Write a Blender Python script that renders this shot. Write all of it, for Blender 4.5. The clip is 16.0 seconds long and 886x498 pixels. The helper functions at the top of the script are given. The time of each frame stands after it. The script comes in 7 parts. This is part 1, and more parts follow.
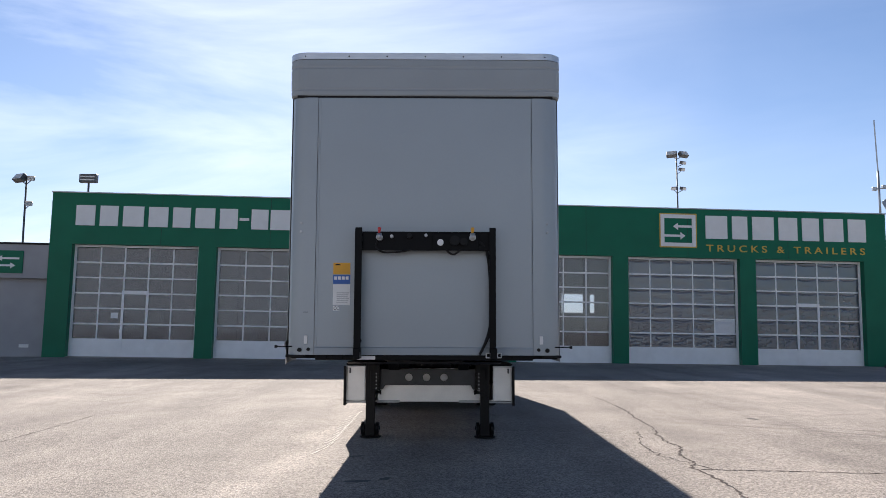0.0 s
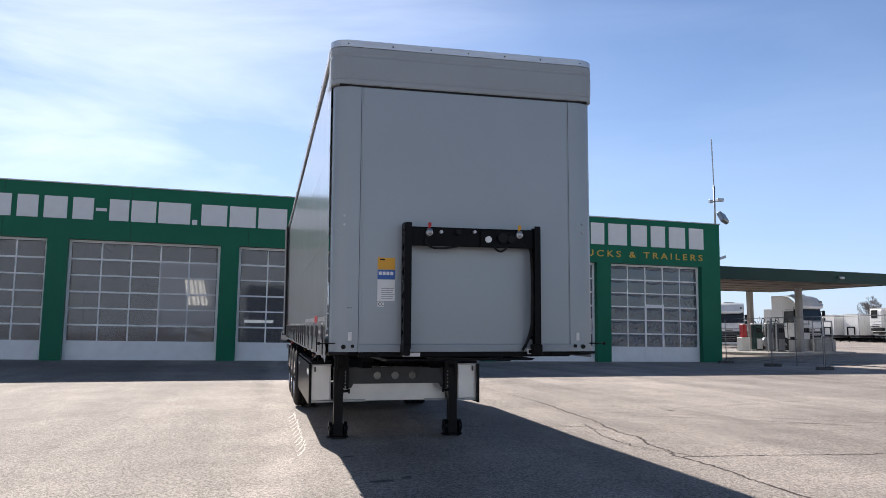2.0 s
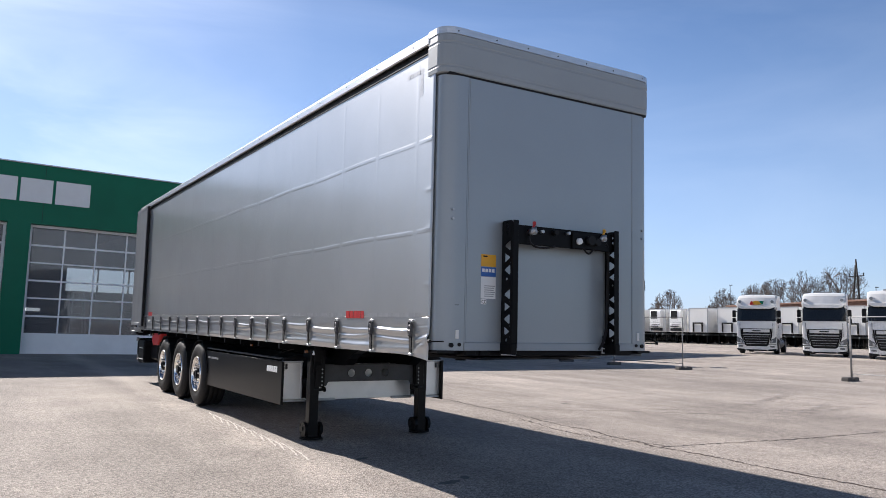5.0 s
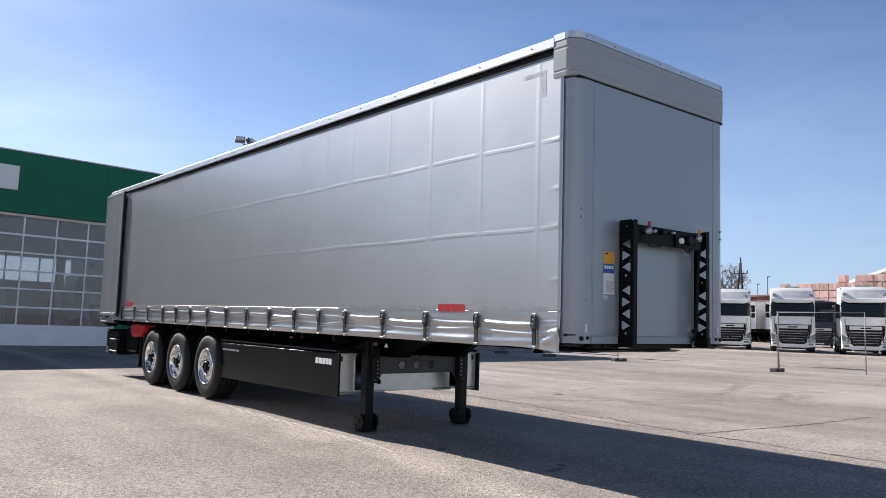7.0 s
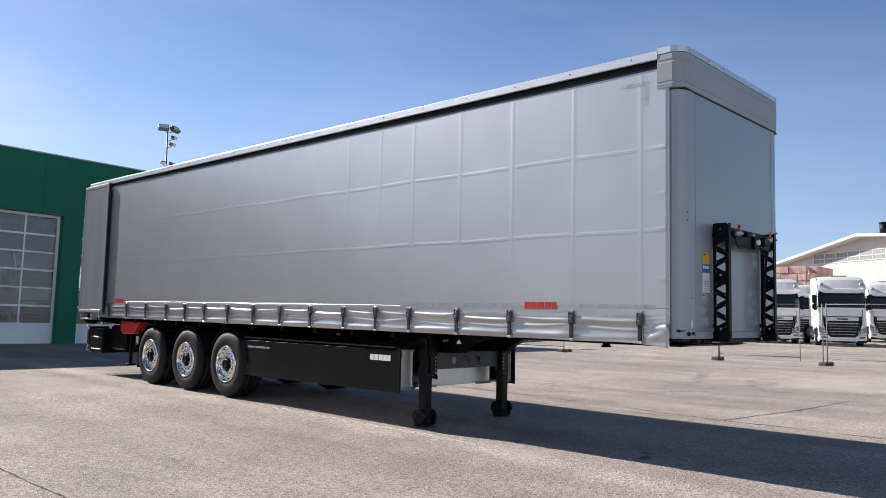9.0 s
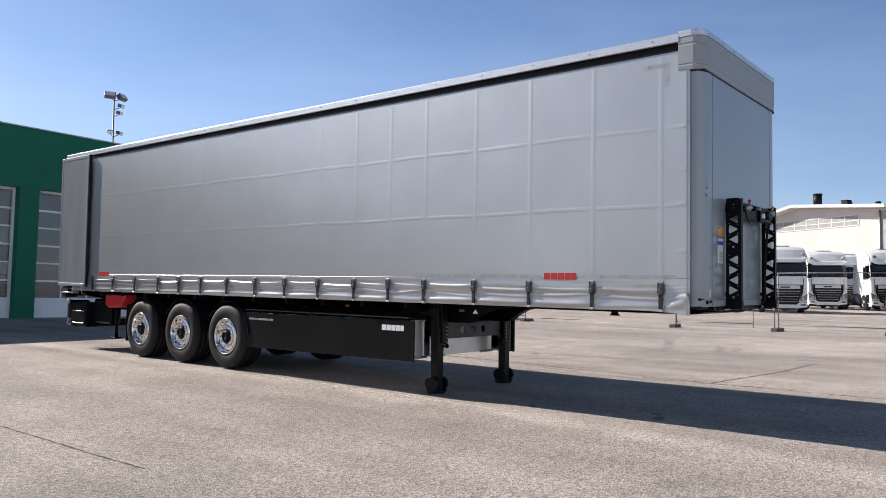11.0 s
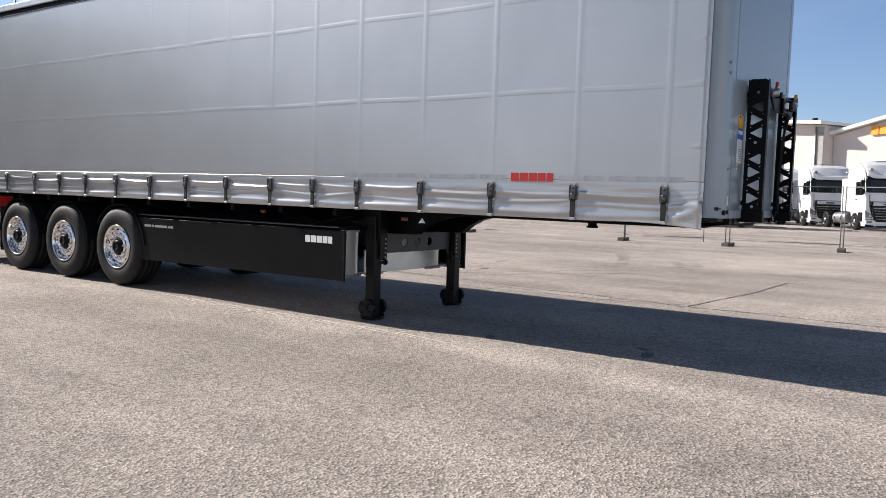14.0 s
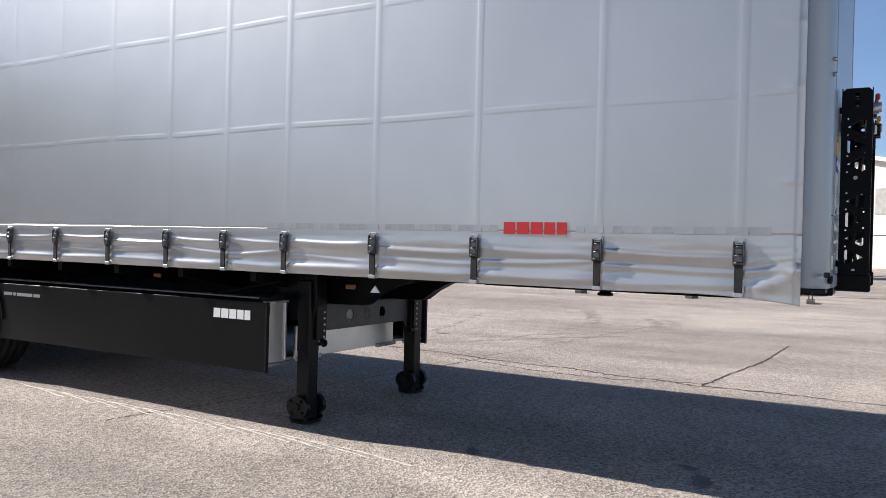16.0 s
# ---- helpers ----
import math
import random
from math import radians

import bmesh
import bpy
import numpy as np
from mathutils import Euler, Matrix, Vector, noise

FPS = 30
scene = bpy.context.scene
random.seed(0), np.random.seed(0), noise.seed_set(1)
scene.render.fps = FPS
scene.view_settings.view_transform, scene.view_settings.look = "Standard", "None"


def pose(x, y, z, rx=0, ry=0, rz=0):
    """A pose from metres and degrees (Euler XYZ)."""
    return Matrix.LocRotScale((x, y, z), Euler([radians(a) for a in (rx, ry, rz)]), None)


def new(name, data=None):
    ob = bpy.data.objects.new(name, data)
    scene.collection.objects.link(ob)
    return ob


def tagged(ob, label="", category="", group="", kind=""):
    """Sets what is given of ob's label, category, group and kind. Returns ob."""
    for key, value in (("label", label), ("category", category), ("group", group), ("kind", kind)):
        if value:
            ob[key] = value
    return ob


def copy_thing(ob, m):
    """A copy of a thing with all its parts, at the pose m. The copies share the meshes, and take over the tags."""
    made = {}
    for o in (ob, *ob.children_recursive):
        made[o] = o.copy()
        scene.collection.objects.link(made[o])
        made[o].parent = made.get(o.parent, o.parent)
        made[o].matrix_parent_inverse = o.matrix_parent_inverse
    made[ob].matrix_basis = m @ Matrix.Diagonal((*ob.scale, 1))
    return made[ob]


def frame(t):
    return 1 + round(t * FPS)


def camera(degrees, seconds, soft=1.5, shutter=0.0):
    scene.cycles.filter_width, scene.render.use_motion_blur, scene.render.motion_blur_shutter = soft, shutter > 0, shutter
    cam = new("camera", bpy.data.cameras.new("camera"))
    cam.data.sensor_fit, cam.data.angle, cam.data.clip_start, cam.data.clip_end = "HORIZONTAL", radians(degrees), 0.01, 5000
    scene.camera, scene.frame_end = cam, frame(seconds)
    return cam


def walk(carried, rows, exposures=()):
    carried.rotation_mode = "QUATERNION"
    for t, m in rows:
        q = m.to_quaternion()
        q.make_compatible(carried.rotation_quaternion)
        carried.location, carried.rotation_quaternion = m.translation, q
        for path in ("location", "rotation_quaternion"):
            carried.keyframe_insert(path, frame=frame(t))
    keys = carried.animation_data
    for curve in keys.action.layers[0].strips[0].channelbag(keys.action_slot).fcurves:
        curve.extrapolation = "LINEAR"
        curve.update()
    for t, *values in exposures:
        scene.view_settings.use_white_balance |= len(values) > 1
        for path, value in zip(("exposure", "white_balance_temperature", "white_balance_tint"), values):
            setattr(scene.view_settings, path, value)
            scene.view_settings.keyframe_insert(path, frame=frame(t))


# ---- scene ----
cam = camera(60.1, 16.0, soft=0.8)
METRES, EYE, TILT, LEAN, TURN = 14.30, 1.5, 0.0, 0.0, -0.2
ROWS = [
    (0.0, 0.0, 0.0, 0.0, -0.02, 6.19, -0.21),
    (0.5, -0.0362, -0.0004, -0.0009, -2.92, 6.26, 0.11),
    (1.0, -0.0698, 0.0026, -0.0005, -6.01, 6.28, 0.2),
    (1.5, -0.1041, 0.0058, 0.0001, -9.46, 6.26, 0.05),
    (2.0, -0.1368, 0.0155, -0.0025, -12.82, 6.21, -0.15),
    (2.5, -0.1736, 0.0225, -0.0024, -16.39, 6.16, -0.38),
    (3.0, -0.2105, 0.035, -0.0025, -20.11, 6.12, -0.6),
    (3.5, -0.2427, 0.0514, -0.0013, -23.52, 6.13, -0.79),
    (6.0, -0.3983, 0.1383, -0.0024, -35.53, 5.71, -1.26),
    (6.5, -0.4305, 0.1557, -0.0025, -37.37, 5.6, -1.37),
    (7.0, -0.46, 0.1782, -0.0041, -39.41, 5.51, -1.44),
    (7.5, -0.4917, 0.1985, -0.0044, -41.39, 5.47, -1.38),
    (8.0, -0.5224, 0.2221, -0.0049, -43.41, 5.38, -1.27),
    (8.5, -0.5475, 0.2444, -0.0034, -45.09, 5.27, -1.13),
    (9.0, -0.5733, 0.2598, -0.0029, -46.55, 5.05, -1.01),
    (11.5, -0.6323, 0.2988, -0.0039, -51.58, 2.17, -0.52),
    (12.0, -0.6249, 0.3055, -0.0055, -52.27, 1.03, -0.6),
    (12.5, -0.6, 0.3203, -0.0067, -53.06, -0.56, -0.74),
    (13.0, -0.5791, 0.3374, -0.0084, -53.75, -2.14, -0.97),
    (13.5, -0.5559, 0.3585, -0.0073, -54.48, -3.3, -1.27),
    (14.0, -0.5247, 0.38, -0.0082, -55.39, -3.72, -1.53),
    (14.5, -0.4959, 0.4042, -0.0081, -56.48, -3.21, -1.69),
    (15.0, -0.4648, 0.428, -0.0058, -57.87, -1.91, -1.58),
    (15.5, -0.4347, 0.4496, -0.0042, -59.03, -0.59, -1.34),
    (16.0, -0.4075, 0.4732, -0.003, -59.79, 0.03, -1.12),
]
walk(cam, [(t, pose(0, 0, EYE, TILT, LEAN, TURN) @ pose(METRES * x, METRES * y, METRES * z, 90 + pitch, roll, yaw)) for t, x, y, z, yaw, pitch, roll in ROWS],
     [(0.0, 0.42, 6180, 12), (3.5, 0.45, 6080, 12), (6.0, 0.44, 6050, 12), (9.0, 0.44, 6100, 12), (12.5, 0.44, 6200, 12), (14.0, 0.46, 6200, 12), (16.0, 0.58, 6120, 11)])

# ---- light ----
SUN_DIR = Vector((-0.28, 1.54, 1.0)).normalized()
sun = new("sun", bpy.data.lights.new("sun", "SUN"))
sun.data.energy, sun.data.angle, sun.data.color = 5.5, radians(0.55), (1.0, 0.905, 0.79)
sun.matrix_world = Matrix.Translation((-10, 60, 40)) @ (-SUN_DIR).to_track_quat("-Z", "Y").to_matrix().to_4x4()

world = bpy.data.worlds.new("sky")
scene.world = world
world.use_nodes = True
wn, wl = world.node_tree.nodes, world.node_tree.links
wn.clear()
sky = wn.new("ShaderNodeTexSky")
sky.sky_type, sky.sun_disc = "NISHITA", False
sky.sun_elevation = math.asin(SUN_DIR.z)
sky.sun_rotation = math.atan2(SUN_DIR.x, SUN_DIR.y) % (2 * math.pi)
sky.air_density, sky.dust_density, sky.ozone_density = 1.0, 0.3, 2.0
wco = wn.new("ShaderNodeTexCoord")
wmap = wn.new("ShaderNodeMapping")
wmap.inputs["Scale"].default_value = (1.1, 1.7, 5.5)
wmap.inputs["Rotation"].default_value = (0.15, 0.1, 0.5)
wl.new(wco.outputs["Generated"], wmap.inputs[0])
cirrus = wn.new("ShaderNodeTexNoise")
cirrus.inputs["Scale"].default_value, cirrus.inputs["Detail"].default_value = 1.3, 9
cirrus.inputs["Roughness"].default_value, cirrus.inputs["Distortion"].default_value = 0.55, 0.6
wl.new(wmap.outputs[0], cirrus.inputs["Vector"])
veil = wn.new("ShaderNodeValToRGB")
veil.color_ramp.elements[0].position, veil.color_ramp.elements[1].position = 0.4, 0.82
veil.color_ramp.elements[0].color, veil.color_ramp.elements[1].color = (0, 0, 0, 1), (0.72, 0.72, 0.72, 1)
wl.new(cirrus.outputs["Fac"], veil.inputs[0])
cloud_mix = wn.new("ShaderNodeMix")
cloud_mix.data_type = "RGBA"
# the thin cloud lies towards the sun and thins out to clear blue on the other side
part_way = wn.new("ShaderNodeVectorMath")
part_way.operation = "DOT_PRODUCT"
part_way.inputs[1].default_value = (-0.62, 0.78, 0.1)
wl.new(wco.outputs["Generated"], part_way.inputs[0])
thin = wn.new("ShaderNodeMapRange")
for key, v in (("From Min", 0.5), ("From Max", 0.98), ("To Min", 0.12), ("To Max", 1.3)):
    thin.inputs[key].default_value = v
wl.new(part_way.outputs["Value"], thin.inputs["Value"])
veil_share = wn.new("ShaderNodeMath")
veil_share.operation = "MULTIPLY"
wl.new(veil.outputs[0], veil_share.inputs[0])
wl.new(thin.outputs[0], veil_share.inputs[1])
# pale haze low over the horizon
rise = wn.new("ShaderNodeSeparateXYZ")
wl.new(wco.outputs["Generated"], rise.inputs[0])
low = wn.new("ShaderNodeMapRange")
low.interpolation_type = "SMOOTHERSTEP"
for key, v in (("From Min", -0.05), ("From Max", 0.5), ("To Min", 0.55), ("To Max", 0.0)):
    low.inputs[key].default_value = v
wl.new(rise.outputs["Z"], low.inputs["Value"])
behind = wn.new("ShaderNodeMapRange")
for key, v in (("From Min", -0.5), ("From Max", 0.15), ("To Min", 0.8), ("To Max", 1.0)):
    behind.inputs[key].default_value = v
wl.new(rise.outputs["Y"], behind.inputs["Value"])
veil_fade = wn.new("ShaderNodeMath")
veil_fade.operation = "MULTIPLY"
wl.new(veil_share.outputs[0], veil_fade.inputs[0])
wl.new(behind.outputs[0], veil_fade.inputs[1])
# overhead the air is clear and deep blue
crown_air = wn.new("ShaderNodeMapRange")
for key, v in (("From Min", 0.4), ("From Max", 0.8), ("To Min", 1.0), ("To Max", 0.1)):
    crown_air.inputs[key].default_value = v
wl.new(rise.outputs["Z"], crown_air.inputs["Value"])
veil_low = wn.new("ShaderNodeMath")
veil_low.operation = "MULTIPLY"
wl.new(veil_fade.outputs[0], veil_low.inputs[0])
wl.new(crown_air.outputs[0], veil_low.inputs[1])
wl.new(veil_low.outputs[0], cloud_mix.inputs["Factor"])
haze_mix = wn.new("ShaderNodeMix")
haze_mix.data_type = "RGBA"
ahead = wn.new("ShaderNodeVectorMath")
ahead.operation = "DOT_PRODUCT"
ahead.inputs[1].default_value = (0.5, 0.87, 0.0)
wl.new(wco.outputs["Generated"], ahead.inputs[0])
away = wn.new("ShaderNodeMapRange")
for key, v in (("From Min", -0.3), ("From Max", 0.6), ("To Min", 0.15), ("To Max", 0.9)):
    away.inputs[key].default_value = v
wl.new(ahead.outputs["Value"], away.inputs["Value"])
back_haze = wn.new("ShaderNodeMapRange")
for key, v in (("From Min", 0.55), ("From Max", 0.95), ("To Min", 0.0), ("To Max", 2.2)):
    back_haze.inputs[key].default_value = v
to_back = wn.new("ShaderNodeVectorMath")
to_back.operation = "DOT_PRODUCT"
to_back.inputs[1].default_value = (-0.35, -0.94, 0.0)
wl.new(wco.outputs["Generated"], to_back.inputs[0])
wl.new(to_back.outputs["Value"], back_haze.inputs["Value"])
round_haze = wn.new("ShaderNodeMath")
round_haze.operation = "MAXIMUM"
wl.new(away.outputs[0], round_haze.inputs[0])
wl.new(back_haze.outputs[0], round_haze.inputs[1])
haze_share = wn.new("ShaderNodeMath")
haze_share.operation = "MULTIPLY"
wl.new(low.outputs[0], haze_share.inputs[0])
wl.new(round_haze.outputs[0], haze_share.inputs[1])
# the haze is thinnest across from the cloud, where the air is clearest
across = wn.new("ShaderNodeVectorMath")
across.operation = "DOT_PRODUCT"
across.inputs[1].default_value = (0.96, -0.29, 0.0)
wl.new(wco.outputs["Generated"], across.inputs[0])
clearing = wn.new("ShaderNodeMapRange")
for key, v in (("From Min", 0.5), ("From Max", 1.0), ("To Min", 1.0), ("To Max", 0.3)):
    clearing.inputs[key].default_value = v
wl.new(across.outputs["Value"], clearing.inputs["Value"])
haze_left = wn.new("ShaderNodeMath")
haze_left.operation = "MULTIPLY"
wl.new(haze_share.outputs[0], haze_left.inputs[0])
wl.new(clearing.outputs[0], haze_left.inputs[1])
wl.new(haze_left.outputs[0], haze_mix.inputs["Factor"])
clear_air = wn.new("ShaderNodeVectorMath")
clear_air.operation = "MULTIPLY"
clear_air.inputs[1].default_value = (1.0, 1.09, 1.25)
deep = wn.new("ShaderNodeMapRange")
for key, v in (("From Min", 0.38), ("From Max", 0.75), ("To Min", 1.0), ("To Max", 0.36)):
    deep.inputs[key].default_value = v
wl.new(rise.outputs["Z"], deep.inputs["Value"])
deep_air = wn.new("ShaderNodeVectorMath")
deep_air.operation = "SCALE"
wl.new(sky.outputs[0], deep_air.inputs[0])
wl.new(deep.outputs[0], deep_air.inputs["Scale"])
wl.new(deep_air.outputs[0], clear_air.inputs[0])
wl.new(clear_air.outputs[0], haze_mix.inputs["A"])
haze_tone = wn.new("ShaderNodeMix")
haze_tone.data_type = "RGBA"
haze_tone.inputs["A"].default_value = (7.4, 9.5, 13.4, 1)
haze_tone.inputs["B"].default_value = (12.0, 12.4, 12.9, 1)
wl.new(back_haze.outputs[0], haze_tone.inputs["Factor"])
wl.new(haze_tone.outputs["Result"], haze_mix.inputs["B"])
wl.new(haze_mix.outputs["Result"], cloud_mix.inputs["A"])
cloud_mix.inputs["B"].default_value = (16.6, 17.1, 17.8, 1)
wbg = wn.new("ShaderNodeBackground")
wbg.inputs["Strength"].default_value = 0.065
wl.new(cloud_mix.outputs["Result"], wbg.inputs[0])
wout = wn.new("ShaderNodeOutputWorld")
wl.new(wbg.outputs[0], wout.inputs[0])


# ---- materials ----
def material(name, colour, rough=0.5, metal=0.0, var=0.08, scale=3.0, bump=0.0, bump_scale=60.0, stretch=(1, 1, 1), coat=0.0, spec=0.5, island=0.0, coat_rough=0.05):
    """A painted or plain surface with broad stains and fine grain."""
    m = bpy.data.materials.new(name)
    m.use_nodes = True
    n, l = m.node_tree.nodes, m.node_tree.links
    p = n["Principled BSDF"]
    co = n.new("ShaderNodeTexCoord")
    mp = n.new("ShaderNodeMapping")
    mp.inputs["Scale"].default_value = stretch
    l.new(co.outputs["Object"], mp.inputs[0])
    a, b = n.new("ShaderNodeTexNoise"), n.new("ShaderNodeTexNoise")
    a.inputs["Scale"].default_value, a.inputs["Detail"].default_value = scale, 5
    b.inputs["Scale"].default_value, b.inputs["Detail"].default_value = bump_scale, 3
    for t in (a, b):
        l.new(mp.outputs[0], t.inputs["Vector"])
    ramp = n.new("ShaderNodeMapRange")
    ramp.inputs["From Min"].default_value, ramp.inputs["From Max"].default_value = 0.3, 0.7
    ramp.inputs["To Min"].default_value, ramp.inputs["To Max"].default_value = 1 - var, 1 + var
    l.new(a.outputs["Fac"], ramp.inputs["Value"])
    fine = n.new("ShaderNodeMapRange")
    fine.inputs["To Min"].default_value, fine.inputs["To Max"].default_value = 1 - var * 0.5, 1 + var * 0.5
    l.new(b.outputs["Fac"], fine.inputs["Value"])
    mul = n.new("ShaderNodeMath")
    mul.operation = "MULTIPLY"
    l.new(ramp.outputs[0], mul.inputs[0])
    l.new(fine.outputs[0], mul.inputs[1])
    last = mul
    if island:
        info = n.new("ShaderNodeObjectInfo")
        rnd = n.new("ShaderNodeMapRange")
        rnd.inputs["To Min"].default_value, rnd.inputs["To Max"].default_value = 1 - island, 1 + island
        l.new(info.outputs["Random"], rnd.inputs["Value"])
        again = n.new("ShaderNodeMath")
        again.operation = "MULTIPLY"
        l.new(mul.outputs[0], again.inputs[0])
        l.new(rnd.outputs[0], again.inputs[1])
        last = again
    tint = n.new("ShaderNodeVectorMath")
    tint.operation = "SCALE"
    tint.inputs[0].default_value = colour
    l.new(last.outputs[0], tint.inputs["Scale"])
    l.new(tint.outputs[0], p.inputs["Base Color"])
    p.inputs["Roughness"].default_value, p.inputs["Metallic"].default_value = rough, metal
    p.inputs["Coat Roughness"].default_value = coat_rough
    p.inputs["Coat Weight"].default_value, p.inputs["Specular IOR Level"].default_value = coat, spec
    if bump:
        bp = n.new("ShaderNodeBump")
        bp.inputs["Strength"].default_value, bp.inputs["Distance"].default_value = bump, 0.01
        l.new(b.outputs["Fac"], bp.inputs["Height"])
        l.new(bp.outputs[0], p.inputs["Normal"])
    return m


def asphalt_material():
    m = bpy.data.materials.new("worn_asphalt")
    m.use_nodes = True
    n, l = m.node_tree.nodes, m.node_tree.links
    p = n["Principled BSDF"]
    co = n.new("ShaderNodeTexCoord")

    def noise_at(scale, detail, stretch=None):
        t = n.new("ShaderNodeTexNoise")
        t.inputs["Scale"].default_value, t.inputs["Detail"].default_value = scale, detail
        if stretch:
            mp = n.new("ShaderNodeMapping")
            mp.inputs["Scale"].default_value = stretch
            mp.inputs["Rotation"].default_value = (0, 0, 0.06)
            l.new(co.outputs["Object"], mp.inputs[0])
            l.new(mp.outputs[0], t.inputs["Vector"])
        else:
            l.new(co.outputs["Object"], t.inputs["Vector"])
        return t

    def rng(src, a, b, lo, hi):
        r = n.new("ShaderNodeMapRange")
        for key, v in (("From Min", a), ("From Max", b), ("To Min", lo), ("To Max", hi)):
            r.inputs[key].default_value = v
        l.new(src, r.inputs["Value"])
        return r.outputs[0]

    def mul(a, b):
        k = n.new("ShaderNodeMath")
        k.operation = "MULTIPLY"
        l.new(a, k.inputs[0])
        l.new(b, k.inputs[1])
        return k.outputs[0]

    broad = noise_at(0.16, 6)
    patch = noise_at(0.9, 5)
    lanes = noise_at(0.5, 6, (1.7, 0.22, 1))
    chips = n.new("ShaderNodeTexVoronoi")
    chips.inputs["Scale"].default_value = 62
    l.new(co.outputs["Object"], chips.inputs["Vector"])
    grit = noise_at(130, 4)
    chip_tone = n.new("ShaderNodeSeparateColor")
    l.new(chips.outputs["Color"], chip_tone.inputs[0])
    f = mul(rng(broad.outputs["Fac"], 0.3, 0.7, 0.8, 1.2), rng(patch.outputs["Fac"], 0.3, 0.7, 0.88, 1.12))
    f = mul(f, rng(lanes.outputs["Fac"], 0.32, 0.68, 0.82, 1.2))
    f = mul(f, rng(chip_tone.outputs[0], 0, 1, 0.54, 1.52))
    f = mul(f, rng(grit.outputs["Fac"], 0.3, 0.7, 0.66, 1.34))
    # two layings of asphalt meet at the long joint: the far lane is older and paler
    place = n.new("ShaderNodeSeparateXYZ")
    l.new(co.outputs["Object"], place.inputs[0])
    f = mul(f, rng(place.outputs["X"], 2.5, 3.3, 0.94, 1.1))
    # a paler strip beside the trailer, swinging off at its front
    def add(a, b, op):
        k = n.new("ShaderNodeMath")
        k.operation = op
        l.new(a, k.inputs[0])
        if isinstance(b, float):
            k.inputs[1].default_value = b
        else:
            l.new(b, k.inputs[1])
        return k.outputs[0]
    swing = rng(place.outputs["Y"], 2.0, 9.3, 1.31, 0.0)
    off = add(add(add(place.outputs["X"], swing, "ADD"), 1.55, "ADD"), rng(patch.outputs["Fac"], 0.3, 0.7, -0.12, 0.12), "ADD")
    pale_band = rng(add(off, 0.0, "ABSOLUTE"), 0.06, 0.42, 1.28, 1.0)
    f = mul(f, pale_band)
    tint = n.new("ShaderNodeVectorMath")
    tint.operation = "SCALE"
    tint.inputs[0].default_value = (0.338, 0.298, 0.264)
    l.new(f, tint.inputs["Scale"])
    l.new(tint.outputs[0], p.inputs["Base Color"])
    p.inputs["Roughness"].default_value = 0.85
    p.inputs["Specular IOR Level"].default_value = 0.3
    b1 = n.new("ShaderNodeBump")
    b1.inputs["Strength"].default_value, b1.inputs["Distance"].default_value = 0.8, 0.008
    l.new(chips.outputs["Distance"], b1.inputs["Height"])
    b2 = n.new("ShaderNodeBump")
    b2.inputs["Strength"].default_value, b2.inputs["Distance"].default_value = 0.3, 0.03
    l.new(patch.outputs["Fac"], b2.inputs["Height"])
    l.new(b1.outputs[0], b2.inputs["Normal"])
    l.new(b2.outputs[0], p.inputs["Normal"])
    return m


def glass_material(name, tint, gloss=0.02, wavy=0.0, haze=0.0, fine=2.2, ior=1.6, milk=(0.27, 0.265, 0.28), through_light=0.0):
    """Clear or clouded sheet: a share of haze scatters like dull plastic, the rest is see-through under a glossy skin."""
    m = bpy.data.materials.new(name)
    m.use_nodes = True
    n, l = m.node_tree.nodes, m.node_tree.links
    n.clear()
    out = n.new("ShaderNodeOutputMaterial")
    clear, shine, mix, fres = n.new("ShaderNodeBsdfTransparent"), n.new("ShaderNodeBsdfGlossy"), n.new("ShaderNodeMixShader"), n.new("ShaderNodeFresnel")
    clear.inputs[0].default_value = (*tint, 1)
    shine.inputs["Roughness"].default_value = gloss
    fres.inputs["IOR"].default_value = ior
    if wavy:
        co, w, bp = n.new("ShaderNodeTexCoord"), n.new("ShaderNodeTexNoise"), n.new("ShaderNodeBump")
        w.inputs["Scale"].default_value, w.inputs["Detail"].default_value = fine, 2
        l.new(co.outputs["Object"], w.inputs["Vector"])
        l.new(w.outputs["Fac"], bp.inputs["Height"])
        bp.inputs["Strength"].default_value, bp.inputs["Distance"].default_value = 1.0, wavy
        l.new(bp.outputs[0], shine.inputs["Normal"])
    l.new(fres.outputs[0], mix.inputs[0])
    dull, cloud = n.new("ShaderNodeBsdfDiffuse"), n.new("ShaderNodeMixShader")
    dull.inputs[0].default_value = (*milk, 1)
    cloud.inputs[0].default_value = haze
    if through_light:
        back, both = n.new("ShaderNodeBsdfTranslucent"), n.new("ShaderNodeAddShader")
        back.inputs[0].default_value = (through_light, through_light, through_light * 0.96, 1)
        l.new(dull.outputs[0], both.inputs[0])
        l.new(back.outputs[0], both.inputs[1])
        dull = both
    l.new(clear.outputs[0], cloud.inputs[1])
    l.new(dull.outputs[0], cloud.inputs[2])
    l.new(cloud.outputs[0], mix.inputs[1])
    l.new(shine.outputs[0], mix.inputs[2])
    l.new(mix.outputs[0], out.inputs[0])
    return m


M_ASPHALT = asphalt_material()
M_CRACK = material("crack_dirt", (0.06, 0.04, 0.034), 0.9, var=0.3, scale=8)
M_STAIN = material("oil_stain_dark", (0.085, 0.076, 0.07), 0.6, var=0.3, scale=20)
M_SKID = material("skid_rubber", (0.1, 0.092, 0.086), 0.85, var=0.3, scale=20)
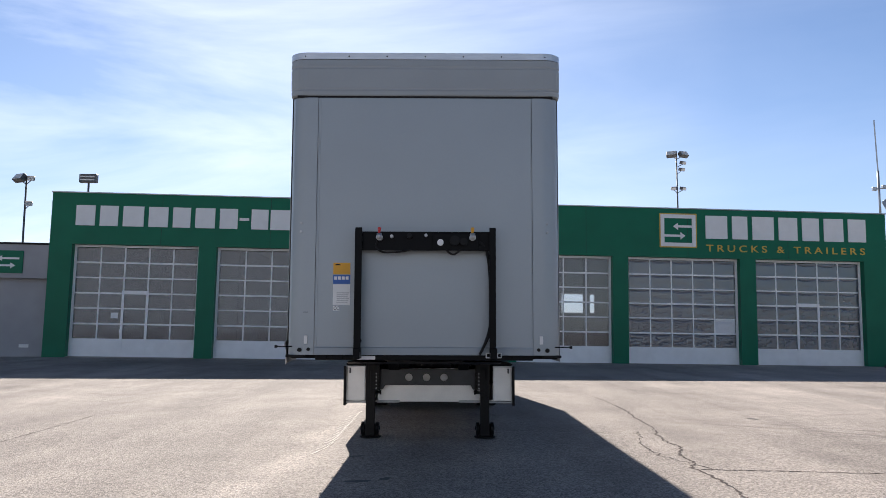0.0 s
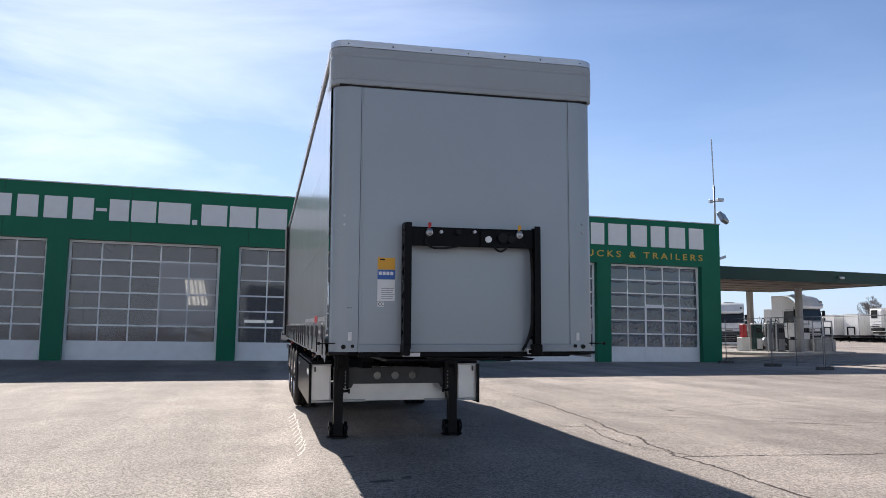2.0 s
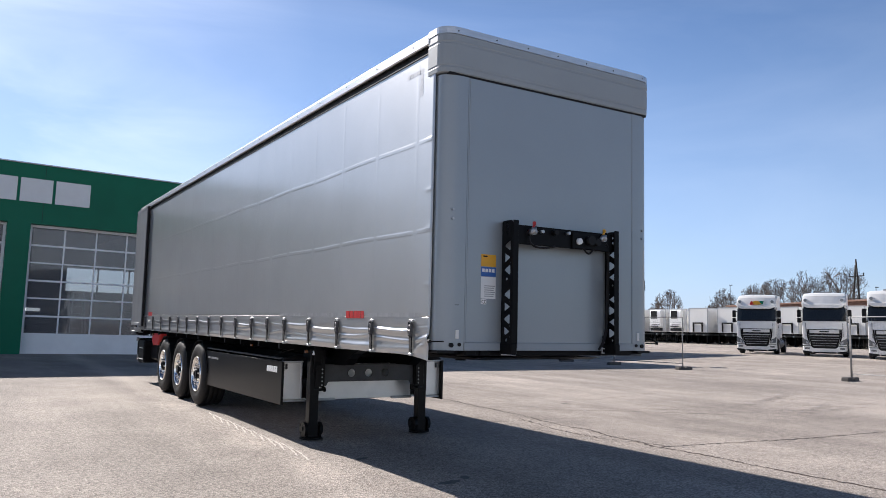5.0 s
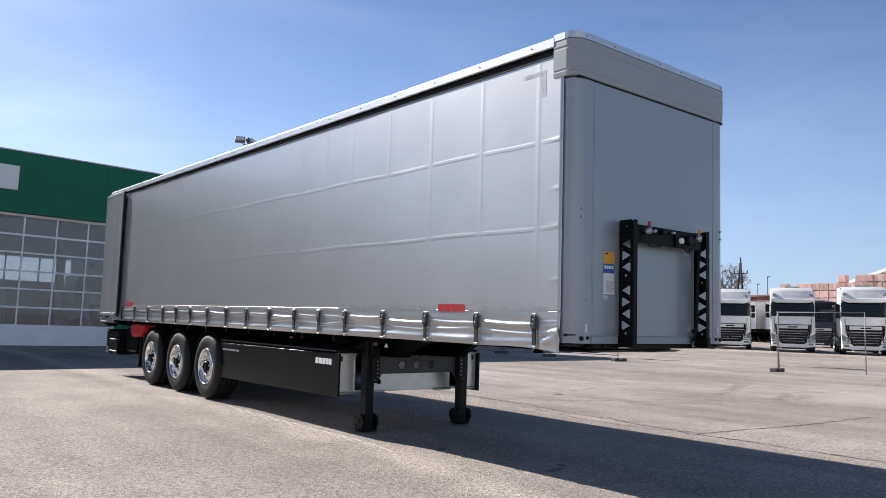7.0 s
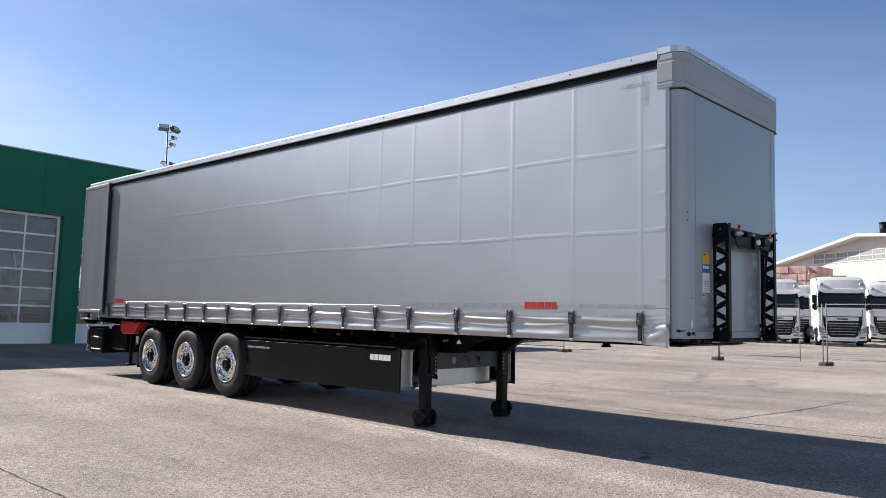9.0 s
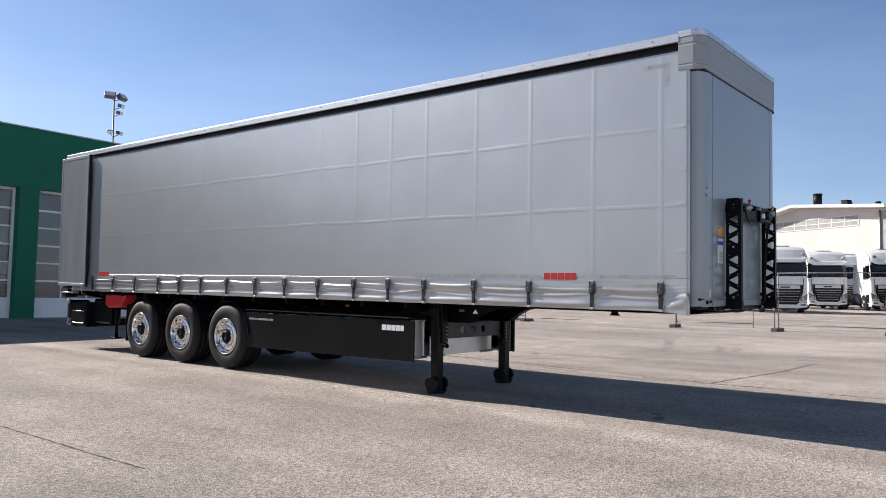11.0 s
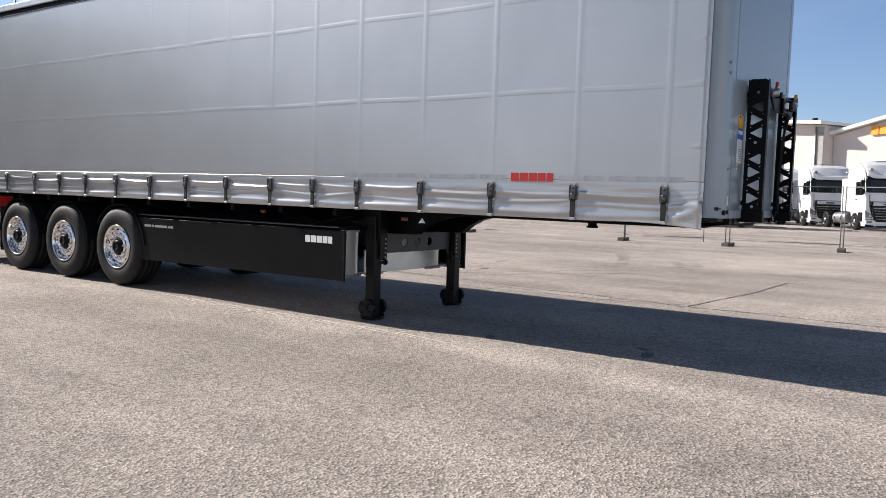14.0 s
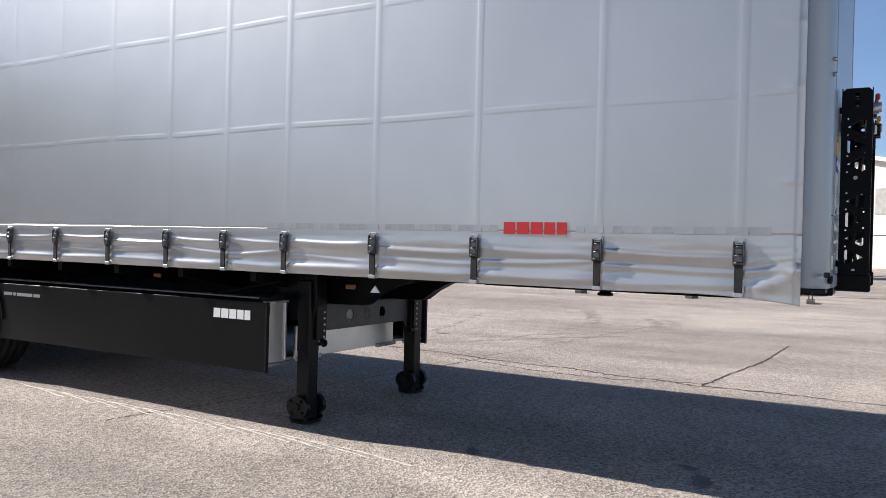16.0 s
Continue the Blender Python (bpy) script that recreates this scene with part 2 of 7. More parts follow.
# the rubber film is worn through to the asphalt in flecks
skid_nodes, skid_links = M_SKID.node_tree.nodes, M_SKID.node_tree.links
skid_place, skid_flecks, skid_cover = skid_nodes.new("ShaderNodeTexCoord"), skid_nodes.new("ShaderNodeTexNoise"), skid_nodes.new("ShaderNodeMapRange")
skid_flecks.inputs["Scale"].default_value, skid_flecks.inputs["Detail"].default_value = 2.6, 8
for key, v in (("From Min", 0.38), ("From Max", 0.68), ("To Min", 0.0), ("To Max", 0.3)):
    skid_cover.inputs[key].default_value = v
skid_links.new(skid_place.outputs["Object"], skid_flecks.inputs["Vector"])
skid_links.new(skid_flecks.outputs["Fac"], skid_cover.inputs["Value"])
skid_links.new(skid_cover.outputs[0], skid_nodes["Principled BSDF"].inputs["Alpha"])
M_CHALK = material("pale_scuff", (0.66, 0.62, 0.56), 0.85, var=0.3, scale=30)
M_CURTAIN = material("silver_tarpaulin", (0.46, 0.466, 0.466), 0.41, metal=0.75, var=0.05, scale=1.2, bump=0.03, bump_scale=240, spec=0.5, coat=1.0, coat_rough=0.17)
M_HEM = material("glossy_tarpaulin_strip", (0.46, 0.462, 0.46), 0.31, metal=0.6, var=0.06, scale=2.5, bump=0.03, bump_scale=240, spec=0.6, coat=0.7, coat_rough=0.12)
M_FRONT = material("grey_painted_headboard", (0.312, 0.348, 0.372), 0.42, metal=0.3, var=0.04, scale=0.9, bump=0.008, bump_scale=40, coat=0.3, coat_rough=0.08, spec=0.4)
M_DOORLEAF = material("grey_door_leaf", (0.21, 0.222, 0.238), 0.4, metal=0.15, var=0.12, scale=1.4, stretch=(1, 3, 0.5))
M_DOOREDGE = material("grey_door_edge", (0.235, 0.25, 0.27), 0.45, metal=0.1, var=0.08, scale=1.5)
M_CAP = material("grey_moulded_plastic", (0.31, 0.345, 0.37), 0.5, var=0.04, scale=2)
M_ALU = material("brushed_aluminium", (0.62, 0.63, 0.64), 0.38, metal=0.75, var=0.08, scale=6, stretch=(1, 1, 8))
M_ALUPANEL = material("pale_aluminium_panel", (0.8, 0.79, 0.765), 0.4, metal=0.78, var=0.08, scale=3)
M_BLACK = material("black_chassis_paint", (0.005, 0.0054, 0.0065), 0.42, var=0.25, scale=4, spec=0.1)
M_RUBBER = material("tyre_rubber", (0.0115, 0.0115, 0.0122), 0.6, var=0.25, scale=14, bump=0.3, bump_scale=90, spec=0.25)
M_WEB = material("black_webbing", (0.012, 0.012, 0.013), 0.85, var=0.2, scale=30, bump=0.4, bump_scale=300)
M_RIM = material("polished_wheel_aluminium", (0.8, 0.79, 0.77), 0.15, metal=1.0, var=0.12, scale=9, bump=0.55, bump_scale=26)
M_STEEL = material("galvanised_steel", (0.42, 0.43, 0.44), 0.42, metal=0.8, var=0.15, scale=18)
M_SKIRT = material("black_gloss_panel", (0.0095, 0.0098, 0.0106), 0.3, var=0.15, scale=2, spec=0.1)
M_LEG = material("black_leg_enamel", (0.005, 0.0052, 0.006), 0.36, var=0.2, scale=5, spec=0.2)
M_FENCE = material("weathered_zinc_tube", (0.26, 0.26, 0.26), 0.6, metal=0.25, var=0.15, scale=9)
M_BEAM = material("dark_grey_pressed_steel", (0.06, 0.062, 0.066), 0.5, var=0.2, scale=6)
M_RED = material("red_paint", (0.5, 0.018, 0.018), 0.4, var=0.06)
M_WHITE = material("white_paint", (0.87, 0.87, 0.855), 0.35, var=0.05, scale=1.2, coat=0.2)
M_SIGNWHITE = material("white_sign_letter", (0.78, 0.79, 0.78), 0.5, var=0.03)
M_ORANGE = material("orange_sign", (0.85, 0.36, 0.03), 0.5, var=0.05)
M_YELLOW = material("yellow_label", (0.75, 0.38, 0.02), 0.45, var=0.05)
M_BLUE = material("blue_label", (0.03, 0.12, 0.42), 0.45, var=0.06)
M_GOLD = material("gold_sign_letter", (0.62, 0.42, 0.06), 0.5, var=0.05)
M_AMBER = material("amber_lens", (0.13, 0.045, 0.01), 0.2, var=0.1)
M_BUCKLE = material("dark_zinc_buckle", (0.09, 0.09, 0.095), 0.4, metal=0.7, var=0.25, scale=40)
M_RAIL = material("dark_anodised_rail", (0.16, 0.165, 0.175), 0.3, metal=0.8, var=0.15, scale=6)
M_NUT = material("chromed_wheel_nut", (0.8, 0.8, 0.8), 0.2, metal=1.0, var=0.05)
M_GREEN = material("green_facade_paint", (0.006, 0.145, 0.078), 0.42, var=0.07, scale=0.8, bump=0.04, bump_scale=25, spec=0.2)
M_DARKGREEN = material("dark_green_fascia", (0.009, 0.045, 0.034), 0.45, var=0.08, scale=1, spec=0.3)
M_GREYWALL = material("grey_render", (0.34, 0.34, 0.35), 0.85, var=0.1, scale=0.8, bump=0.25, bump_scale=60)
M_DOORFRAME = material("white_door_profile", (0.86, 0.86, 0.85), 0.45, var=0.05, scale=2)
M_INSIDE = material("workshop_wall", (0.42, 0.42, 0.40), 0.9, var=0.15, scale=0.4)
M_INFLOOR = material("workshop_floor", (0.22, 0.215, 0.205), 0.45, var=0.2, scale=0.5)
M_PANE_DULL = glass_material("clouded_pane", (0.6, 0.6, 0.6), 0.06, 0.008, 0.34)
M_PANE = glass_material("door_pane", (0.72, 0.74, 0.75), 0.03, 0.005, 0.28)
M_PANE_CLEAR = glass_material("clear_plastic_pane", (0.84, 0.85, 0.86), 0.03, 0.0, 0.16)
# made more translucent than the other panes, to carry a glow of sun
M_PANE_GLOW = glass_material("sunlit_translucent_pane", (0.5, 0.5, 0.5), 0.05, 0.012, 0.9, milk=(0.2, 0.2, 0.215), through_light=0.6)
M_PANE_MILKY = glass_material("milky_replacement_pane", (0.5, 0.5, 0.5), 0.05, 0.0, 0.9, milk=(0.75, 0.75, 0.77))
M_PANE_WAVY = glass_material("dished_plastic_pane", (0.42, 0.43, 0.45), 0.04, 0.0, 0.42, ior=1.9, milk=(0.25, 0.26, 0.3))
M_DARKGLASS = material("dark_windscreen", (0.008, 0.0095, 0.011), 0.08, var=0.1, spec=0.4)
M_PLASTIC = material("black_plastic", (0.007, 0.0073, 0.008), 0.5, var=0.15, scale=8, spec=0.2)
M_FOOT = material("dark_recycled_block", (0.09, 0.085, 0.08), 0.9, var=0.2, scale=6)
M_CONCRETE = material("concrete", (0.38, 0.37, 0.35), 0.85, var=0.15, scale=2, bump=0.2)
M_HALL = material("cream_hall_wall", (0.66, 0.61, 0.57), 0.8, var=0.06, scale=0.3)
M_ROOF = material("grey_roof_sheet", (0.36, 0.36, 0.37), 0.6, var=0.1, scale=0.4)
M_BRICK = material("red_brick_pallet", (0.74, 0.49, 0.42), 0.85, var=0.16, scale=2.5, bump=0.3, bump_scale=14, island=0.2)
M_BARK = material("grey_brown_bark", (0.2, 0.175, 0.155), 0.9, var=0.2, scale=6)
M_HEDGE = material("bare_hedge_twigs", (0.12, 0.105, 0.08), 0.9, var=0.3, scale=1.5)
M_REFLECT = material("reflective_tape", (0.38, 0.385, 0.395), 0.4, metal=0.45, var=0.08, island=0.12)
M_GRILLE = material("satin_grille_slat", (0.05, 0.052, 0.056), 0.4, var=0.1)
M_BLACKCAB = material("black_cab_paint", (0.012, 0.013, 0.016), 0.3, var=0.1, coat=0.5)
M_SHED = material("brown_shed_brick", (0.2, 0.12, 0.09), 0.9, var=0.25, scale=1.2, bump=0.3, bump_scale=9)
M_HEADLAMP = material("grey_headlamp_glass", (0.2, 0.21, 0.225), 0.12, metal=0.3, var=0.2, scale=9, coat=0.6)
M_POLE = material("tarred_pole", (0.045, 0.04, 0.036), 0.85, var=0.2, scale=3)
M_SOFFIT = material("tan_soffit_boards", (0.17, 0.145, 0.125), 0.8, var=0.2, scale=2, stretch=(6, 1, 1))
M_FLOOD = material("dark_grey_lamp_casing", (0.1, 0.102, 0.105), 0.5, var=0.12, scale=6)
M_TANK = material("dull_tank_aluminium", (0.3, 0.31, 0.32), 0.42, metal=0.6, var=0.2, scale=5)
M_LAMP = material("frosted_lamp_glass", (0.7, 0.7, 0.68), 0.3, var=0.05)
M_OFFWHITE = material("off_white_box_panel", (0.74, 0.74, 0.72), 0.45, var=0.05, scale=0.7)


# ---- mesh helpers ----
def box(bm, x0, x1, y0, y1, z0, z1, bevel=0.0, seg=1):
    v = [bm.verts.new((x, y, z)) for x in (x0, x1) for y in (y0, y1) for z in (z0, z1)]
    fs = [bm.faces.new([v[i] for i in f]) for f in ((0, 1, 3, 2), (4, 6, 7, 5), (0, 4, 5, 1), (2, 3, 7, 6), (0, 2, 6, 4), (1, 5, 7, 3))]
    if bevel:
        es = list({e for f in fs for e in f.edges})
        bmesh.ops.bevel(bm, geom=es, offset=bevel, segments=seg, affect="EDGES", profile=0.5)


def prism(bm, pts, axis, a, b, bevel=0.0, seg=1):
    """A closed outline of (u, v) swept along an axis from a to b: x takes (y, z), y takes (x, z), z takes (x, y)."""
    put = {"x": lambda u, v, w: (w, u, v), "y": lambda u, v, w: (u, w, v), "z": lambda u, v, w: (u, v, w)}[axis]
    lo, hi = [bm.verts.new(put(u, v, a)) for u, v in pts], [bm.verts.new(put(u, v, b)) for u, v in pts]
    k = len(pts)
    fs = [bm.faces.new(lo), bm.faces.new(hi[::-1])]
    fs += [bm.faces.new((lo[i], hi[i], hi[(i + 1) % k], lo[(i + 1) % k])) for i in range(k)]
    bmesh.ops.recalc_face_normals(bm, faces=fs)
    if bevel:
        es = list({e for f in fs for e in f.edges if e.calc_face_angle(0) > 0.3})
        bmesh.ops.bevel(bm, geom=es, offset=bevel, segments=seg, affect="EDGES", profile=0.5)


def rod(bm, p0, p1, r, seg=10, r1=None, caps=True):
    p0, p1 = Vector(p0), Vector(p1)
    d = (p1 - p0).normalized()
    u = d.orthogonal().normalized()
    w = d.cross(u)
    r1 = r if r1 is None else r1
    ring = [(math.cos(2 * math.pi * i / seg), math.sin(2 * math.pi * i / seg)) for i in range(seg)]
    a = [bm.verts.new(p0 + (u * c + w * s) * r) for c, s in ring]
    b = [bm.verts.new(p1 + (u * c + w * s) * r1) for c, s in ring]
    for i in range(seg):
        f = bm.faces.new((a[i], a[(i + 1) % seg], b[(i + 1) % seg], b[i]))
        f.smooth = seg > 6
    if caps:
        bm.faces.new(a[::-1])
        bm.faces.new(b)


def hose(bm, pts, r, seg=8):
    """A bent round cable through the given points: one smooth tube."""
    pts = [Vector(p) for p in pts]
    path = []
    for i in range(len(pts) - 1):
        a, b, c, d = pts[max(i - 1, 0)], pts[i], pts[i + 1], pts[min(i + 2, len(pts) - 1)]
        for k in range(6):
            t = k / 6
            path.append(0.5 * (2 * b + (c - a) * t + (2 * a - 5 * b + 4 * c - d) * t * t + (3 * b - a - 3 * c + d) * t ** 3))
    path.append(pts[-1])
    side, rings = None, []
    for i, p in enumerate(path):
        way = (path[min(i + 1, len(path) - 1)] - path[max(i - 1, 0)]).normalized()
        side = way.orthogonal() if side is None else side - way * side.dot(way)
        side.normalize()
        up = way.cross(side)
        rings.append([bm.verts.new(p + r * (math.cos(2 * math.pi * j / seg) * side + math.sin(2 * math.pi * j / seg) * up)) for j in range(seg)])
    for a, b in zip(rings, rings[1:]):
        for j in range(seg):
            bm.faces.new((a[j], a[(j + 1) % seg], b[(j + 1) % seg], b[j])).smooth = True
    bm.faces.new(rings[0][::-1])
    bm.faces.new(rings[-1])


def lathe(bm, profile, centre, axis="x", seg=36):
    """A turned form: profile of (distance along the axis, radius) round an axis through centre."""
    rings = []
    for h, r in profile:
        ring = []
        for i in range(seg):
            c, s = math.cos(2 * math.pi * i / seg) * r, math.sin(2 * math.pi * i / seg) * r
            off = {"x": (h, c, s), "y": (c, h, s), "z": (c, s, h)}[axis]
            ring.append(bm.verts.new(Vector(centre) + Vector(off)))
        rings.append(ring)
    fs = []
    for a, b in zip(rings, rings[1:]):
        for i in range(seg):
            f = bm.faces.new((a[i], a[(i + 1) % seg], b[(i + 1) % seg], b[i]))
            f.smooth = True
            fs.append(f)
    bmesh.ops.recalc_face_normals(bm, faces=fs)


def part(name, bm, mat, parent=None, label="", smooth=False):
    me = bpy.data.meshes.new(name)
    bm.to_mesh(me)
    bm.free()
    me.materials.append(mat)
    if smooth:
        for f in me.polygons:
            f.use_smooth = True
        me.set_sharp_from_angle(angle=radians(50))
    ob = new(name, me)
    ob.parent = parent
    return tagged(ob, label)


def shared(name, me, parent, m, label=""):
    ob = new(name, me)
    ob.parent, ob.matrix_basis = parent, m
    return tagged(ob, label)


def boxpart(name, mat, parent, x0, x1, y0, y1, z0, z1, bevel=0.0, label="", seg=1):
    bm = bmesh.new()
    box(bm, x0, x1, y0, y1, z0, z1, bevel, seg)
    return part(name, bm, mat, parent, label)


def thing(name, m, label, category, group="", kind=""):
    ob = new(name)
    ob.matrix_basis = m
    ob.empty_display_size = 0.3
    return tagged(ob, label, category, group, kind)


def sheet(name, xs, ys, put, mat, parent=None, label="", smooth=True):
    """A grid of faces; put(x, y) gives each corner."""
    verts = [put(x, y) for y in ys for x in xs]
    k = len(xs)
    faces = [(j * k + i, j * k + i + 1, (j + 1) * k + i + 1, (j + 1) * k + i) for j in range(len(ys) - 1) for i in range(k - 1)]
    me = bpy.data.meshes.new(name)
    me.from_pydata(verts, [], faces)
    me.materials.append(mat)
    me.polygons.foreach_set("use_smooth", [smooth] * len(me.polygons))
    ob = new(name, me)
    ob.parent = parent
    return tagged(ob, label)


# ---- ground ----
def ground_z(x, y):
    """The yard rises gently towards the back and away to the side."""
    z = 0.03 + max(0.0, min(y, 34.0) - 10.0) * (0.0098 - 0.00047 * max(-16.0, min(x, 20.0)))
    return z + 0.0105 * max(0.0, min(x, 47.0) - 20.0)


gx = sorted({round(v, 3) for v in [*np.arange(-30, 30.1, 1.0), *np.arange(30, 110, 5.0), *np.arange(-110, -30, 8.0), -2500, -800, -300, 150, 250, 500, 1000, 2500]})
gy = sorted({round(v, 3) for v in [*np.arange(-12, 50.1, 1.0), *np.arange(50, 130, 6.0), -2500, -800, -300, -100, -50, -25, 180, 300, 600, 1200, 2500]})
ground = tagged(sheet("ground", gx, gy, lambda x, y: (x, y, ground_z(x, y)), M_ASPHALT), "worn pale grey asphalt yard with cracks and tyre scuffs", "ground", kind="structure")


def ribbon(name, pts, width, mat, label, wobble=0.04, seed=1, lift=0.004, steps=14):
    rnd = random.Random(seed)
    line = []
    for (x0, y0), (x1, y1) in zip(pts, pts[1:]):
        for k in range(steps):
            t = k / steps
            line.append((x0 + (x1 - x0) * t + rnd.uniform(-wobble, wobble), y0 + (y1 - y0) * t + rnd.uniform(-wobble, wobble)))
    line.append(pts[-1])
    verts, faces = [], []
    for i, (x, y) in enumerate(line):
        xa, ya = line[max(i - 1, 0)]
        xb, yb = line[min(i + 1, len(line) - 1)]
        d = Vector((yb - ya, xa - xb)).normalized() * width * 0.5 * rnd.uniform(0.35, 1.2)
        for s in (-1, 1):
            verts.append((x + s * d.x, y + s * d.y, ground_z(x, y) + lift))
        if i:
            faces.append((2 * i - 2, 2 * i - 1, 2 * i + 1, 2 * i))
    me = bpy.data.meshes.new(name)
    me.from_pydata(verts, [], faces)
    me.materials.append(mat)
    ob = new(name, me)
    ob.parent = ground
    return tagged(ob, label)

ribbon("crack", [(2.64, 2.0), (2.68, 4.0), (2.73, 6.0), (2.72, 6.7), (2.76, 7.2), (2.83, 7.9), (2.76, 8.6), (2.91, 8.92), (2.9, 9.47), (3.12, 10.14), (3.06, 10.5), (3.13, 11.3), (3.29, 12.0), (3.32, 13.1), (3.46, 14.5), (3.46, 15.4)], 0.034, M_CRACK, "dark crack along an asphalt joint", 0.03, 3, steps=9)
ribbon("crack", [(3.46, 15.4), (3.4, 17.0), (3.2, 20.8)], 0.016, M_CRACK, "faint end of a crack along an asphalt joint", 0.04, 3)
ribbon("crack", [(2.95, 8.5), (2.66, 9.4), (2.72, 10.6), (2.95, 11.6)], 0.02, M_CRACK, "side branch of a crack", 0.05, 33)
ribbon("crack", [(2.84, 8.5), (3.1, 8.45), (3.75, 8.4), (4.95, 8.21), (6.0, 8.15), (7.5, 8.09)], 0.026, M_CRACK, "dark crack along an asphalt joint", 0.02, 4)
ribbon("crack", [(7.5, 8.09), (7.8, 7.43), (7.71, 6.81), (8.0, 2.0)], 0.014, M_CRACK, "hairline crack in asphalt", 0.03, 5)
ribbon("crack", [(-1.89, 12.1), (-1.62, 12.08), (-1.18, 11.98), (-0.37, 11.82), (1.77, 11.54), (2.45, 11.4), (3.3, 11.32)], 0.018, M_CRACK, "hairline crack in asphalt", 0.015, 6)
ribbon("crack", [(-5.86, 13.28), (-5.82, 11.84), (-5.81, 11.21), (-5.8, 10.54), (-5.78, 10.03), (-5.77, 9.8)], 0.016, M_CRACK, "straight dark crack in asphalt", 0.006, 7)
ribbon("crack", [(3.3, 11.4), (6.5, 11.0), (12.5, 10.3)], 0.012, M_CRACK, "hairline crack in asphalt", 0.03, 8)
for k in range(11):
    # a row of long slanting scrapes, each overlapping the next
    y = 14.1 - k * 0.37
    ribbon("scuff", [(-1.4 - 0.012 * (k % 3), y), (-1.44, y - 0.45), (-1.545, y - 0.95 - 0.06 * (k % 2))], 0.026, M_CHALK, "pale slanting scrape on asphalt", 0.008, 200 + k, 0.004, 7)

for k, (x, y, w, h, a) in enumerate(((-0.8, 7.76, 0.16, 0.07, 0.3), (-0.55, 7.9, 0.09, 0.05, 1.0), (-0.98, 9.3, 0.1, 0.05, 0.5), (5.3, 13.2, 0.13, 0.06, 2.0))):
    rs = random.Random(60 + k)
    ring = []
    for i in range(18):
        q = 2 * math.pi * i / 18
        rr = rs.uniform(0.65, 1.1)
        dx, dy = w * rr * math.cos(q), h * rr * math.sin(q)
        ring.append((x + dx * math.cos(a) - dy * math.sin(a), y + dx * math.sin(a) + dy * math.cos(a)))
    me = bpy.data.meshes.new("oil_stain")
    me.from_pydata([(px, py, ground_z(px, py) + 0.004) for px, py in ring], [], [tuple(range(18))])
    me.materials.append(M_STAIN)
    stain = new("oil_stain", me)
    stain.parent = ground
    tagged(stain, "small dark oil stain on asphalt")
def tyre_mark(a, b, c, width, seed):
    """A curved smear of rubber from a to c, bowed towards b."""
    pts = []
    for i in range(13):
        q = i / 12
        pts.append(tuple((1 - q) ** 2 * a[j] + 2 * q * (1 - q) * b[j] + q * q * c[j] for j in (0, 1)))
    ribbon("tyre_mark", pts, width, M_SKID, "faint curved tyre mark on asphalt", 0.012, seed, 0.004, 3)


tyre_mark((5.55, 13.5), (7.5, 13.9), (9.3, 14.5), 0.16, 91)
tyre_mark((-3.5, 6.6), (-3.56, 6.1), (-4.05, 5.4), 0.26, 98)
tyre_mark((12.4, 13.2), (10.2, 12.1), (8.5, 11.7), 0.34, 92)
tyre_mark((10.9, 11.3), (9.9, 10.6), (8.76, 10.55), 0.36, 93)
tyre_mark((10.8, 10.8), (9.9, 10.2), (8.6, 10.3), 0.36, 94)
tyre_mark((4.2, 12.55), (5.7, 11.8), (7.3, 10.35), 0.22, 95)
tyre_mark((4.0, 13.1), (6.0, 12.2), (8.2, 10.4), 0.2, 96)
ribbon("crack", [(7.9, 8.75), (8.2, 8.2), (8.33, 7.5), (8.46, 6.6)], 0.014, M_CRACK, "hairline crack in asphalt", 0.02, 97)
ribbon("crack", [(3.2, 14.2), (5.5, 13.9), (8.2, 13.2)], 0.012, M_CRACK, "hairline crack in asphalt", 0.03, 82)
ribbon("crack", [(4.4, 12.0), (7.0, 11.9), (11.0, 11.0), (16.0, 10.6)], 0.012, M_CRACK, "hairline crack in asphalt", 0.05, 83)

# ---- the curtain-sided semi-trailer ----
# local frame: y runs from the front wall to the rear, x across, z up from the ground at the front
TRAILER = Matrix.Translation((-0.15, 7.08, 0.02)) @ Matrix.Rotation(radians(0.42), 4, "X")
trailer = thing("semi_trailer", TRAILER, "silver curtain-sided three-axle semi-trailer parked on its landing legs", "trailer")
W, LEN = 1.262, 13.7
STRAPS = [0.40, 1.19, 2.01, 2.81, 3.62, 4.25, 4.91, 5.66, 6.41, 7.14, 7.89, 8.63, 9.3, 9.98, 10.79, 11.6, 12.4]


def headboard_plan(w, depth, r, front):
    """Outline of the front wall from above: rounded outer corners."""
    pts = []
    for sx in (1, -1):
        arc = []
        for k in range(7):
            a = radians(90 * k / 6)
            arc.append((sx * (w - r + r * math.cos(a)), front + r * 0.62 - r * 0.62 * math.sin(a)))
        pts += arc if sx == 1 else arc[::-1]
    return pts + [(-w, front + depth), (w, front + depth)]


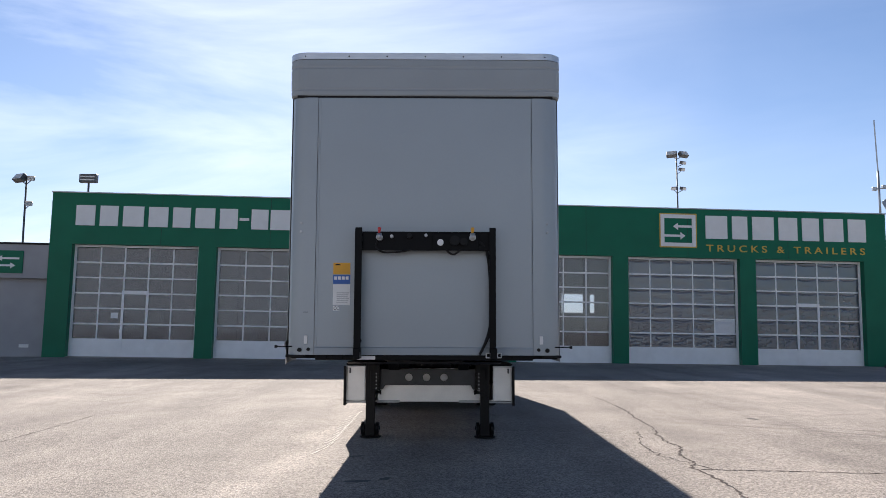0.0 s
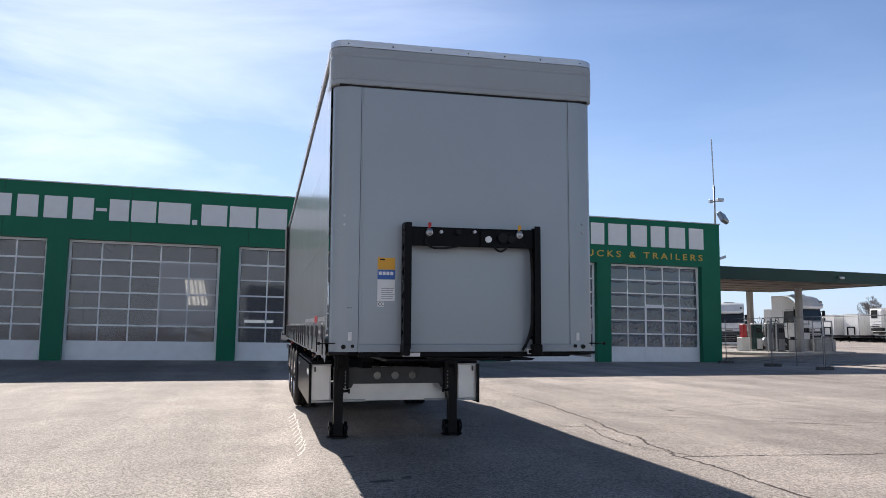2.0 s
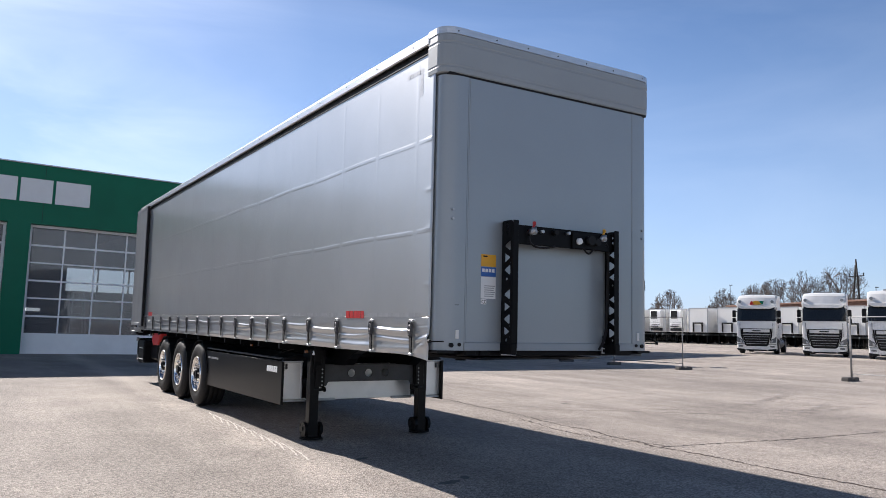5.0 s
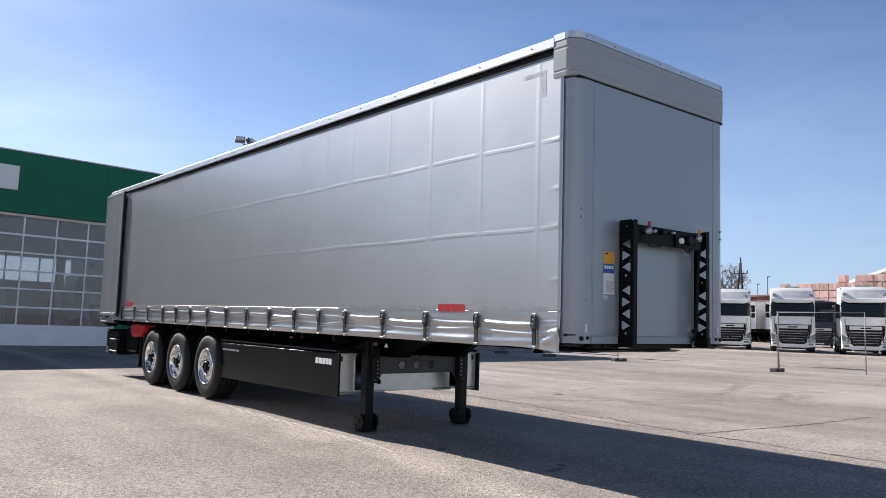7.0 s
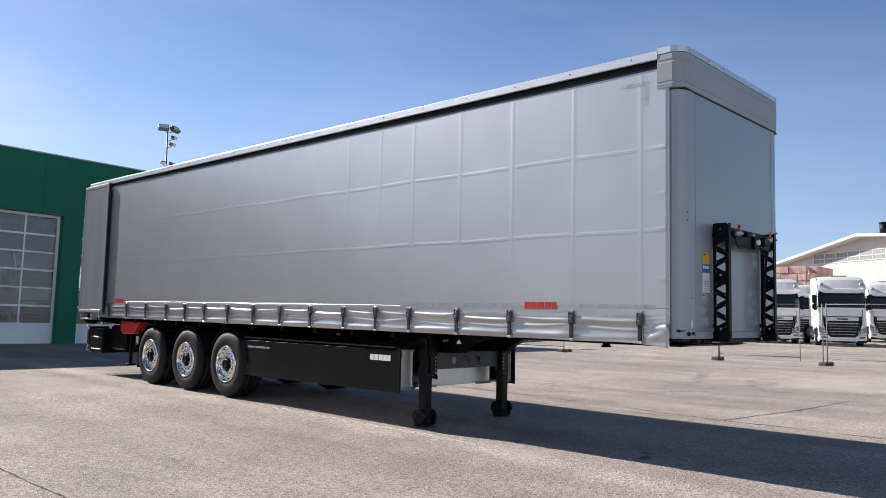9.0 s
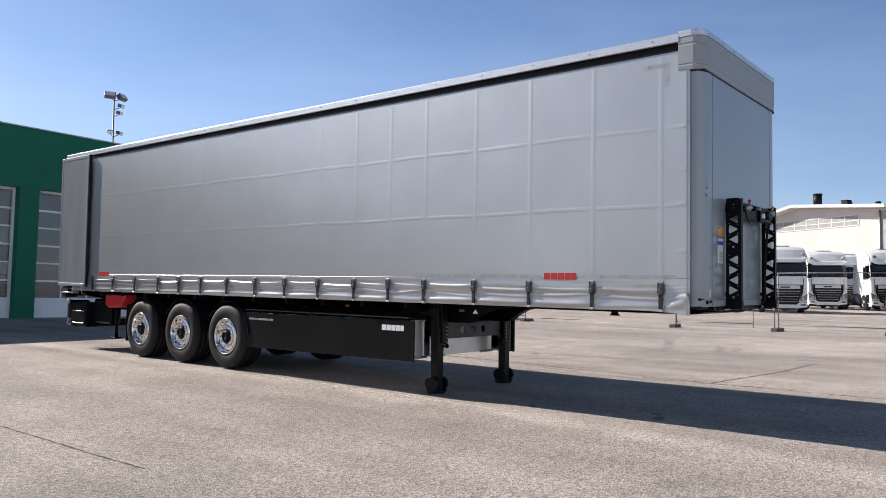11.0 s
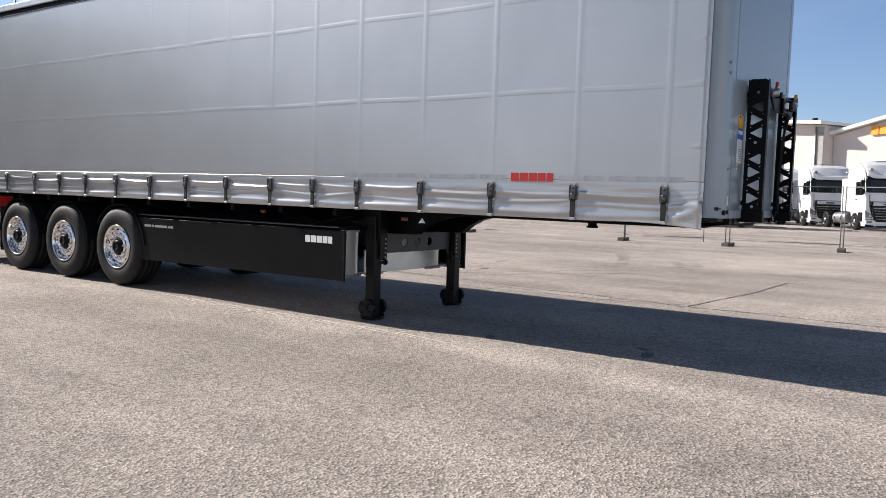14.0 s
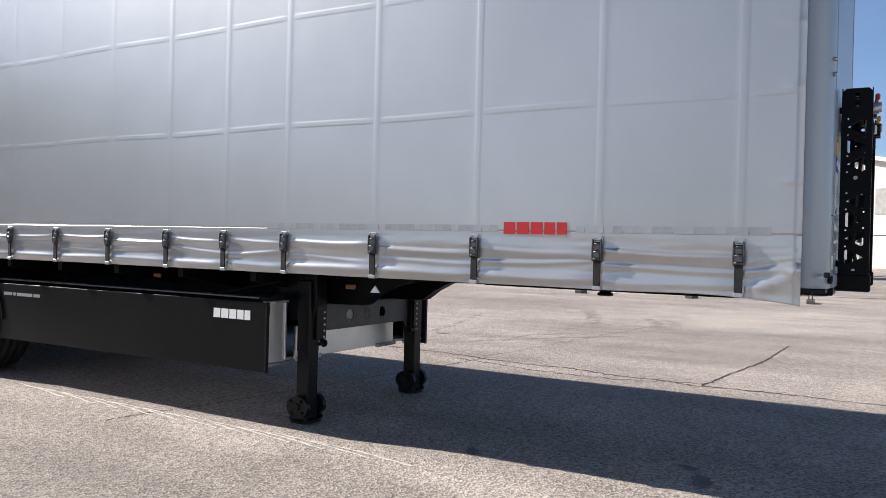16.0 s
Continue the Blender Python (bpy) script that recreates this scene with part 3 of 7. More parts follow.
bm = bmesh.new()
prism(bm, headboard_plan(1.0, 0.06, 0.004, 0.0), "z", 1.30, 3.672, 0.003)
front_wall = part("front_wall", bm, M_FRONT, trailer, "smooth grey painted steel headboard")
for s in (-1, 1):
    bm = bmesh.new()
    pts = [(s * 1.003, 0.0), (s * 1.003, -0.031)]
    for k in range(9):
        a = radians(90 * k / 8)
        pts.append((s * (W - 0.192 + 0.18 * math.sin(a)), -0.032 + 0.1 * (1 - math.cos(a))))
    pts += [(s * (W - 0.012), 0.15), (s * (W - 0.07), 0.15), (s * 1.003, 0.045)]
    prism(bm, pts, "z", 1.27, 3.672)
    post = part("corner_post", bm, M_FRONT, trailer, "rounded grey corner post")
    post.data.polygons.foreach_set("use_smooth", [True] * len(post.data.polygons))
    post.data.set_sharp_from_angle(angle=radians(40))
    for bx, z, r in ((1.14, 2.4, 0.011), (1.14, 2.48, 0.011), (1.13, 1.315, 0.02), (1.05, 1.32, 0.016)):
        bm = bmesh.new()
        rod(bm, (s * bx, -0.02, z), (s * bx, -0.042, z), r, 12)
        part("bolt", bm, M_STEEL if z > 2 else M_PLASTIC, post)
    boxpart("reflector", M_OFFWHITE, trailer, s * 1.075 - 0.016, s * 1.075 + 0.016, -0.04, -0.03, 1.37, 1.445, 0.002, "small white front reflector")
    bm = bmesh.new()
    box(bm, s * 1.175 - 0.085, s * 1.175 + 0.085, -0.02, 0.14, 1.246, 1.27, 0.004)
    rod(bm, (s * 1.2, -0.02, 1.345), (s * 1.345, -0.03, 1.345), 0.006)
    box(bm, s * 1.345 - 0.012, s * 1.345 + 0.012, -0.045, -0.015, 1.331, 1.359, 0.005)
    part("marker_lamp", bm, M_PLASTIC, trailer, "black outrigger marker lamp")
front_wall.location.y = -0.03
# vertical joint lines and rivet rows of the headboard
for x in (-0.98, 0.995):
    boxpart("joint", M_CAP, front_wall, x - 0.004, x + 0.004, -0.003, 0.004, 1.34, 3.66, 0.001)
for z in (1.95, 1.62):
    boxpart("joint", M_FRONT, front_wall, -0.55, 0.58, -0.0025, 0.004, z - 0.003, z + 0.003)
# lip at the foot of the headboard
bm = bmesh.new()
prism(bm, [(-0.022, 1.27), (-0.022, 1.335), (-0.004, 1.345), (0.05, 1.345), (0.05, 1.27)], "x", -1.0, 1.0, 0.002)
front_rail = part("front_rail", bm, M_CAP, trailer, "grey folded lip under the headboard")
front_rail.location.y = -0.02
bm = bmesh.new()
prism(bm, [(0.0, 1.222), (-0.02, 1.226), (-0.02, 1.266), (0.1, 1.266), (0.1, 1.222)], "x", -0.99, 1.0, 0.003)
for x in (-0.93, -0.78, 0.62, 0.86):
    box(bm, x - 0.05, x + 0.05, -0.04, 0.0, 1.225, 1.285, 0.006)
part("front_beam", bm, M_BLACK, trailer, "black front cross beam")
boxpart("nameplate", M_OFFWHITE, trailer, -0.6, -0.44, -0.032, -0.021, 1.228, 1.262, 0.002, "pale maker plate")
plate = boxpart("rating_plate", M_OFFWHITE, trailer, 0.565, 0.71, -0.064, -0.056, 1.245, 1.295, 0.002, "white plate with dark blocks")
for k in range(4):
    boxpart("mark", M_PLASTIC, plate, 0.575 + k * 0.034, 0.6 + k * 0.034, -0.0655, -0.064, 1.255, 1.287)

# moulded cap over the headboard, with a dark gap under it
boxpart("cap_seal", M_RUBBER, trailer, -W + 0.06, W - 0.06, -0.03, 0.02, 3.672, 3.692, 0.0, "black seal under the roof cap")
bm = bmesh.new()


def cap_outline(grow, ch=0.11):
    w = W + 0.012 + grow
    f = -0.042 - grow
    arc = [(w - 0.17 * (1 - math.cos(radians(15 * k))), f + ch * (1 - math.sin(radians(15 * k)))) for k in range(7)]
    return [(-w, 0.22)] + [(-x, y) for x, y in arc] + arc[::-1] + [(w, 0.22)]


rings = []
for z, g in ((3.69, -0.012), (3.697, 0.0), (3.735, 0.004), (3.743, 0.0), (3.753, 0.0), (3.761, 0.004), (3.945, 0.006), (3.953, 0.002), (3.967, 0.002), (3.975, 0.006), (4.035, 0.004), (4.04, -0.004)):
    rings.append([bm.verts.new((x, y, z)) for x, y in cap_outline(g)])
for a, b in zip(rings, rings[1:]):
    for i in range(len(a) - 1):
        bm.faces.new((a[i], a[i + 1], b[i + 1], b[i]))
for ring in (rings[0], rings[-1]):
    bm.faces.new(ring)
bm.faces.new([r[0] for r in rings] + [r[-1] for r in rings[::-1]])
bmesh.ops.recalc_face_normals(bm, faces=bm.faces)
part("roof_cap", bm, M_CAP, trailer, "grey moulded front roof cap with pressed grooves")
# aluminium rim round the roof
bm = bmesh.new()
for z0, z1, g in ((4.04, 4.098, 0.008), (4.098, 4.106, 0.0)):
    prism(bm, cap_outline(g, 0.13), "z", z0, z1)
for s in (-1, 1):
    prism(bm, [(s * (W - 0.09), 4.095), (s * (W + 0.012), 4.088), (s * (W + 0.022), 4.08), (s * (W + 0.022), 3.998), (s * (W + 0.008), 3.99), (s * (W - 0.09), 4.03)], "y", 0.215, LEN, 0.002)
rim = part("roof_rail", bm, M_ALU, trailer, "bright aluminium roof rail with rivets")
bm = bmesh.new()
rod(bm, (0, 0, 0), (0, -0.005, 0), 0.007, 8)
rivet_mesh = bpy.data.meshes.new("rivet")
bm.to_mesh(rivet_mesh), bm.free(), rivet_mesh.materials.append(M_PLASTIC)
for x in (-0.72, -0.36, 0.0, 0.36, 0.72):
    shared("rivet", rivet_mesh, rim, pose(x, -0.049, 4.068))
for s in (-1, 1):
    for x, y, turn in ((1.13, -0.044, 12), (1.17, -0.03, 24), (1.21, -0.012, 30)):
        shared("rivet", rivet_mesh, rim, pose(s * x, y, 4.066, 0, 0, s * turn))
for s in (-1, 1):
    for k in range(18):
        shared("rivet", rivet_mesh, rim, pose(s * (W + 0.021), 0.5 + k * 0.74, 4.045, 0, 0, s * 90))
bm = bmesh.new()
for k in range(10):
    y0, y1 = 0.2 + k * 1.34, 0.2 + (k + 1) * 1.34 + 0.001
    ym = (y0 + y1) / 2
    a = [bm.verts.new((x, y, z)) for x, z, y in ((-W + 0.08, 4.09, y0), (W - 0.08, 4.09, y0))]
    c = [bm.verts.new((x, y, z)) for x, z, y in ((-W + 0.08, 4.082, ym), (W - 0.08, 4.082, ym))]
    e = [bm.verts.new((x, y, z)) for x, z, y in ((-W + 0.08, 4.09, y1), (W - 0.08, 4.09, y1))]
    bm.faces.new((a[0], a[1], c[1], c[0]))
    bm.faces.new((c[0], c[1], e[1], e[0]))
part("roof_tarpaulin", bm, M_OFFWHITE, trailer, "white roof tarpaulin between the rails")
for s in (-1, 1):
    boxpart("curtain_track", M_PLASTIC, trailer, min(s * (W - 0.09), s * (W - 0.03)), max(s * (W - 0.09), s * (W - 0.03)), 0.22, LEN - 0.05, 3.82, 4.02, 0.0, "black curtain runner track")

# tarpaulin curtains
H_LINES = (3.12, 2.31)


def bay_of(y):
    """The bay between two straps, and how far along it (0 to 1) y lies."""
    for i in range(len(STRAPS) - 1):
        if y < STRAPS[i + 1]:
            return i, (y - STRAPS[i]) / (STRAPS[i + 1] - STRAPS[i])
    return len(STRAPS) - 1, (y - STRAPS[-1]) / 0.8


BAYS = []
bay_rnd = random.Random(17)
for _ in STRAPS:
    # height, slant and swell of the upper roll, a lesser fold, and the bottom roll
    BAYS.append([(bay_rnd.uniform(1.415, 1.46), bay_rnd.uniform(-0.03, 0.03), bay_rnd.uniform(0.007, 0.017)),
                 (bay_rnd.uniform(1.335, 1.395), bay_rnd.uniform(-0.05, 0.05), bay_rnd.uniform(0.001, 0.009)),
                 (bay_rnd.uniform(1.25, 1.265), bay_rnd.uniform(-0.012, 0.012), bay_rnd.uniform(0.008, 0.014))])


def roll(d, above, below):
    """A fold with a sharp upper crease that eases out downwards."""
    return math.exp(-(d / (above if d > 0 else below)) ** 2)


def plateau(d, half, edge):
    q = min(1.0, max(0.0, (half + edge - abs(d)) / edge))
    return q * q * (3 - 2 * q)


def curtain_offset(y, z):
    """How far the cloth stands out: upright poles, battens, folds gathered by the straps."""
    o = 0.0
    for sy in STRAPS[:13]:
        if abs(y - sy) < 0.05:
            o += 0.0009 * plateau(y - sy, 0.016, 0.01) * (1 if z > 1.5 else 0.2) * (1.0 if sy < 5 else 0.6)
    gate = min(abs(y - sy) for sy in STRAPS)
    for hz in H_LINES:
        if gate > 0.03 and abs(z - hz) < 0.06:
            o += (0.0014 if y < 2.5 else 0.0014 - 0.0007 * min(1, (y - 2.5) / 4)) * plateau(z - hz + 0.005 * math.sin(y * 3), 0.014, 0.009) * min(1, (gate - 0.03) / 0.03)
    o += 0.0024 * noise.noise((y * 0.6, z * 0.8, 3.1)) + 0.0006 * noise.noise((y * 5, z * 4, 1.7))
    for lug in (2.664, 1.83, 2.33, 3.12):
        o += 0.006 * math.exp(-((z - lug) / 0.022) ** 2) * math.exp(-((y - 0.155) / 0.03) ** 2)
    if z < 1.54:
        i, along = bay_of(y)
        hang = min(1.0, max(0.0, 1.54 - z) / 0.06)
        pinch = min(1.0, gate / 0.16)
        pinch = pinch * pinch * (3 - 2 * pinch)
        if y > STRAPS[0]:
            bow = 4 * along * (1 - along)
            for (zc, slant, swell), (up, down) in zip(BAYS[i], ((0.011, 0.034), (0.009, 0.02), (0.026, 0.03))):
                line = zc + slant * (along - 0.5) - 0.012 * bow * (zc - 1.25) / 0.2 + 0.006 * noise.noise((y * 2.1, zc * 9, i))
                o += swell * (0.35 + 0.65 * pinch) * roll(z - line, up, down)
        o += hang * (0.0016 * noise.noise((y * 3.0, z * 30, 0.4)) + 0.006 * noise.noise((y * 0.9, z * 15, 4.4)))
        # small tucks where the webbing pulls the cloth in
        o += hang * 0.003 * math.exp(-(gate / 0.1) ** 2) * math.sin(z * 95 + 7 * along) * (0.5 + 0.5 * noise.noise((y * 0.7, 0, 2)))
        o -= 0.006 * math.exp(-(gate / 0.06) ** 2) * (1.54 - z) / 0.3
    if y < STRAPS[0] and z < 1.5:
        # loose front corner: creases fan out from the foot of the first strap
        u = (STRAPS[0] - y) / 0.3
        low = min(1.0, (1.5 - z) / 0.12)
        o += low * min(1.0, u * 3) * (0.012 * roll(z - 1.452 - 0.012 * u, 0.009, 0.03) + 0.012 * roll(z - 1.335 - 0.055 * u, 0.011, 0.03) + 0.017 * roll(z - 1.235 - 0.13 * u, 0.016, 0.045) + 0.006 * roll(z - 1.40 - 0.03 * u, 0.008, 0.02))
        o += low * (0.004 * noise.noise((y * 14, z * 16, 6.1)) + 0.012 * u * u * (1.5 - z) / 0.29)
    return o


cy = sorted({round(v, 4) for v in [*np.arange(0.095, 13.3, 0.045), *[s + d for s in STRAPS for d in (-0.028, -0.021, -0.015, 0, 0.015, 0.021, 0.028)]]})
cz = sorted({round(v, 4) for v in [*np.arange(1.21, 1.548, 0.0065), 1.548, *np.arange(1.56, 3.905, 0.09), *[h + d for h in (*H_LINES, 2.664, 1.83) for d in (-0.045, -0.03, -0.025, -0.02, -0.015, -0.01, 0.0, 0.01, 0.015, 0.02, 0.025, 0.03, 0.045)], 3.91]})


def curtain_point(side):
    def put(y, z):
        drop = 0.0
        if y < 0.5 and z < 1.4:
            slack = (0.5 - y) / 0.4
            drop = -(0.014 * slack + 0.018 * slack ** 3) * (1.4 - z) / 0.19
        edge = 0.012 * noise.noise((y * 2.2, 0, 9.0)) * max(0, (1.3 - z) / 0.1) * 0.4
        return (side * (W + 0.004 + curtain_offset(y if side < 0 else y + 40, z)), y, z + drop + edge)
    return put


curtain = sheet("curtain", cy, [z for z in cz if z >= 1.548], curtain_point(-1), M_CURTAIN, trailer, "silver grey tarpaulin curtain with sewn-in battens")
curtain.modifiers.new("thickness", "SOLIDIFY").thickness = 0.003
hem = sheet("curtain_hem", cy, [z for z in cz if z <= 1.548], curtain_point(-1), M_HEM, trailer, "glossy creased bottom strip of the curtain")
hem.modifiers.new("thickness", "SOLIDIFY").thickness = 0.003
far_curtain = sheet("curtain", [*np.arange(0.1, 13.6, 0.3)], [1.21, 1.3, 1.5, 2.2, 3.0, 3.91], lambda y, z: (W + 0.003, y, z), M_CURTAIN, trailer, "silver grey tarpaulin curtain")
far_curtain.modifiers.new("thickness", "SOLIDIFY").thickness = 0.003
for s in (-1, 1):
    boxpart("curtain_top_hem", M_PLASTIC, trailer, min(s * (W - 0.03), s * (W + 0.014)), max(s * (W - 0.03), s * (W + 0.014)), 0.1, 13.3, 3.906, 3.918, 0.002, "black welded hem at the curtain top")
# floor deck and side rave behind the cloth
boxpart("load_deck", M_BLACK, trailer, -W + 0.05, W - 0.05, 0.05, LEN, 1.235, 1.28, 0.0, "steel and plywood load deck")
for s in (-1, 1):
    boxpart("side_rave", M_BLACK, trailer, min(s * (W - 0.055), s * (W - 0.02)), max(s * (W - 0.055), s * (W - 0.02)), 0.1, LEN, 1.232, 1.34, 0.004, "black side rave")

# curtain straps with over-centre buckles
bm = bmesh.new()
prism(bm, [(-0.012, 1.225), (-0.022, 1.235), (-0.024, 1.39), (-0.018, 1.49), (-0.008, 1.49), (-0.012, 1.24)], "y", -0.021, 0.021)
web_mesh = bpy.data.meshes.new("webbing")
bm.to_mesh(web_mesh), bm.free(), web_mesh.materials.append(M_WEB)
bm = bmesh.new()
for s in (-1, 1):
    prism(bm, [(-0.012, 1.375), (-0.03, 1.38), (-0.036, 1.42), (-0.034, 1.5), (-0.012, 1.515)], "y", s * 0.026 - 0.003, s * 0.026 + 0.003)
for x, z, r in ((-0.026, 1.39, 0.007), (-0.03, 1.432, 0.006), (-0.026, 1.478, 0.007)):
    rod(bm, (x, -0.024, z), (x, 0.024, z), r, 8)
box(bm, -0.037, -0.033, -0.021, 0.021, 1.397, 1.428, 0.001)
box(bm, -0.033, -0.029, -0.021, 0.021, 1.44, 1.47, 0.001)
buckle_mesh = bpy.data.meshes.new("buckle")
bm.to_mesh(buckle_mesh), bm.free(), buckle_mesh.materials.append(M_BUCKLE)
bm = bmesh.new()
box(bm, -0.022, -0.008, -0.031, 0.031, 1.497, 1.525, 0.004)
for s in (-1, 1):
    rod(bm, (-0.022, s * 0.018, 1.513), (-0.027, s * 0.018, 1.513), 0.006, 8)
plate_mesh = bpy.data.meshes.new("strap_plate")
bm.to_mesh(plate_mesh), bm.free(), plate_mesh.materials.append(M_STEEL)
bm = bmesh.new()
box(bm, -0.024, 0.02, -0.026, 0.026, 1.205, 1.232, 0.005)
fitting_mesh = bpy.data.meshes.new("strap_hook")
bm.to_mesh(fitting_mesh), bm.free(), fitting_mesh.materials.append(M_STEEL)
for k, sy in enumerate(STRAPS):
    strap = shared("strap", web_mesh, trailer, pose(-W - 0.004, sy, 0.0, 0, 0, (k * 37 % 9 - 4) * 0.6), "black webbing curtain strap")
    shared("buckle", buckle_mesh, strap, Matrix.Identity(4), "dark lever buckle")
    shared("strap_hook", fitting_mesh, strap, Matrix.Identity(4), "zinc strap hook")
    shared("strap_plate", plate_mesh, strap, Matrix.Identity(4), "riveted zinc plate")

# reflective outline tape: a row of small squares and an angle at the top front corner
bm = bmesh.new()
box(bm, -0.0004, 0.0, -0.0275, 0.0275, -0.021, 0.021)
tape_mesh = bpy.data.meshes.new("tape_square")
bm.to_mesh(tape_mesh), bm.free(), tape_mesh.materials.append(M_REFLECT)


def on_curtain(y, z, lift=0.001):
    return -(W + 0.0066 + curtain_offset(y, z) + lift)


for k in range(62):
    y = 0.27 + k * 0.0575
    if not 1.36 < y < 1.84:
        shared("tape_square", tape_mesh, curtain, pose(on_curtain(y, 1.565), y, 1.565))
for k in range(5):
    shared("tape_square", tape_mesh, curtain, pose(on_curtain(0.34, 3.78 - k * 0.052), 0.34, 3.78 - k * 0.052))
    if k:
        shared("tape_square", tape_mesh, curtain, pose(on_curtain(0.34 + k * 0.062, 3.78), 0.34 + k * 0.062, 3.78))


def emblem(parent, mat, at, u, v, out, total, height, widths, name="emblem_block", label=""):
    """A row of plain blocks in place of a maker's mark: at is the start, u along, v up, out the thin direction."""
    gap = total * 0.03
    unit = (total - gap * (len(widths) - 1)) / sum(widths)
    at, u, v, out = Vector(at), Vector(u), Vector(v), Vector(out)
    x = 0.0
    for w in widths:
        bm = bmesh.new()
        c = [at + u * (x + a * w * unit) + v * (b * height) for a, b in ((0, 0), (1, 0), (1, 1), (0, 1))]
        lo, hi = [bm.verts.new(p) for p in c], [bm.verts.new(p + out) for p in c]
        bm.faces.new(lo[::-1]), bm.faces.new(hi)
        for i in range(4):
            bm.faces.new((lo[i], lo[(i + 1) % 4], hi[(i + 1) % 4], hi[i]))
        bmesh.ops.recalc_face_normals(bm, faces=bm.faces)
        part(name, bm, mat, parent, label)
        x += w * unit + gap


emblem(curtain, M_RED, (on_curtain(1.81, 1.565, 0.001), 1.81, 1.53), (0, -1, 0), (0, 0, 1), (-0.003, 0, 0), 0.42, 0.075, (1, 1.05, 1, 0.9, 0.8), label="red block of a maker's mark")
emblem(curtain, M_RED, (on_curtain(12.16, 1.565, 0.001), 12.16, 1.525), (0, -1, 0), (0, 0, 1), (-0.003, 0, 0), 0.39, 0.075, (1, 1.05, 1, 0.9, 0.8), label="red block of a maker's mark")

# rear frame, and the rear door leaf folded back along the side
for s in (-1, 1):
    boxpart("rear_post", M_BLACK, trailer, min(s * (W - 0.12), s * W), max(s * (W - 0.12), s * W), LEN - 0.12, LEN, 1.2, 4.05, 0.008, "steel rear corner post")
boxpart("rear_header", M_FRONT, trailer, -W, W, LEN - 0.1, LEN, 3.9, 4.06, 0.008)
boxpart("rear_sill", M_BLACK, trailer, -W, W, LEN - 0.14, LEN + 0.03, 1.1, 1.28, 0.008)
# the near panel is chassis black, far darker than its twin opposite
boxpart("rear_side_panel", M_BLACK, trailer, -W + 0.02, -W + 0.05, 12.3, LEN - 0.12, 1.28, 3.95, 0.0, "near-black side panel behind the folded door")
boxpart("rear_side_panel", M_DOORLEAF, trailer, W - 0.05, W - 0.02, 13.3, LEN - 0.12, 1.28, 3.95, 0.0, "dark grey side panel")
door = boxpart("rear_door", M_DOORLEAF, trailer, -W - 0.078, -W - 0.043, LEN - 1.09, LEN + 0.07, 1.3, 4.0, 0.006, "grey rear door leaf folded back along the side")
bm = bmesh.new()
for z in (1.335, 3.965):
    box(bm, -W - 0.084, -W - 0.077, LEN - 1.09, LEN + 0.07, z - 0.03, z + 0.03, 0.003)
for y in (LEN - 1.062, LEN + 0.042):
    box(bm, -W - 0.083, -W - 0.077, y - 0.028, y + 0.028, 1.365, 3.935, 0.003)
part("door_frame", bm, M_DOOREDGE, door, "grey frame of the door leaf")
boxpart("door_seal", M_RUBBER, door, -W - 0.07, -W - 0.03, LEN - 1.115, LEN - 1.092, 1.29, 4.0, 0.008, "black rubber door seal")
bm = bmesh.new()
hose(bm, [(-W - 0.08, LEN - 1.0, 1.36), (-W - 0.13, LEN - 1.08, 1.35), (-W - 0.14, LEN - 1.12, 1.26), (-W - 0.13, LEN - 1.1, 1.17), (-W - 0.02, LEN - 1.02, 1.15)], 0.011)
part("door_stay", bm, M_STEEL, door, "bent steel door hook")

# chassis
for s in (-1, 1):
    bm = bmesh.new()
    prism(bm, [(0.35, 1.2), (0.35, 1.165), (2.78, 1.165), (2.98, 1.148), (3.16, 1.1), (3.3, 1.03), (3.42, 0.94), (4.3, 0.92), (4.6, 0.82), (12.9, 0.82), (13.5, 0.95), (13.5, 1.2)], "x", s * 0.47 - 0.07, s * 0.47 + 0.07, 0.006)
    part("chassis_beam", bm, M_BLACK, trailer, "black longitudinal chassis beam")
bm = bmesh.new()
prism(bm, [(-1.2, 1.2), (-1.2, 1.13), (-0.55, 1.02), (0.55, 1.02), (1.2, 1.13), (1.2, 1.2)], "y", -0.03, 0.03)
member_mesh = bpy.data.meshes.new("cross_member")
bm.to_mesh(member_mesh), bm.free(), member_mesh.materials.append(M_BLACK)
for k in range(12):
    shared("cross_member", member_mesh, trailer, pose(0, 4.0 + k * 0.82, 0), "tapered black cross member")
bm = bmesh.new()
prism(bm, [(0.15, 1.2), (0.25, 1.175), (0.6, 1.17), (2.2, 1.17), (2.35, 1.2)], "x", -0.72, 0.72, 0.006)
rod(bm, (0, 1.55, 1.17), (0, 1.55, 1.12), 0.045, 16)
rod(bm, (0, 1.55, 1.12), (0, 1.55, 1.1), 0.06, 16)
part("kingpin_plate", bm, M_BLACK, trailer, "black coupling plate with kingpin")
bm = bmesh.new()
hose(bm, [(-0.25, 0.1, 1.25), (-0.18, 0.08, 1.215), (0.05, 0.06, 1.2), (0.3, 0.06, 1.21), (0.36, 0.08, 1.235), (0.1, 0.1, 1.22), (-0.2, 0.15, 1.225)], 0.013)
hose(bm, [(0.4, 0.12, 1.24), (0.3, 0.1, 1.212), (0.0, 0.08, 1.205), (-0.3, 0.09, 1.21), (-0.36, 0.15, 1.23)], 0.011)
part("air_hose", bm, M_RUBBER, trailer, "coiled black air hoses")

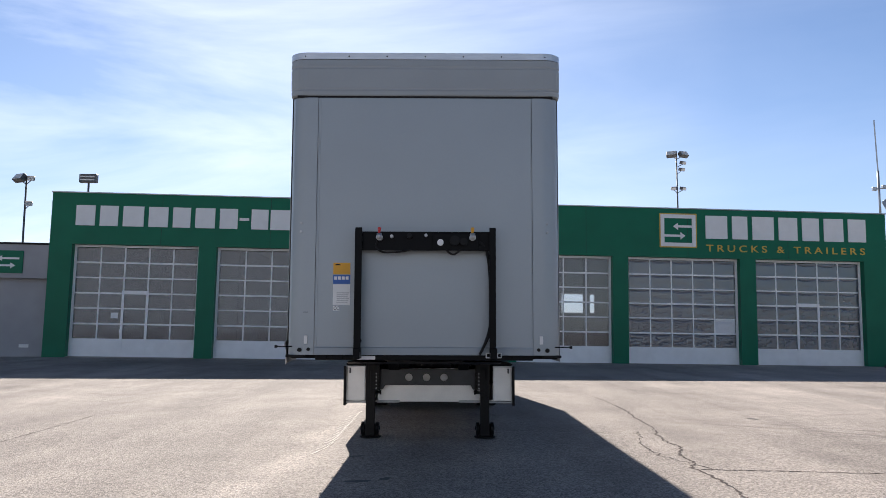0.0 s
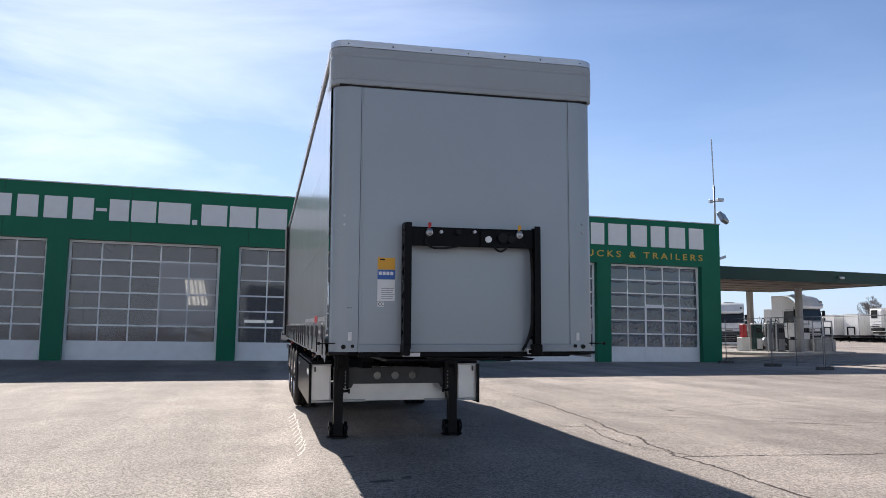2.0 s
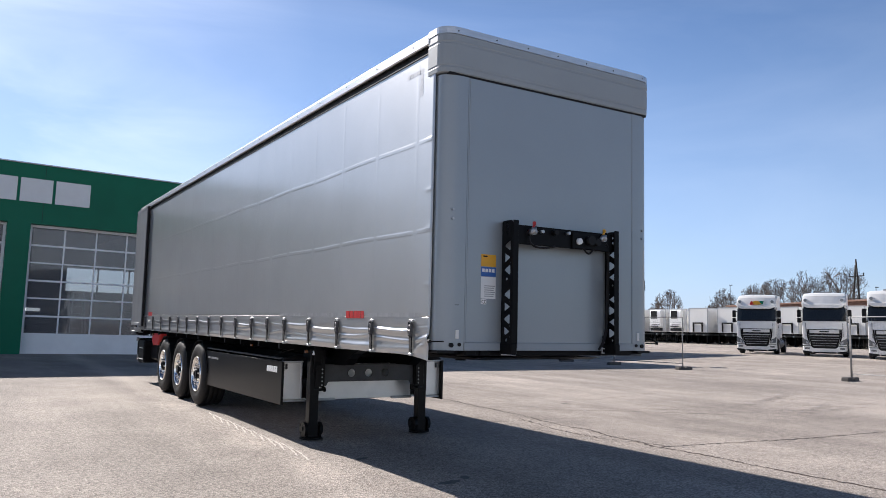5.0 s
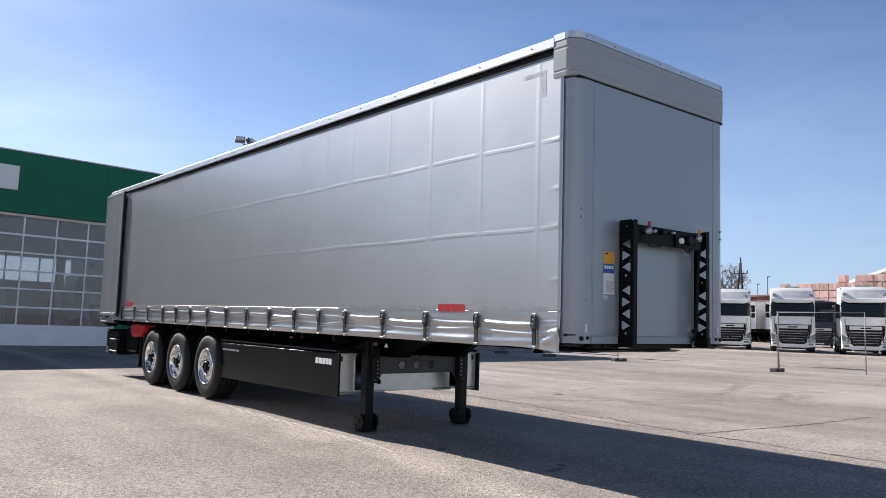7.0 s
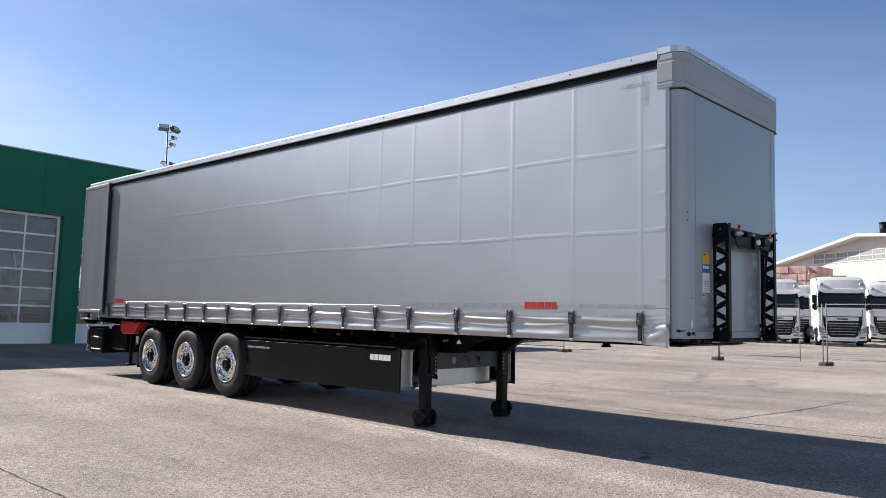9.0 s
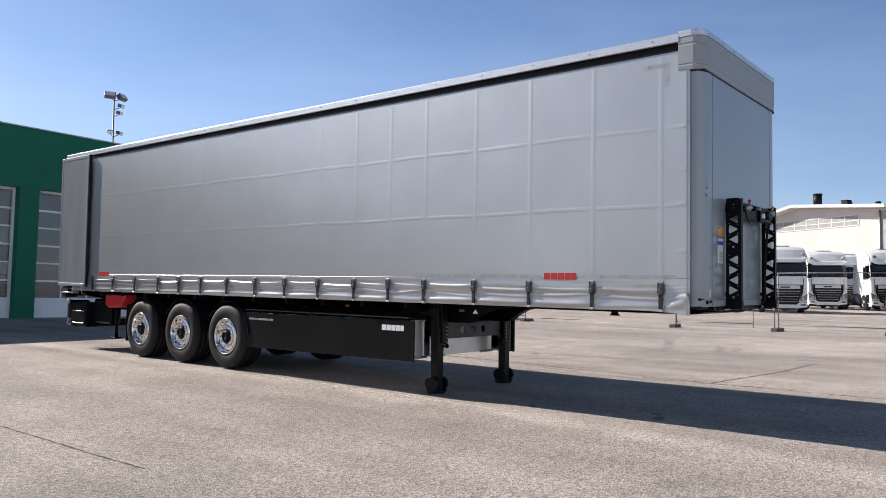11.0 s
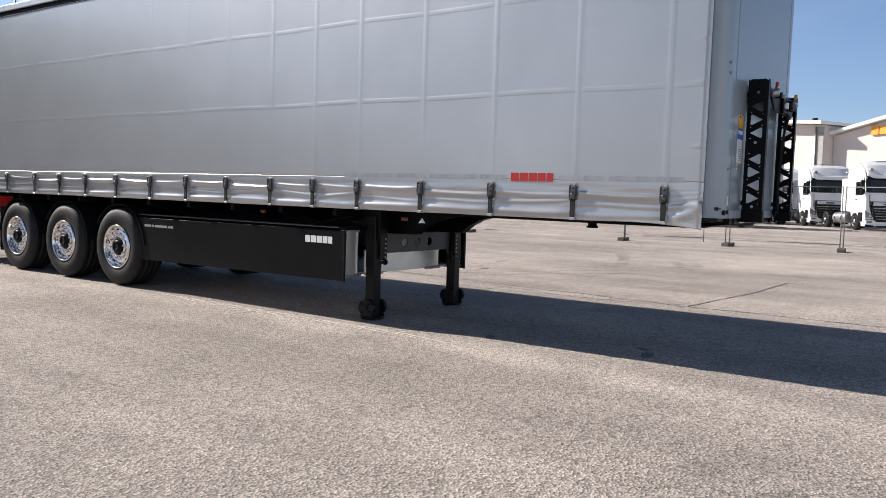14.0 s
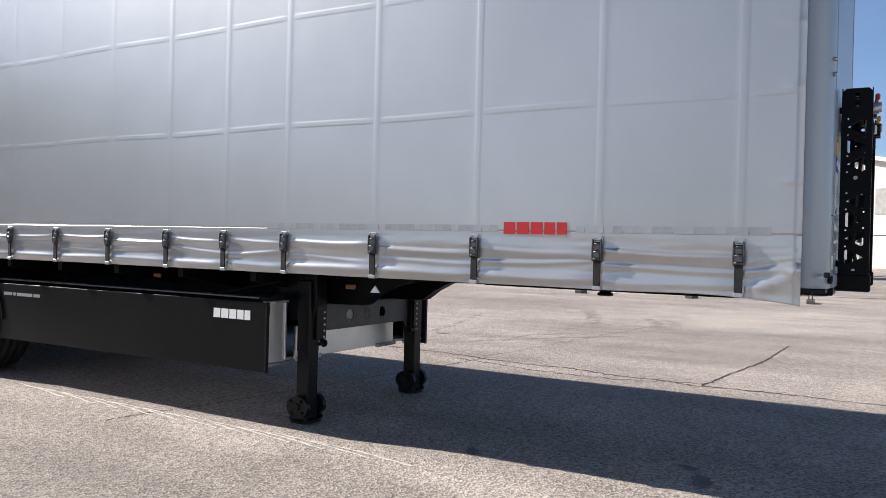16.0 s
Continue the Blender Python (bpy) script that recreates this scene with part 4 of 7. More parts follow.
# landing legs
LEG_Y = 3.755
for s in (-1, 1):
    x = s * 0.794 - 0.019
    bm = bmesh.new()
    box(bm, x - 0.065, x + 0.065, LEG_Y - 0.065, LEG_Y + 0.065, 0.56, 1.14, 0.008)
    prism(bm, [(LEG_Y - 0.1, 1.2), (LEG_Y - 0.1, 0.98), (LEG_Y - 0.065, 0.8), (LEG_Y + 0.2, 0.8), (LEG_Y + 0.35, 1.2)], "x", x - s * 0.02 - 0.05, x - s * 0.02 + 0.05, 0.004)
    leg = part("landing_leg", bm, M_LEG, trailer, "black telescopic landing leg")
    bm = bmesh.new()
    box(bm, x - 0.061, x + 0.061, LEG_Y - 0.061, LEG_Y + 0.061, 0.12, 0.6, 0.006)
    part("inner_leg", bm, M_LEG, leg)
    bm = bmesh.new()
    for side in (-0.1, 0.1):
        loops = [[(LEG_Y + 0.108 * math.cos(a * math.pi / 8), 0.124 + 0.09 * math.sin(a * math.pi / 8)) for a in range(16)]]
        for q in range(4):
            cy0, cz0 = LEG_Y + 0.075 * math.cos(q * math.pi / 2 + 0.7), 0.128 + 0.064 * math.sin(q * math.pi / 2 + 0.7)
            loops.append([(cy0 + 0.014 * math.cos(a * math.pi / 4), cz0 + 0.014 * math.sin(a * math.pi / 4)) for a in range(8)])
        for dx in (-0.02, 0.02):
            es = []
            for lp in loops:
                vs = [bm.verts.new((x + side + dx, y, z)) for y, z in lp]
                es += [bm.edges.new((vs[i], vs[(i + 1) % len(vs)])) for i in range(len(vs))]
            bmesh.ops.triangle_fill(bm, use_beauty=True, use_dissolve=False, edges=es)
        ring = loops[0]
        for i in range(16):
            (ya, za), (yb, zb) = ring[i], ring[(i + 1) % 16]
            bm.faces.new([bm.verts.new(p) for p in ((x + side - 0.02, ya, za), (x + side + 0.02, ya, za), (x + side + 0.02, yb, zb), (x + side - 0.02, yb, zb))])
    bmesh.ops.remove_doubles(bm, verts=bm.verts, dist=0.0005)
    prism(bm, [(x + 0.15 * math.cos(a * math.pi / 10), LEG_Y + 0.115 * math.sin(a * math.pi / 10)) for a in range(20)], "z", 0.004, 0.026, 0.005)
    for e in (-0.1, 0.1):
        prism(bm, [(LEG_Y - 0.09, 0.024), (LEG_Y + 0.09, 0.024), (LEG_Y + 0.05, 0.09), (LEG_Y - 0.05, 0.09)], "x", x + e - 0.008, x + e + 0.008)
    rod(bm, (x - 0.135, LEG_Y, 0.13), (x + 0.135, LEG_Y, 0.13), 0.028, 12)
    box(bm, x - 0.075, x + 0.075, LEG_Y - 0.062, LEG_Y + 0.062, 0.02, 0.19, 0.012)
    part("foot", bm, M_LEG, leg, "hinged landing foot")
    # bolted hanger plate beside the leg, and the locking eye below it
    bm = bmesh.new()
    xh = x - s * 0.12
    prism(bm, [(LEG_Y - 0.07, 1.15), (LEG_Y - 0.07, 0.66), (LEG_Y - 0.04, 0.64), (LEG_Y + 0.02, 0.64), (LEG_Y + 0.05, 0.7), (LEG_Y + 0.12, 1.15)], "x", xh - 0.012, xh + 0.012, 0.003)
    box(bm, min(x, xh), max(x, xh), LEG_Y - 0.09, LEG_Y - 0.07, 0.66, 1.12, 0.003)
    rod(bm, (x, LEG_Y - 0.05, 0.62), (x - s * 0.15, LEG_Y - 0.05, 0.62), 0.018, 10)
    rod(bm, (x - s * 0.13, LEG_Y - 0.05, 0.62), (x - s * 0.15, LEG_Y - 0.05, 0.62), 0.032, 12)
    part("hanger_plate", bm, M_LEG, leg, "bolted hanger plate with locking eye")
    for z in (0.68, 0.73, 0.78, 0.83, 0.88):
        bm = bmesh.new()
        rod(bm, (x - s * 0.085, LEG_Y - 0.085, z), (x - s * 0.085, LEG_Y - 0.1, z), 0.009, 8)
        part("bolt", bm, M_STEEL, leg)
bm = bmesh.new()
outline = [(-0.74, 0.935), (-0.74, 0.69), (-0.7, 0.65), (-0.64, 0.66), (-0.61, 0.715), (0.58, 0.715), (0.61, 0.66), (0.67, 0.65), (0.71, 0.69), (0.71, 0.935)]
loops = [outline] + [[(x + 0.052 * math.cos(a * math.pi / 10), 0.823 + 0.052 * math.sin(a * math.pi / 10)) for a in range(20)] for x in (-0.283, -0.036, 0.208)]
es = []
for lp in loops:
    vs = [bm.verts.new((x, LEG_Y - 0.02, z)) for x, z in lp]
    es += [bm.edges.new((vs[i], vs[(i + 1) % len(vs)])) for i in range(len(vs))]
bmesh.ops.triangle_fill(bm, use_beauty=True, use_dissolve=False, edges=es)
beam = part("leg_cross_beam", bm, M_BEAM, trailer, "black pressed beam with three round holes between the landing legs")
beam.modifiers.new("thickness", "SOLIDIFY").thickness = 0.008
boxpart("beam_flange", M_BEAM, beam, -0.74, 0.71, LEG_Y - 0.016, LEG_Y + 0.06, 0.925, 0.938, 0.003)
boxpart("box_lid", M_ALUPANEL, trailer, -0.5, 0.5, LEG_Y + 0.205, LEG_Y + 0.225, 0.75, 0.94, 0.004, "pale aluminium panel behind the beam")
rod_bm = bmesh.new()
rod(rod_bm, (-1.16, LEG_Y + 0.75, 1.0), (-1.05, LEG_Y + 0.1, 1.13), 0.007, 6)
part("crank", rod_bm, M_BLACK, trailer, "folded landing leg crank")
# pallet box between the side skirts
bm = bmesh.new()
box(bm, -0.73, 0.73, LEG_Y + 0.2, LEG_Y + 0.225, 0.47, 0.745, 0.004)
box(bm, -1.15, 1.15, LEG_Y + 0.25, 8.0 - 0.6, 0.462, 0.485)
part("pallet_box", bm, M_ALUPANEL, trailer, "pale aluminium pallet box front")
for s in (-1, 1):
    boxpart("box_rail", M_STEEL, trailer, s * 0.58 - 0.16, s * 0.58 + 0.16, LEG_Y + 0.17, LEG_Y + 0.2, 0.455, 0.488, 0.004, "zinc rail under the box")
    boxpart("box_rail", M_STEEL, trailer, s * 1.02 - 0.17, s * 1.02 + 0.17, LEG_Y + 0.14, LEG_Y + 0.17, 0.455, 0.482, 0.004, "zinc rail under the box")
for s in (-1, 1):
    x0, x1 = sorted((s * 0.9, s * 1.18))
    end = boxpart("box_end", M_ALUPANEL, trailer, x0, x1, LEG_Y + 0.165, LEG_Y + 0.19, 0.485, 0.965, 0.004, "pale aluminium box end with folded edges")
    bm = bmesh.new()
    box(bm, x0 - 0.004, x1 + 0.004, LEG_Y + 0.135, LEG_Y + 0.164, 0.955, 0.975, 0.004)
    for xe in (x0 + 0.012, x1 - 0.012):
        box(bm, xe - 0.01, xe + 0.01, LEG_Y + 0.15, LEG_Y + 0.164, 0.49, 0.95, 0.003)
    part("folded_edge", bm, M_ALU, end)
    bm = bmesh.new()
    box(bm, s * 1.12 - 0.012, s * 1.12 + 0.012, LEG_Y + 0.14, LEG_Y + 0.16, 0.87, 0.94, 0.004)
    part("latch", bm, M_BUCKLE, end, "small box latch")
    bm = bmesh.new()
    prism(bm, [(s * 0.86, 0.985), (s * 0.9, 1.03), (s * 1.0, 1.045), (s * 1.17, 1.01), (s * 1.17, 0.98)], "y", LEG_Y + 0.11, LEG_Y + 0.2, 0.004)
    part("hanger", bm, M_BLACK, end, "black hanger over the box end")
    x0, x1 = sorted((s * 1.172, s * 1.2))
    bm = bmesh.new()
    prism(bm, [(3.86, 0.428), (3.86, 0.962), (3.9, 0.97), (7.5, 0.96), (7.5, 0.42), (7.42, 0.405)], "x", x0, x1, 0.004)
    skirt = part("side_skirt", bm, M_SKIRT, trailer, "glossy black aerodynamic side skirt")
    bm = bmesh.new()
    x0, x1 = sorted((s * 1.17, s * 1.204))
    box(bm, x0, x1, 3.845, 3.862, 0.424, 0.972, 0.003)
    part("edge_strip", bm, M_PLASTIC, skirt)
    x0, x1 = sorted((s * 1.1, s * 1.19))
    boxpart("top_rail", M_RAIL, trailer, x0, x1, 3.95, 7.5, 0.992, 1.008, 0.004, "thin dark anodised rail above the skirt")
    if s < 0:
        emblem(skirt, M_SIGNWHITE, (-1.2, 4.42, 0.822), (0, -1, 0), (0, 0, 1), (-0.003, 0, 0), 0.4, 0.075, (1, 1.05, 1, 0.9, 0.8), label="white block of a maker's mark")
        emblem(skirt, M_REFLECT, (-1.2, 7.36, 0.845), (0, -1, 0), (0, 0, 1), (-0.002, 0, 0), 0.6, 0.03, (1.5, 0.5, 2.6, 1.1), label="small grey bar of writing")

# wheels, axles and mudguards
WHEELS = (7.93, 9.26, 10.59)
RAD, HUBZ = 0.525, 0.545


def tyre_profile(o):
    return [(o * 0.0, 0.29), (o * 0.005, 0.305), (-o * 0.01, 0.33), (-o * 0.018, 0.4), (-o * 0.01, 0.455), (o * 0.012, 0.5), (o * 0.03, 0.518), (o * 0.05, RAD), (o * 0.105, RAD), (o * 0.11, RAD - 0.012), (o * 0.12, RAD - 0.012), (o * 0.125, RAD), (o * 0.185, RAD), (o * 0.19, RAD - 0.012), (o * 0.2, RAD - 0.012), (o * 0.205, RAD), (o * 0.26, RAD), (o * 0.265, RAD - 0.012), (o * 0.275, RAD - 0.012), (o * 0.28, RAD), (o * 0.345, RAD), (o * 0.375, 0.51), (o * 0.39, 0.4), (o * 0.375, 0.3)]


bm = bmesh.new()
lathe(bm, tyre_profile(1), (0, 0, 0), "x", 56)
tyre_mesh = bpy.data.meshes.new("tyre")
bm.to_mesh(tyre_mesh), bm.free(), tyre_mesh.materials.append(M_RUBBER)
bm = bmesh.new()
lathe(bm, [(-0.002, 0.299), (-0.014, 0.296), (-0.016, 0.288), (-0.004, 0.28), (0.03, 0.274), (0.052, 0.266), (0.058, 0.256), (0.05, 0.246), (0.036, 0.236), (0.026, 0.22), (0.02, 0.2), (0.017, 0.192), (0.022, 0.187), (0.024, 0.16), (0.022, 0.135), (0.016, 0.13), (0.02, 0.122), (0.05, 0.12)], (0, 0, 0), "x", 56)
rim_mesh = bpy.data.meshes.new("rim")
bm.to_mesh(rim_mesh), bm.free(), rim_mesh.materials.append(M_RIM)
bm = bmesh.new()
rod(bm, (0.06, 0, 0.229), (0.0275, 0, 0.226), 0.017, 12)
hole_mesh = bpy.data.meshes.new("hand_hole")
bm.to_mesh(hole_mesh), bm.free(), hole_mesh.materials.append(M_PLASTIC)
bm = bmesh.new()
lathe(bm, [(0.05, 0.121), (0.012, 0.118), (0.002, 0.108), (0.0, 0.09), (-0.004, 0.08), (-0.018, 0.076), (-0.024, 0.068), (-0.024, 0.05), (-0.018, 0.045), (-0.018, 0.001)], (0, 0, 0), "x", 28)
for j in range(8):
    a = radians(45 * j + 10)
    rod(bm, (-0.024, 0.06 * math.cos(a), 0.06 * math.sin(a)), (-0.03, 0.06 * math.cos(a), 0.06 * math.sin(a)), 0.007, 6)
hub_mesh = bpy.data.meshes.new("hub")
bm.to_mesh(hub_mesh), bm.free(), hub_mesh.materials.append(M_BLACK)
bm = bmesh.new()
rod(bm, (0.05, 0, 0.163), (0.018, 0, 0.163), 0.022, 14)
rod(bm, (0.018, 0, 0.163), (-0.008, 0, 0.163), 0.017, 6)
rod(bm, (-0.008, 0, 0.163), (-0.02, 0, 0.163), 0.011, 8)
nut_mesh = bpy.data.meshes.new("wheel_nut")
bm.to_mesh(nut_mesh), bm.free(), nut_mesh.materials.append(M_NUT)
for k, wy in enumerate(WHEELS):
    for s in (-1, 1):
        m = pose(s * 1.235, wy, HUBZ, k * 23 + 11, 0, 0) if s < 0 else pose(s * 1.235, wy, HUBZ, k * 31, 0, 180)
        wheel = shared("wheel", tyre_mesh, trailer, m, "black truck tyre on a polished aluminium wheel")
        shared("rim", rim_mesh, wheel, Matrix.Identity(4), "polished aluminium rim")
        shared("hub", hub_mesh, wheel, Matrix.Identity(4), "black axle hub")
        for j in range(10):
            shared("hand_hole", hole_mesh, wheel, pose(0, 0, 0, 36 * j + 18))
            shared("wheel_nut", nut_mesh, wheel, pose(0, 0, 0, 36 * j))
    bm = bmesh.new()
    rod(bm, (-1.15, wy, HUBZ), (1.15, wy, HUBZ), 0.075, 14)
    for s in (-1, 1):
        box(bm, s * 0.5 - 0.06, s * 0.5 + 0.06, wy - 0.5, wy + 0.1, 0.6, 0.72, 0.01)
        rod(bm, (s * 0.5, wy + 0.3, 0.65), (s * 0.5, wy + 0.3, 0.95), 0.12, 14)
    part("axle", bm, M_BLACK, trailer, "black axle with air springs")
for s in (-1, 1):
    for y0, rng in ((WHEELS[0], (5, 150)), (WHEELS[1], (5, 150)), (WHEELS[2], (5, 175))):
        bm = bmesh.new()
        xa, xb = sorted((s * 0.86, s * 1.22))
        n = 16
        ring = []
        for k in range(n + 1):
            a = radians(rng[0] + (rng[1] - rng[0]) * k / n)
            # angles from the front round over the top to the back
            yy, zz = y0 - 0.585 * math.cos(a), HUBZ + 0.585 * math.sin(a)
            ring.append((yy, min(zz, 1.12)))
        for (y1, z1), (y2, z2) in zip(ring, ring[1:]):
            vs = [bm.verts.new(p) for p in ((xa, y1, z1), (xb, y1, z1), (xb, y2, z2), (xa, y2, z2))]
            bm.faces.new(vs)
        bmesh.ops.remove_doubles(bm, verts=bm.verts, dist=0.0005)
        guard = part("mudguard", bm, M_PLASTIC, trailer, "black plastic mudguard")
        guard.modifiers.new("thickness", "SOLIDIFY").thickness = 0.008
    boxpart("mudflap", M_RUBBER, trailer, min(s * 0.88, s * 1.2), max(s * 0.88, s * 1.2), WHEELS[2] + 0.585, WHEELS[2] + 0.597, 0.28, 0.98, 0.002, "black rubber mudflap")
bm = bmesh.new()
rod(bm, (-0.98, 11.95, 1.1), (-0.98, 11.95, 0.3), 0.035, 10)
box(bm, -1.06, -0.9, 11.87, 12.03, 0.27, 0.3, 0.005)
part("rear_stay", bm, M_BLACK, trailer, "black folded rear support leg")
# side marker lamps
for y in (3.05, 5.1, 11.9):
    boxpart("side_marker", M_AMBER, trailer, -1.215, -1.19, y - 0.04, y + 0.04, 1.115, 1.15, 0.006, "small amber side marker lamp")
bm = bmesh.new()
prism(bm, [(2.3 + 0.5, 1.1), (2.88, 1.1), (2.84, 1.15)], "x", -1.196, -1.19)
part("warning_triangle", bm, M_SIGNWHITE, trailer, "small white triangle sticker")
# rear underrun guard, lamps and red fire-extinguisher box
bm = bmesh.new()
box(bm, -1.2, 1.2, 13.2, 13.32, 0.45, 0.6, 0.01)
for s in (-1, 1):
    box(bm, s * 0.5 - 0.06, s * 0.5 + 0.06, 13.18, 13.3, 0.58, 1.0, 0.01)
part("underrun_bar", bm, M_BLACK, trailer, "black rear underrun bar")
for s in (-1, 1):
    bm = bmesh.new()
    box(bm, s * 0.98 - 0.22, s * 0.98 + 0.22, 13.5, 13.62, 0.62, 1.0, 0.02)
    part("tail_lamp_box", bm, M_PLASTIC, trailer, "black tail lamp housing")
    boxpart("buffer", M_RUBBER, trailer, s * 1.1 - 0.1, s * 1.1 + 0.1, 13.6, 13.78, 1.06, 1.2, 0.015, "black rubber dock buffer")
bm = bmesh.new()
rod(bm, (-W - 0.1, 13.0, 1.17), (-W - 0.1, 13.6, 1.17), 0.014, 8)
for y in (13.05, 13.55):
    box(bm, -W - 0.12, -W + 0.02, y - 0.012, y + 0.012, 1.15, 1.26, 0.004)
part("door_keeper", bm, M_STEEL, trailer, "zinc bar that keeps the folded door")
bm = bmesh.new()
rod(bm, (-1.22, 13.5, 0.98), (-0.95, 13.62, 0.98), 0.014, 8)
rod(bm, (-1.22, 13.5, 1.03), (-1.22, 13.5, 0.93), 0.03, 10)
rod(bm, (-1.12, 13.55, 0.98), (-1.2, 13.6, 0.5), 0.012, 8)
rod(bm, (-1.2, 13.6, 0.5), (-0.9, 13.7, 0.47), 0.014, 8)
part("rear_bracket", bm, M_STEEL, trailer, "bent zinc rods at the rear corner")
bm = bmesh.new()
rod(bm, (-1.0, 13.45, 0.55), (-1.0, 13.8, 0.55), 0.015)
rod(bm, (-1.0, 13.8, 0.55), (-0.4, 13.8, 0.55), 0.015)
part("rear_step", bm, M_STEEL, trailer, "zinc fold-out step")
case = boxpart("side_box", M_BLACK, trailer, -1.2, -0.86, 12.8, 13.45, 0.466, 0.965, 0.02, "black tool box with zinc edge strips")
for z in (0.54, 0.79):
    boxpart("edge_strip", M_STEEL, case, -1.206, -1.2, 12.88, 13.36, z - 0.011, z + 0.011, 0.002, "zinc edge strip")
boxpart("lid_frame", M_PLASTIC, case, -1.207, -1.2, 12.84, 12.87, 0.53, 0.86, 0.002)
boxpart("tank_behind", M_BLACK, trailer, -1.05, -0.8, 12.1, 12.78, 0.55, 1.05, 0.04, "black air tank housing behind the wheels")
bm = bmesh.new()
prism(bm, [(11.22, 1.15), (11.45, 0.91), (11.92, 0.89), (12.04, 0.96), (12.04, 1.15)], "x", -1.19, -0.95, 0.025, 2)
part("red_case", bm, M_RED, trailer, "red extinguisher case")

# rack for the couplings on the headboard
for s, x in ((-1, -0.585), (1, 0.62)):
    bm = bmesh.new()
    out = x + s * 0.03
    y0, y1, z0, z1 = -0.2, -0.045, 1.3, 2.42
    # perforated side plate: rounded triangles cut out of one folded sheet
    loops = [[(y0, z0), (y1, z0), (y1, z1 - 0.02), (y1 - 0.02, z1), (y0 + 0.02, z1), (y0, z1 - 0.02)]]
    zc, k = 1.44, 0
    while zc < 2.24:
        if not 1.82 < zc < 1.98:
            ya, yb = (y0 + 0.03, y1 - 0.03) if k % 2 else (y1 - 0.03, y0 + 0.03)
            c = (0.015 if k % 2 else -0.015)
            loops.append([(ya, zc - 0.034), (ya + c * 0.4, zc - 0.042), (ya + c, zc - 0.042), (yb - c, zc - 0.008), (yb, zc), (yb - c, zc + 0.008), (ya + c, zc + 0.042), (ya + c * 0.4, zc + 0.042), (ya, zc + 0.034)])
        k += 1
        zc += 0.108
    for q in np.arange(1.44, 2.24, 0.108):
        if not 1.82 < q < 1.98:
            side = 1 if round((q - 1.44) / 0.108) % 2 else -1
            for dz in (-0.047, 0.047):
                yc = (y0 + y1) / 2 + side * 0.045
                loops.append([(yc + 0.0055 * math.cos(a * math.pi / 3), q + dz + 0.0055 * math.sin(a * math.pi / 3)) for a in range(6)])
    for q in (1.37, 1.9, 2.31, 2.36):
        loops.append([(-0.122 + 0.012 * math.cos(a * math.pi / 4), q + 0.012 * math.sin(a * math.pi / 4)) for a in range(8)])
    es = []
    for lp in loops:
        vs = [bm.verts.new((out, y, z)) for y, z in lp]
        es += [bm.edges.new((vs[i], vs[(i + 1) % len(vs)])) for i in range(len(vs))]
    bmesh.ops.triangle_fill(bm, use_beauty=True, use_dissolve=False, edges=es)
    col = part("rack_column", bm, M_BLACK, trailer, "black folded steel column with triangular cut-outs")
    col.modifiers.new("thickness", "SOLIDIFY").thickness = 0.006
    bm = bmesh.new()
    box(bm, min(out, out - s * 0.058), max(out, out - s * 0.058), y0 - 0.003, y0 + 0.003, z0, z1, 0.001)
    box(bm, min(out, out - s * 0.03), max(out, out - s * 0.03), y1 - 0.003, y1 + 0.003, z0, z1)
    box(bm, out - 0.03 - s * 0.02, out + 0.03 - s * 0.02, y0 - 0.012, 0.0, 1.24, 1.34, 0.008)
    for z in (1.4, 2.3):
        rod(bm, (out - s * 0.03, y1, z), (out - s * 0.03, 0.0, z), 0.02)
    part("flange", bm, M_BLACK, col)
    for z in (1.36, 1.9, 2.33, 2.38):
        bm = bmesh.new()
        rod(bm, (out + s * 0.003, -0.122, z), (out + s * 0.006, -0.122, z), 0.012, 10)
        part("bolt", bm, M_STEEL, col)
bm = bmesh.new()
box(bm, -0.56, 0.6, -0.165, -0.155, 2.215, 2.385, 0.003)
box(bm, -0.56, 0.6, -0.165, -0.06, 2.375, 2.387, 0.002)
box(bm, 0.08, 0.5, -0.19, -0.165, 2.215, 2.37, 0.006)
bar = part("coupling_bar", bm, M_BLACK, trailer, "black plate carrying air and electric couplings")
for x, mat, name in ((-0.40, M_RED, "red"), (0.44, M_YELLOW, "yellow")):
    bm = bmesh.new()
    rod(bm, (x, -0.16, 2.33), (x, -0.23, 2.33), 0.03, 14)
    rod(bm, (x, -0.22, 2.31), (x, -0.22, 2.365), 0.024, 12)
    part("air_coupling", bm, M_STEEL, trailer, "cast metal palm coupling")
    bm = bmesh.new()
    rod(bm, (x - 0.006, -0.21, 2.35), (x + 0.002, -0.222, 2.405), 0.011, 10)
    box(bm, x - 0.015, x + 0.015, -0.235, -0.208, 2.385, 2.42, 0.007)
    part("coupling_handle", bm, mat, trailer, name + " coupling cover")
for x, z, r, mat in ((0.15, 2.285, 0.029, M_SIGNWHITE), (-0.13, 2.345, 0.024, M_PLASTIC), (0.28, 2.3, 0.045, M_PLASTIC), (0.36, 2.29, 0.035, M_PLASTIC), (-0.29, 2.34, 0.015, M_STEEL), (0.02, 2.35, 0.014, M_STEEL)):
    bm = bmesh.new()
    rod(bm, (x, -0.16, z), (x, -0.235 if r > 0.03 else -0.215, z), r, 20)
    part("socket", bm, mat, trailer, "round coupling socket with cap" if r > 0.03 else "round fitting")
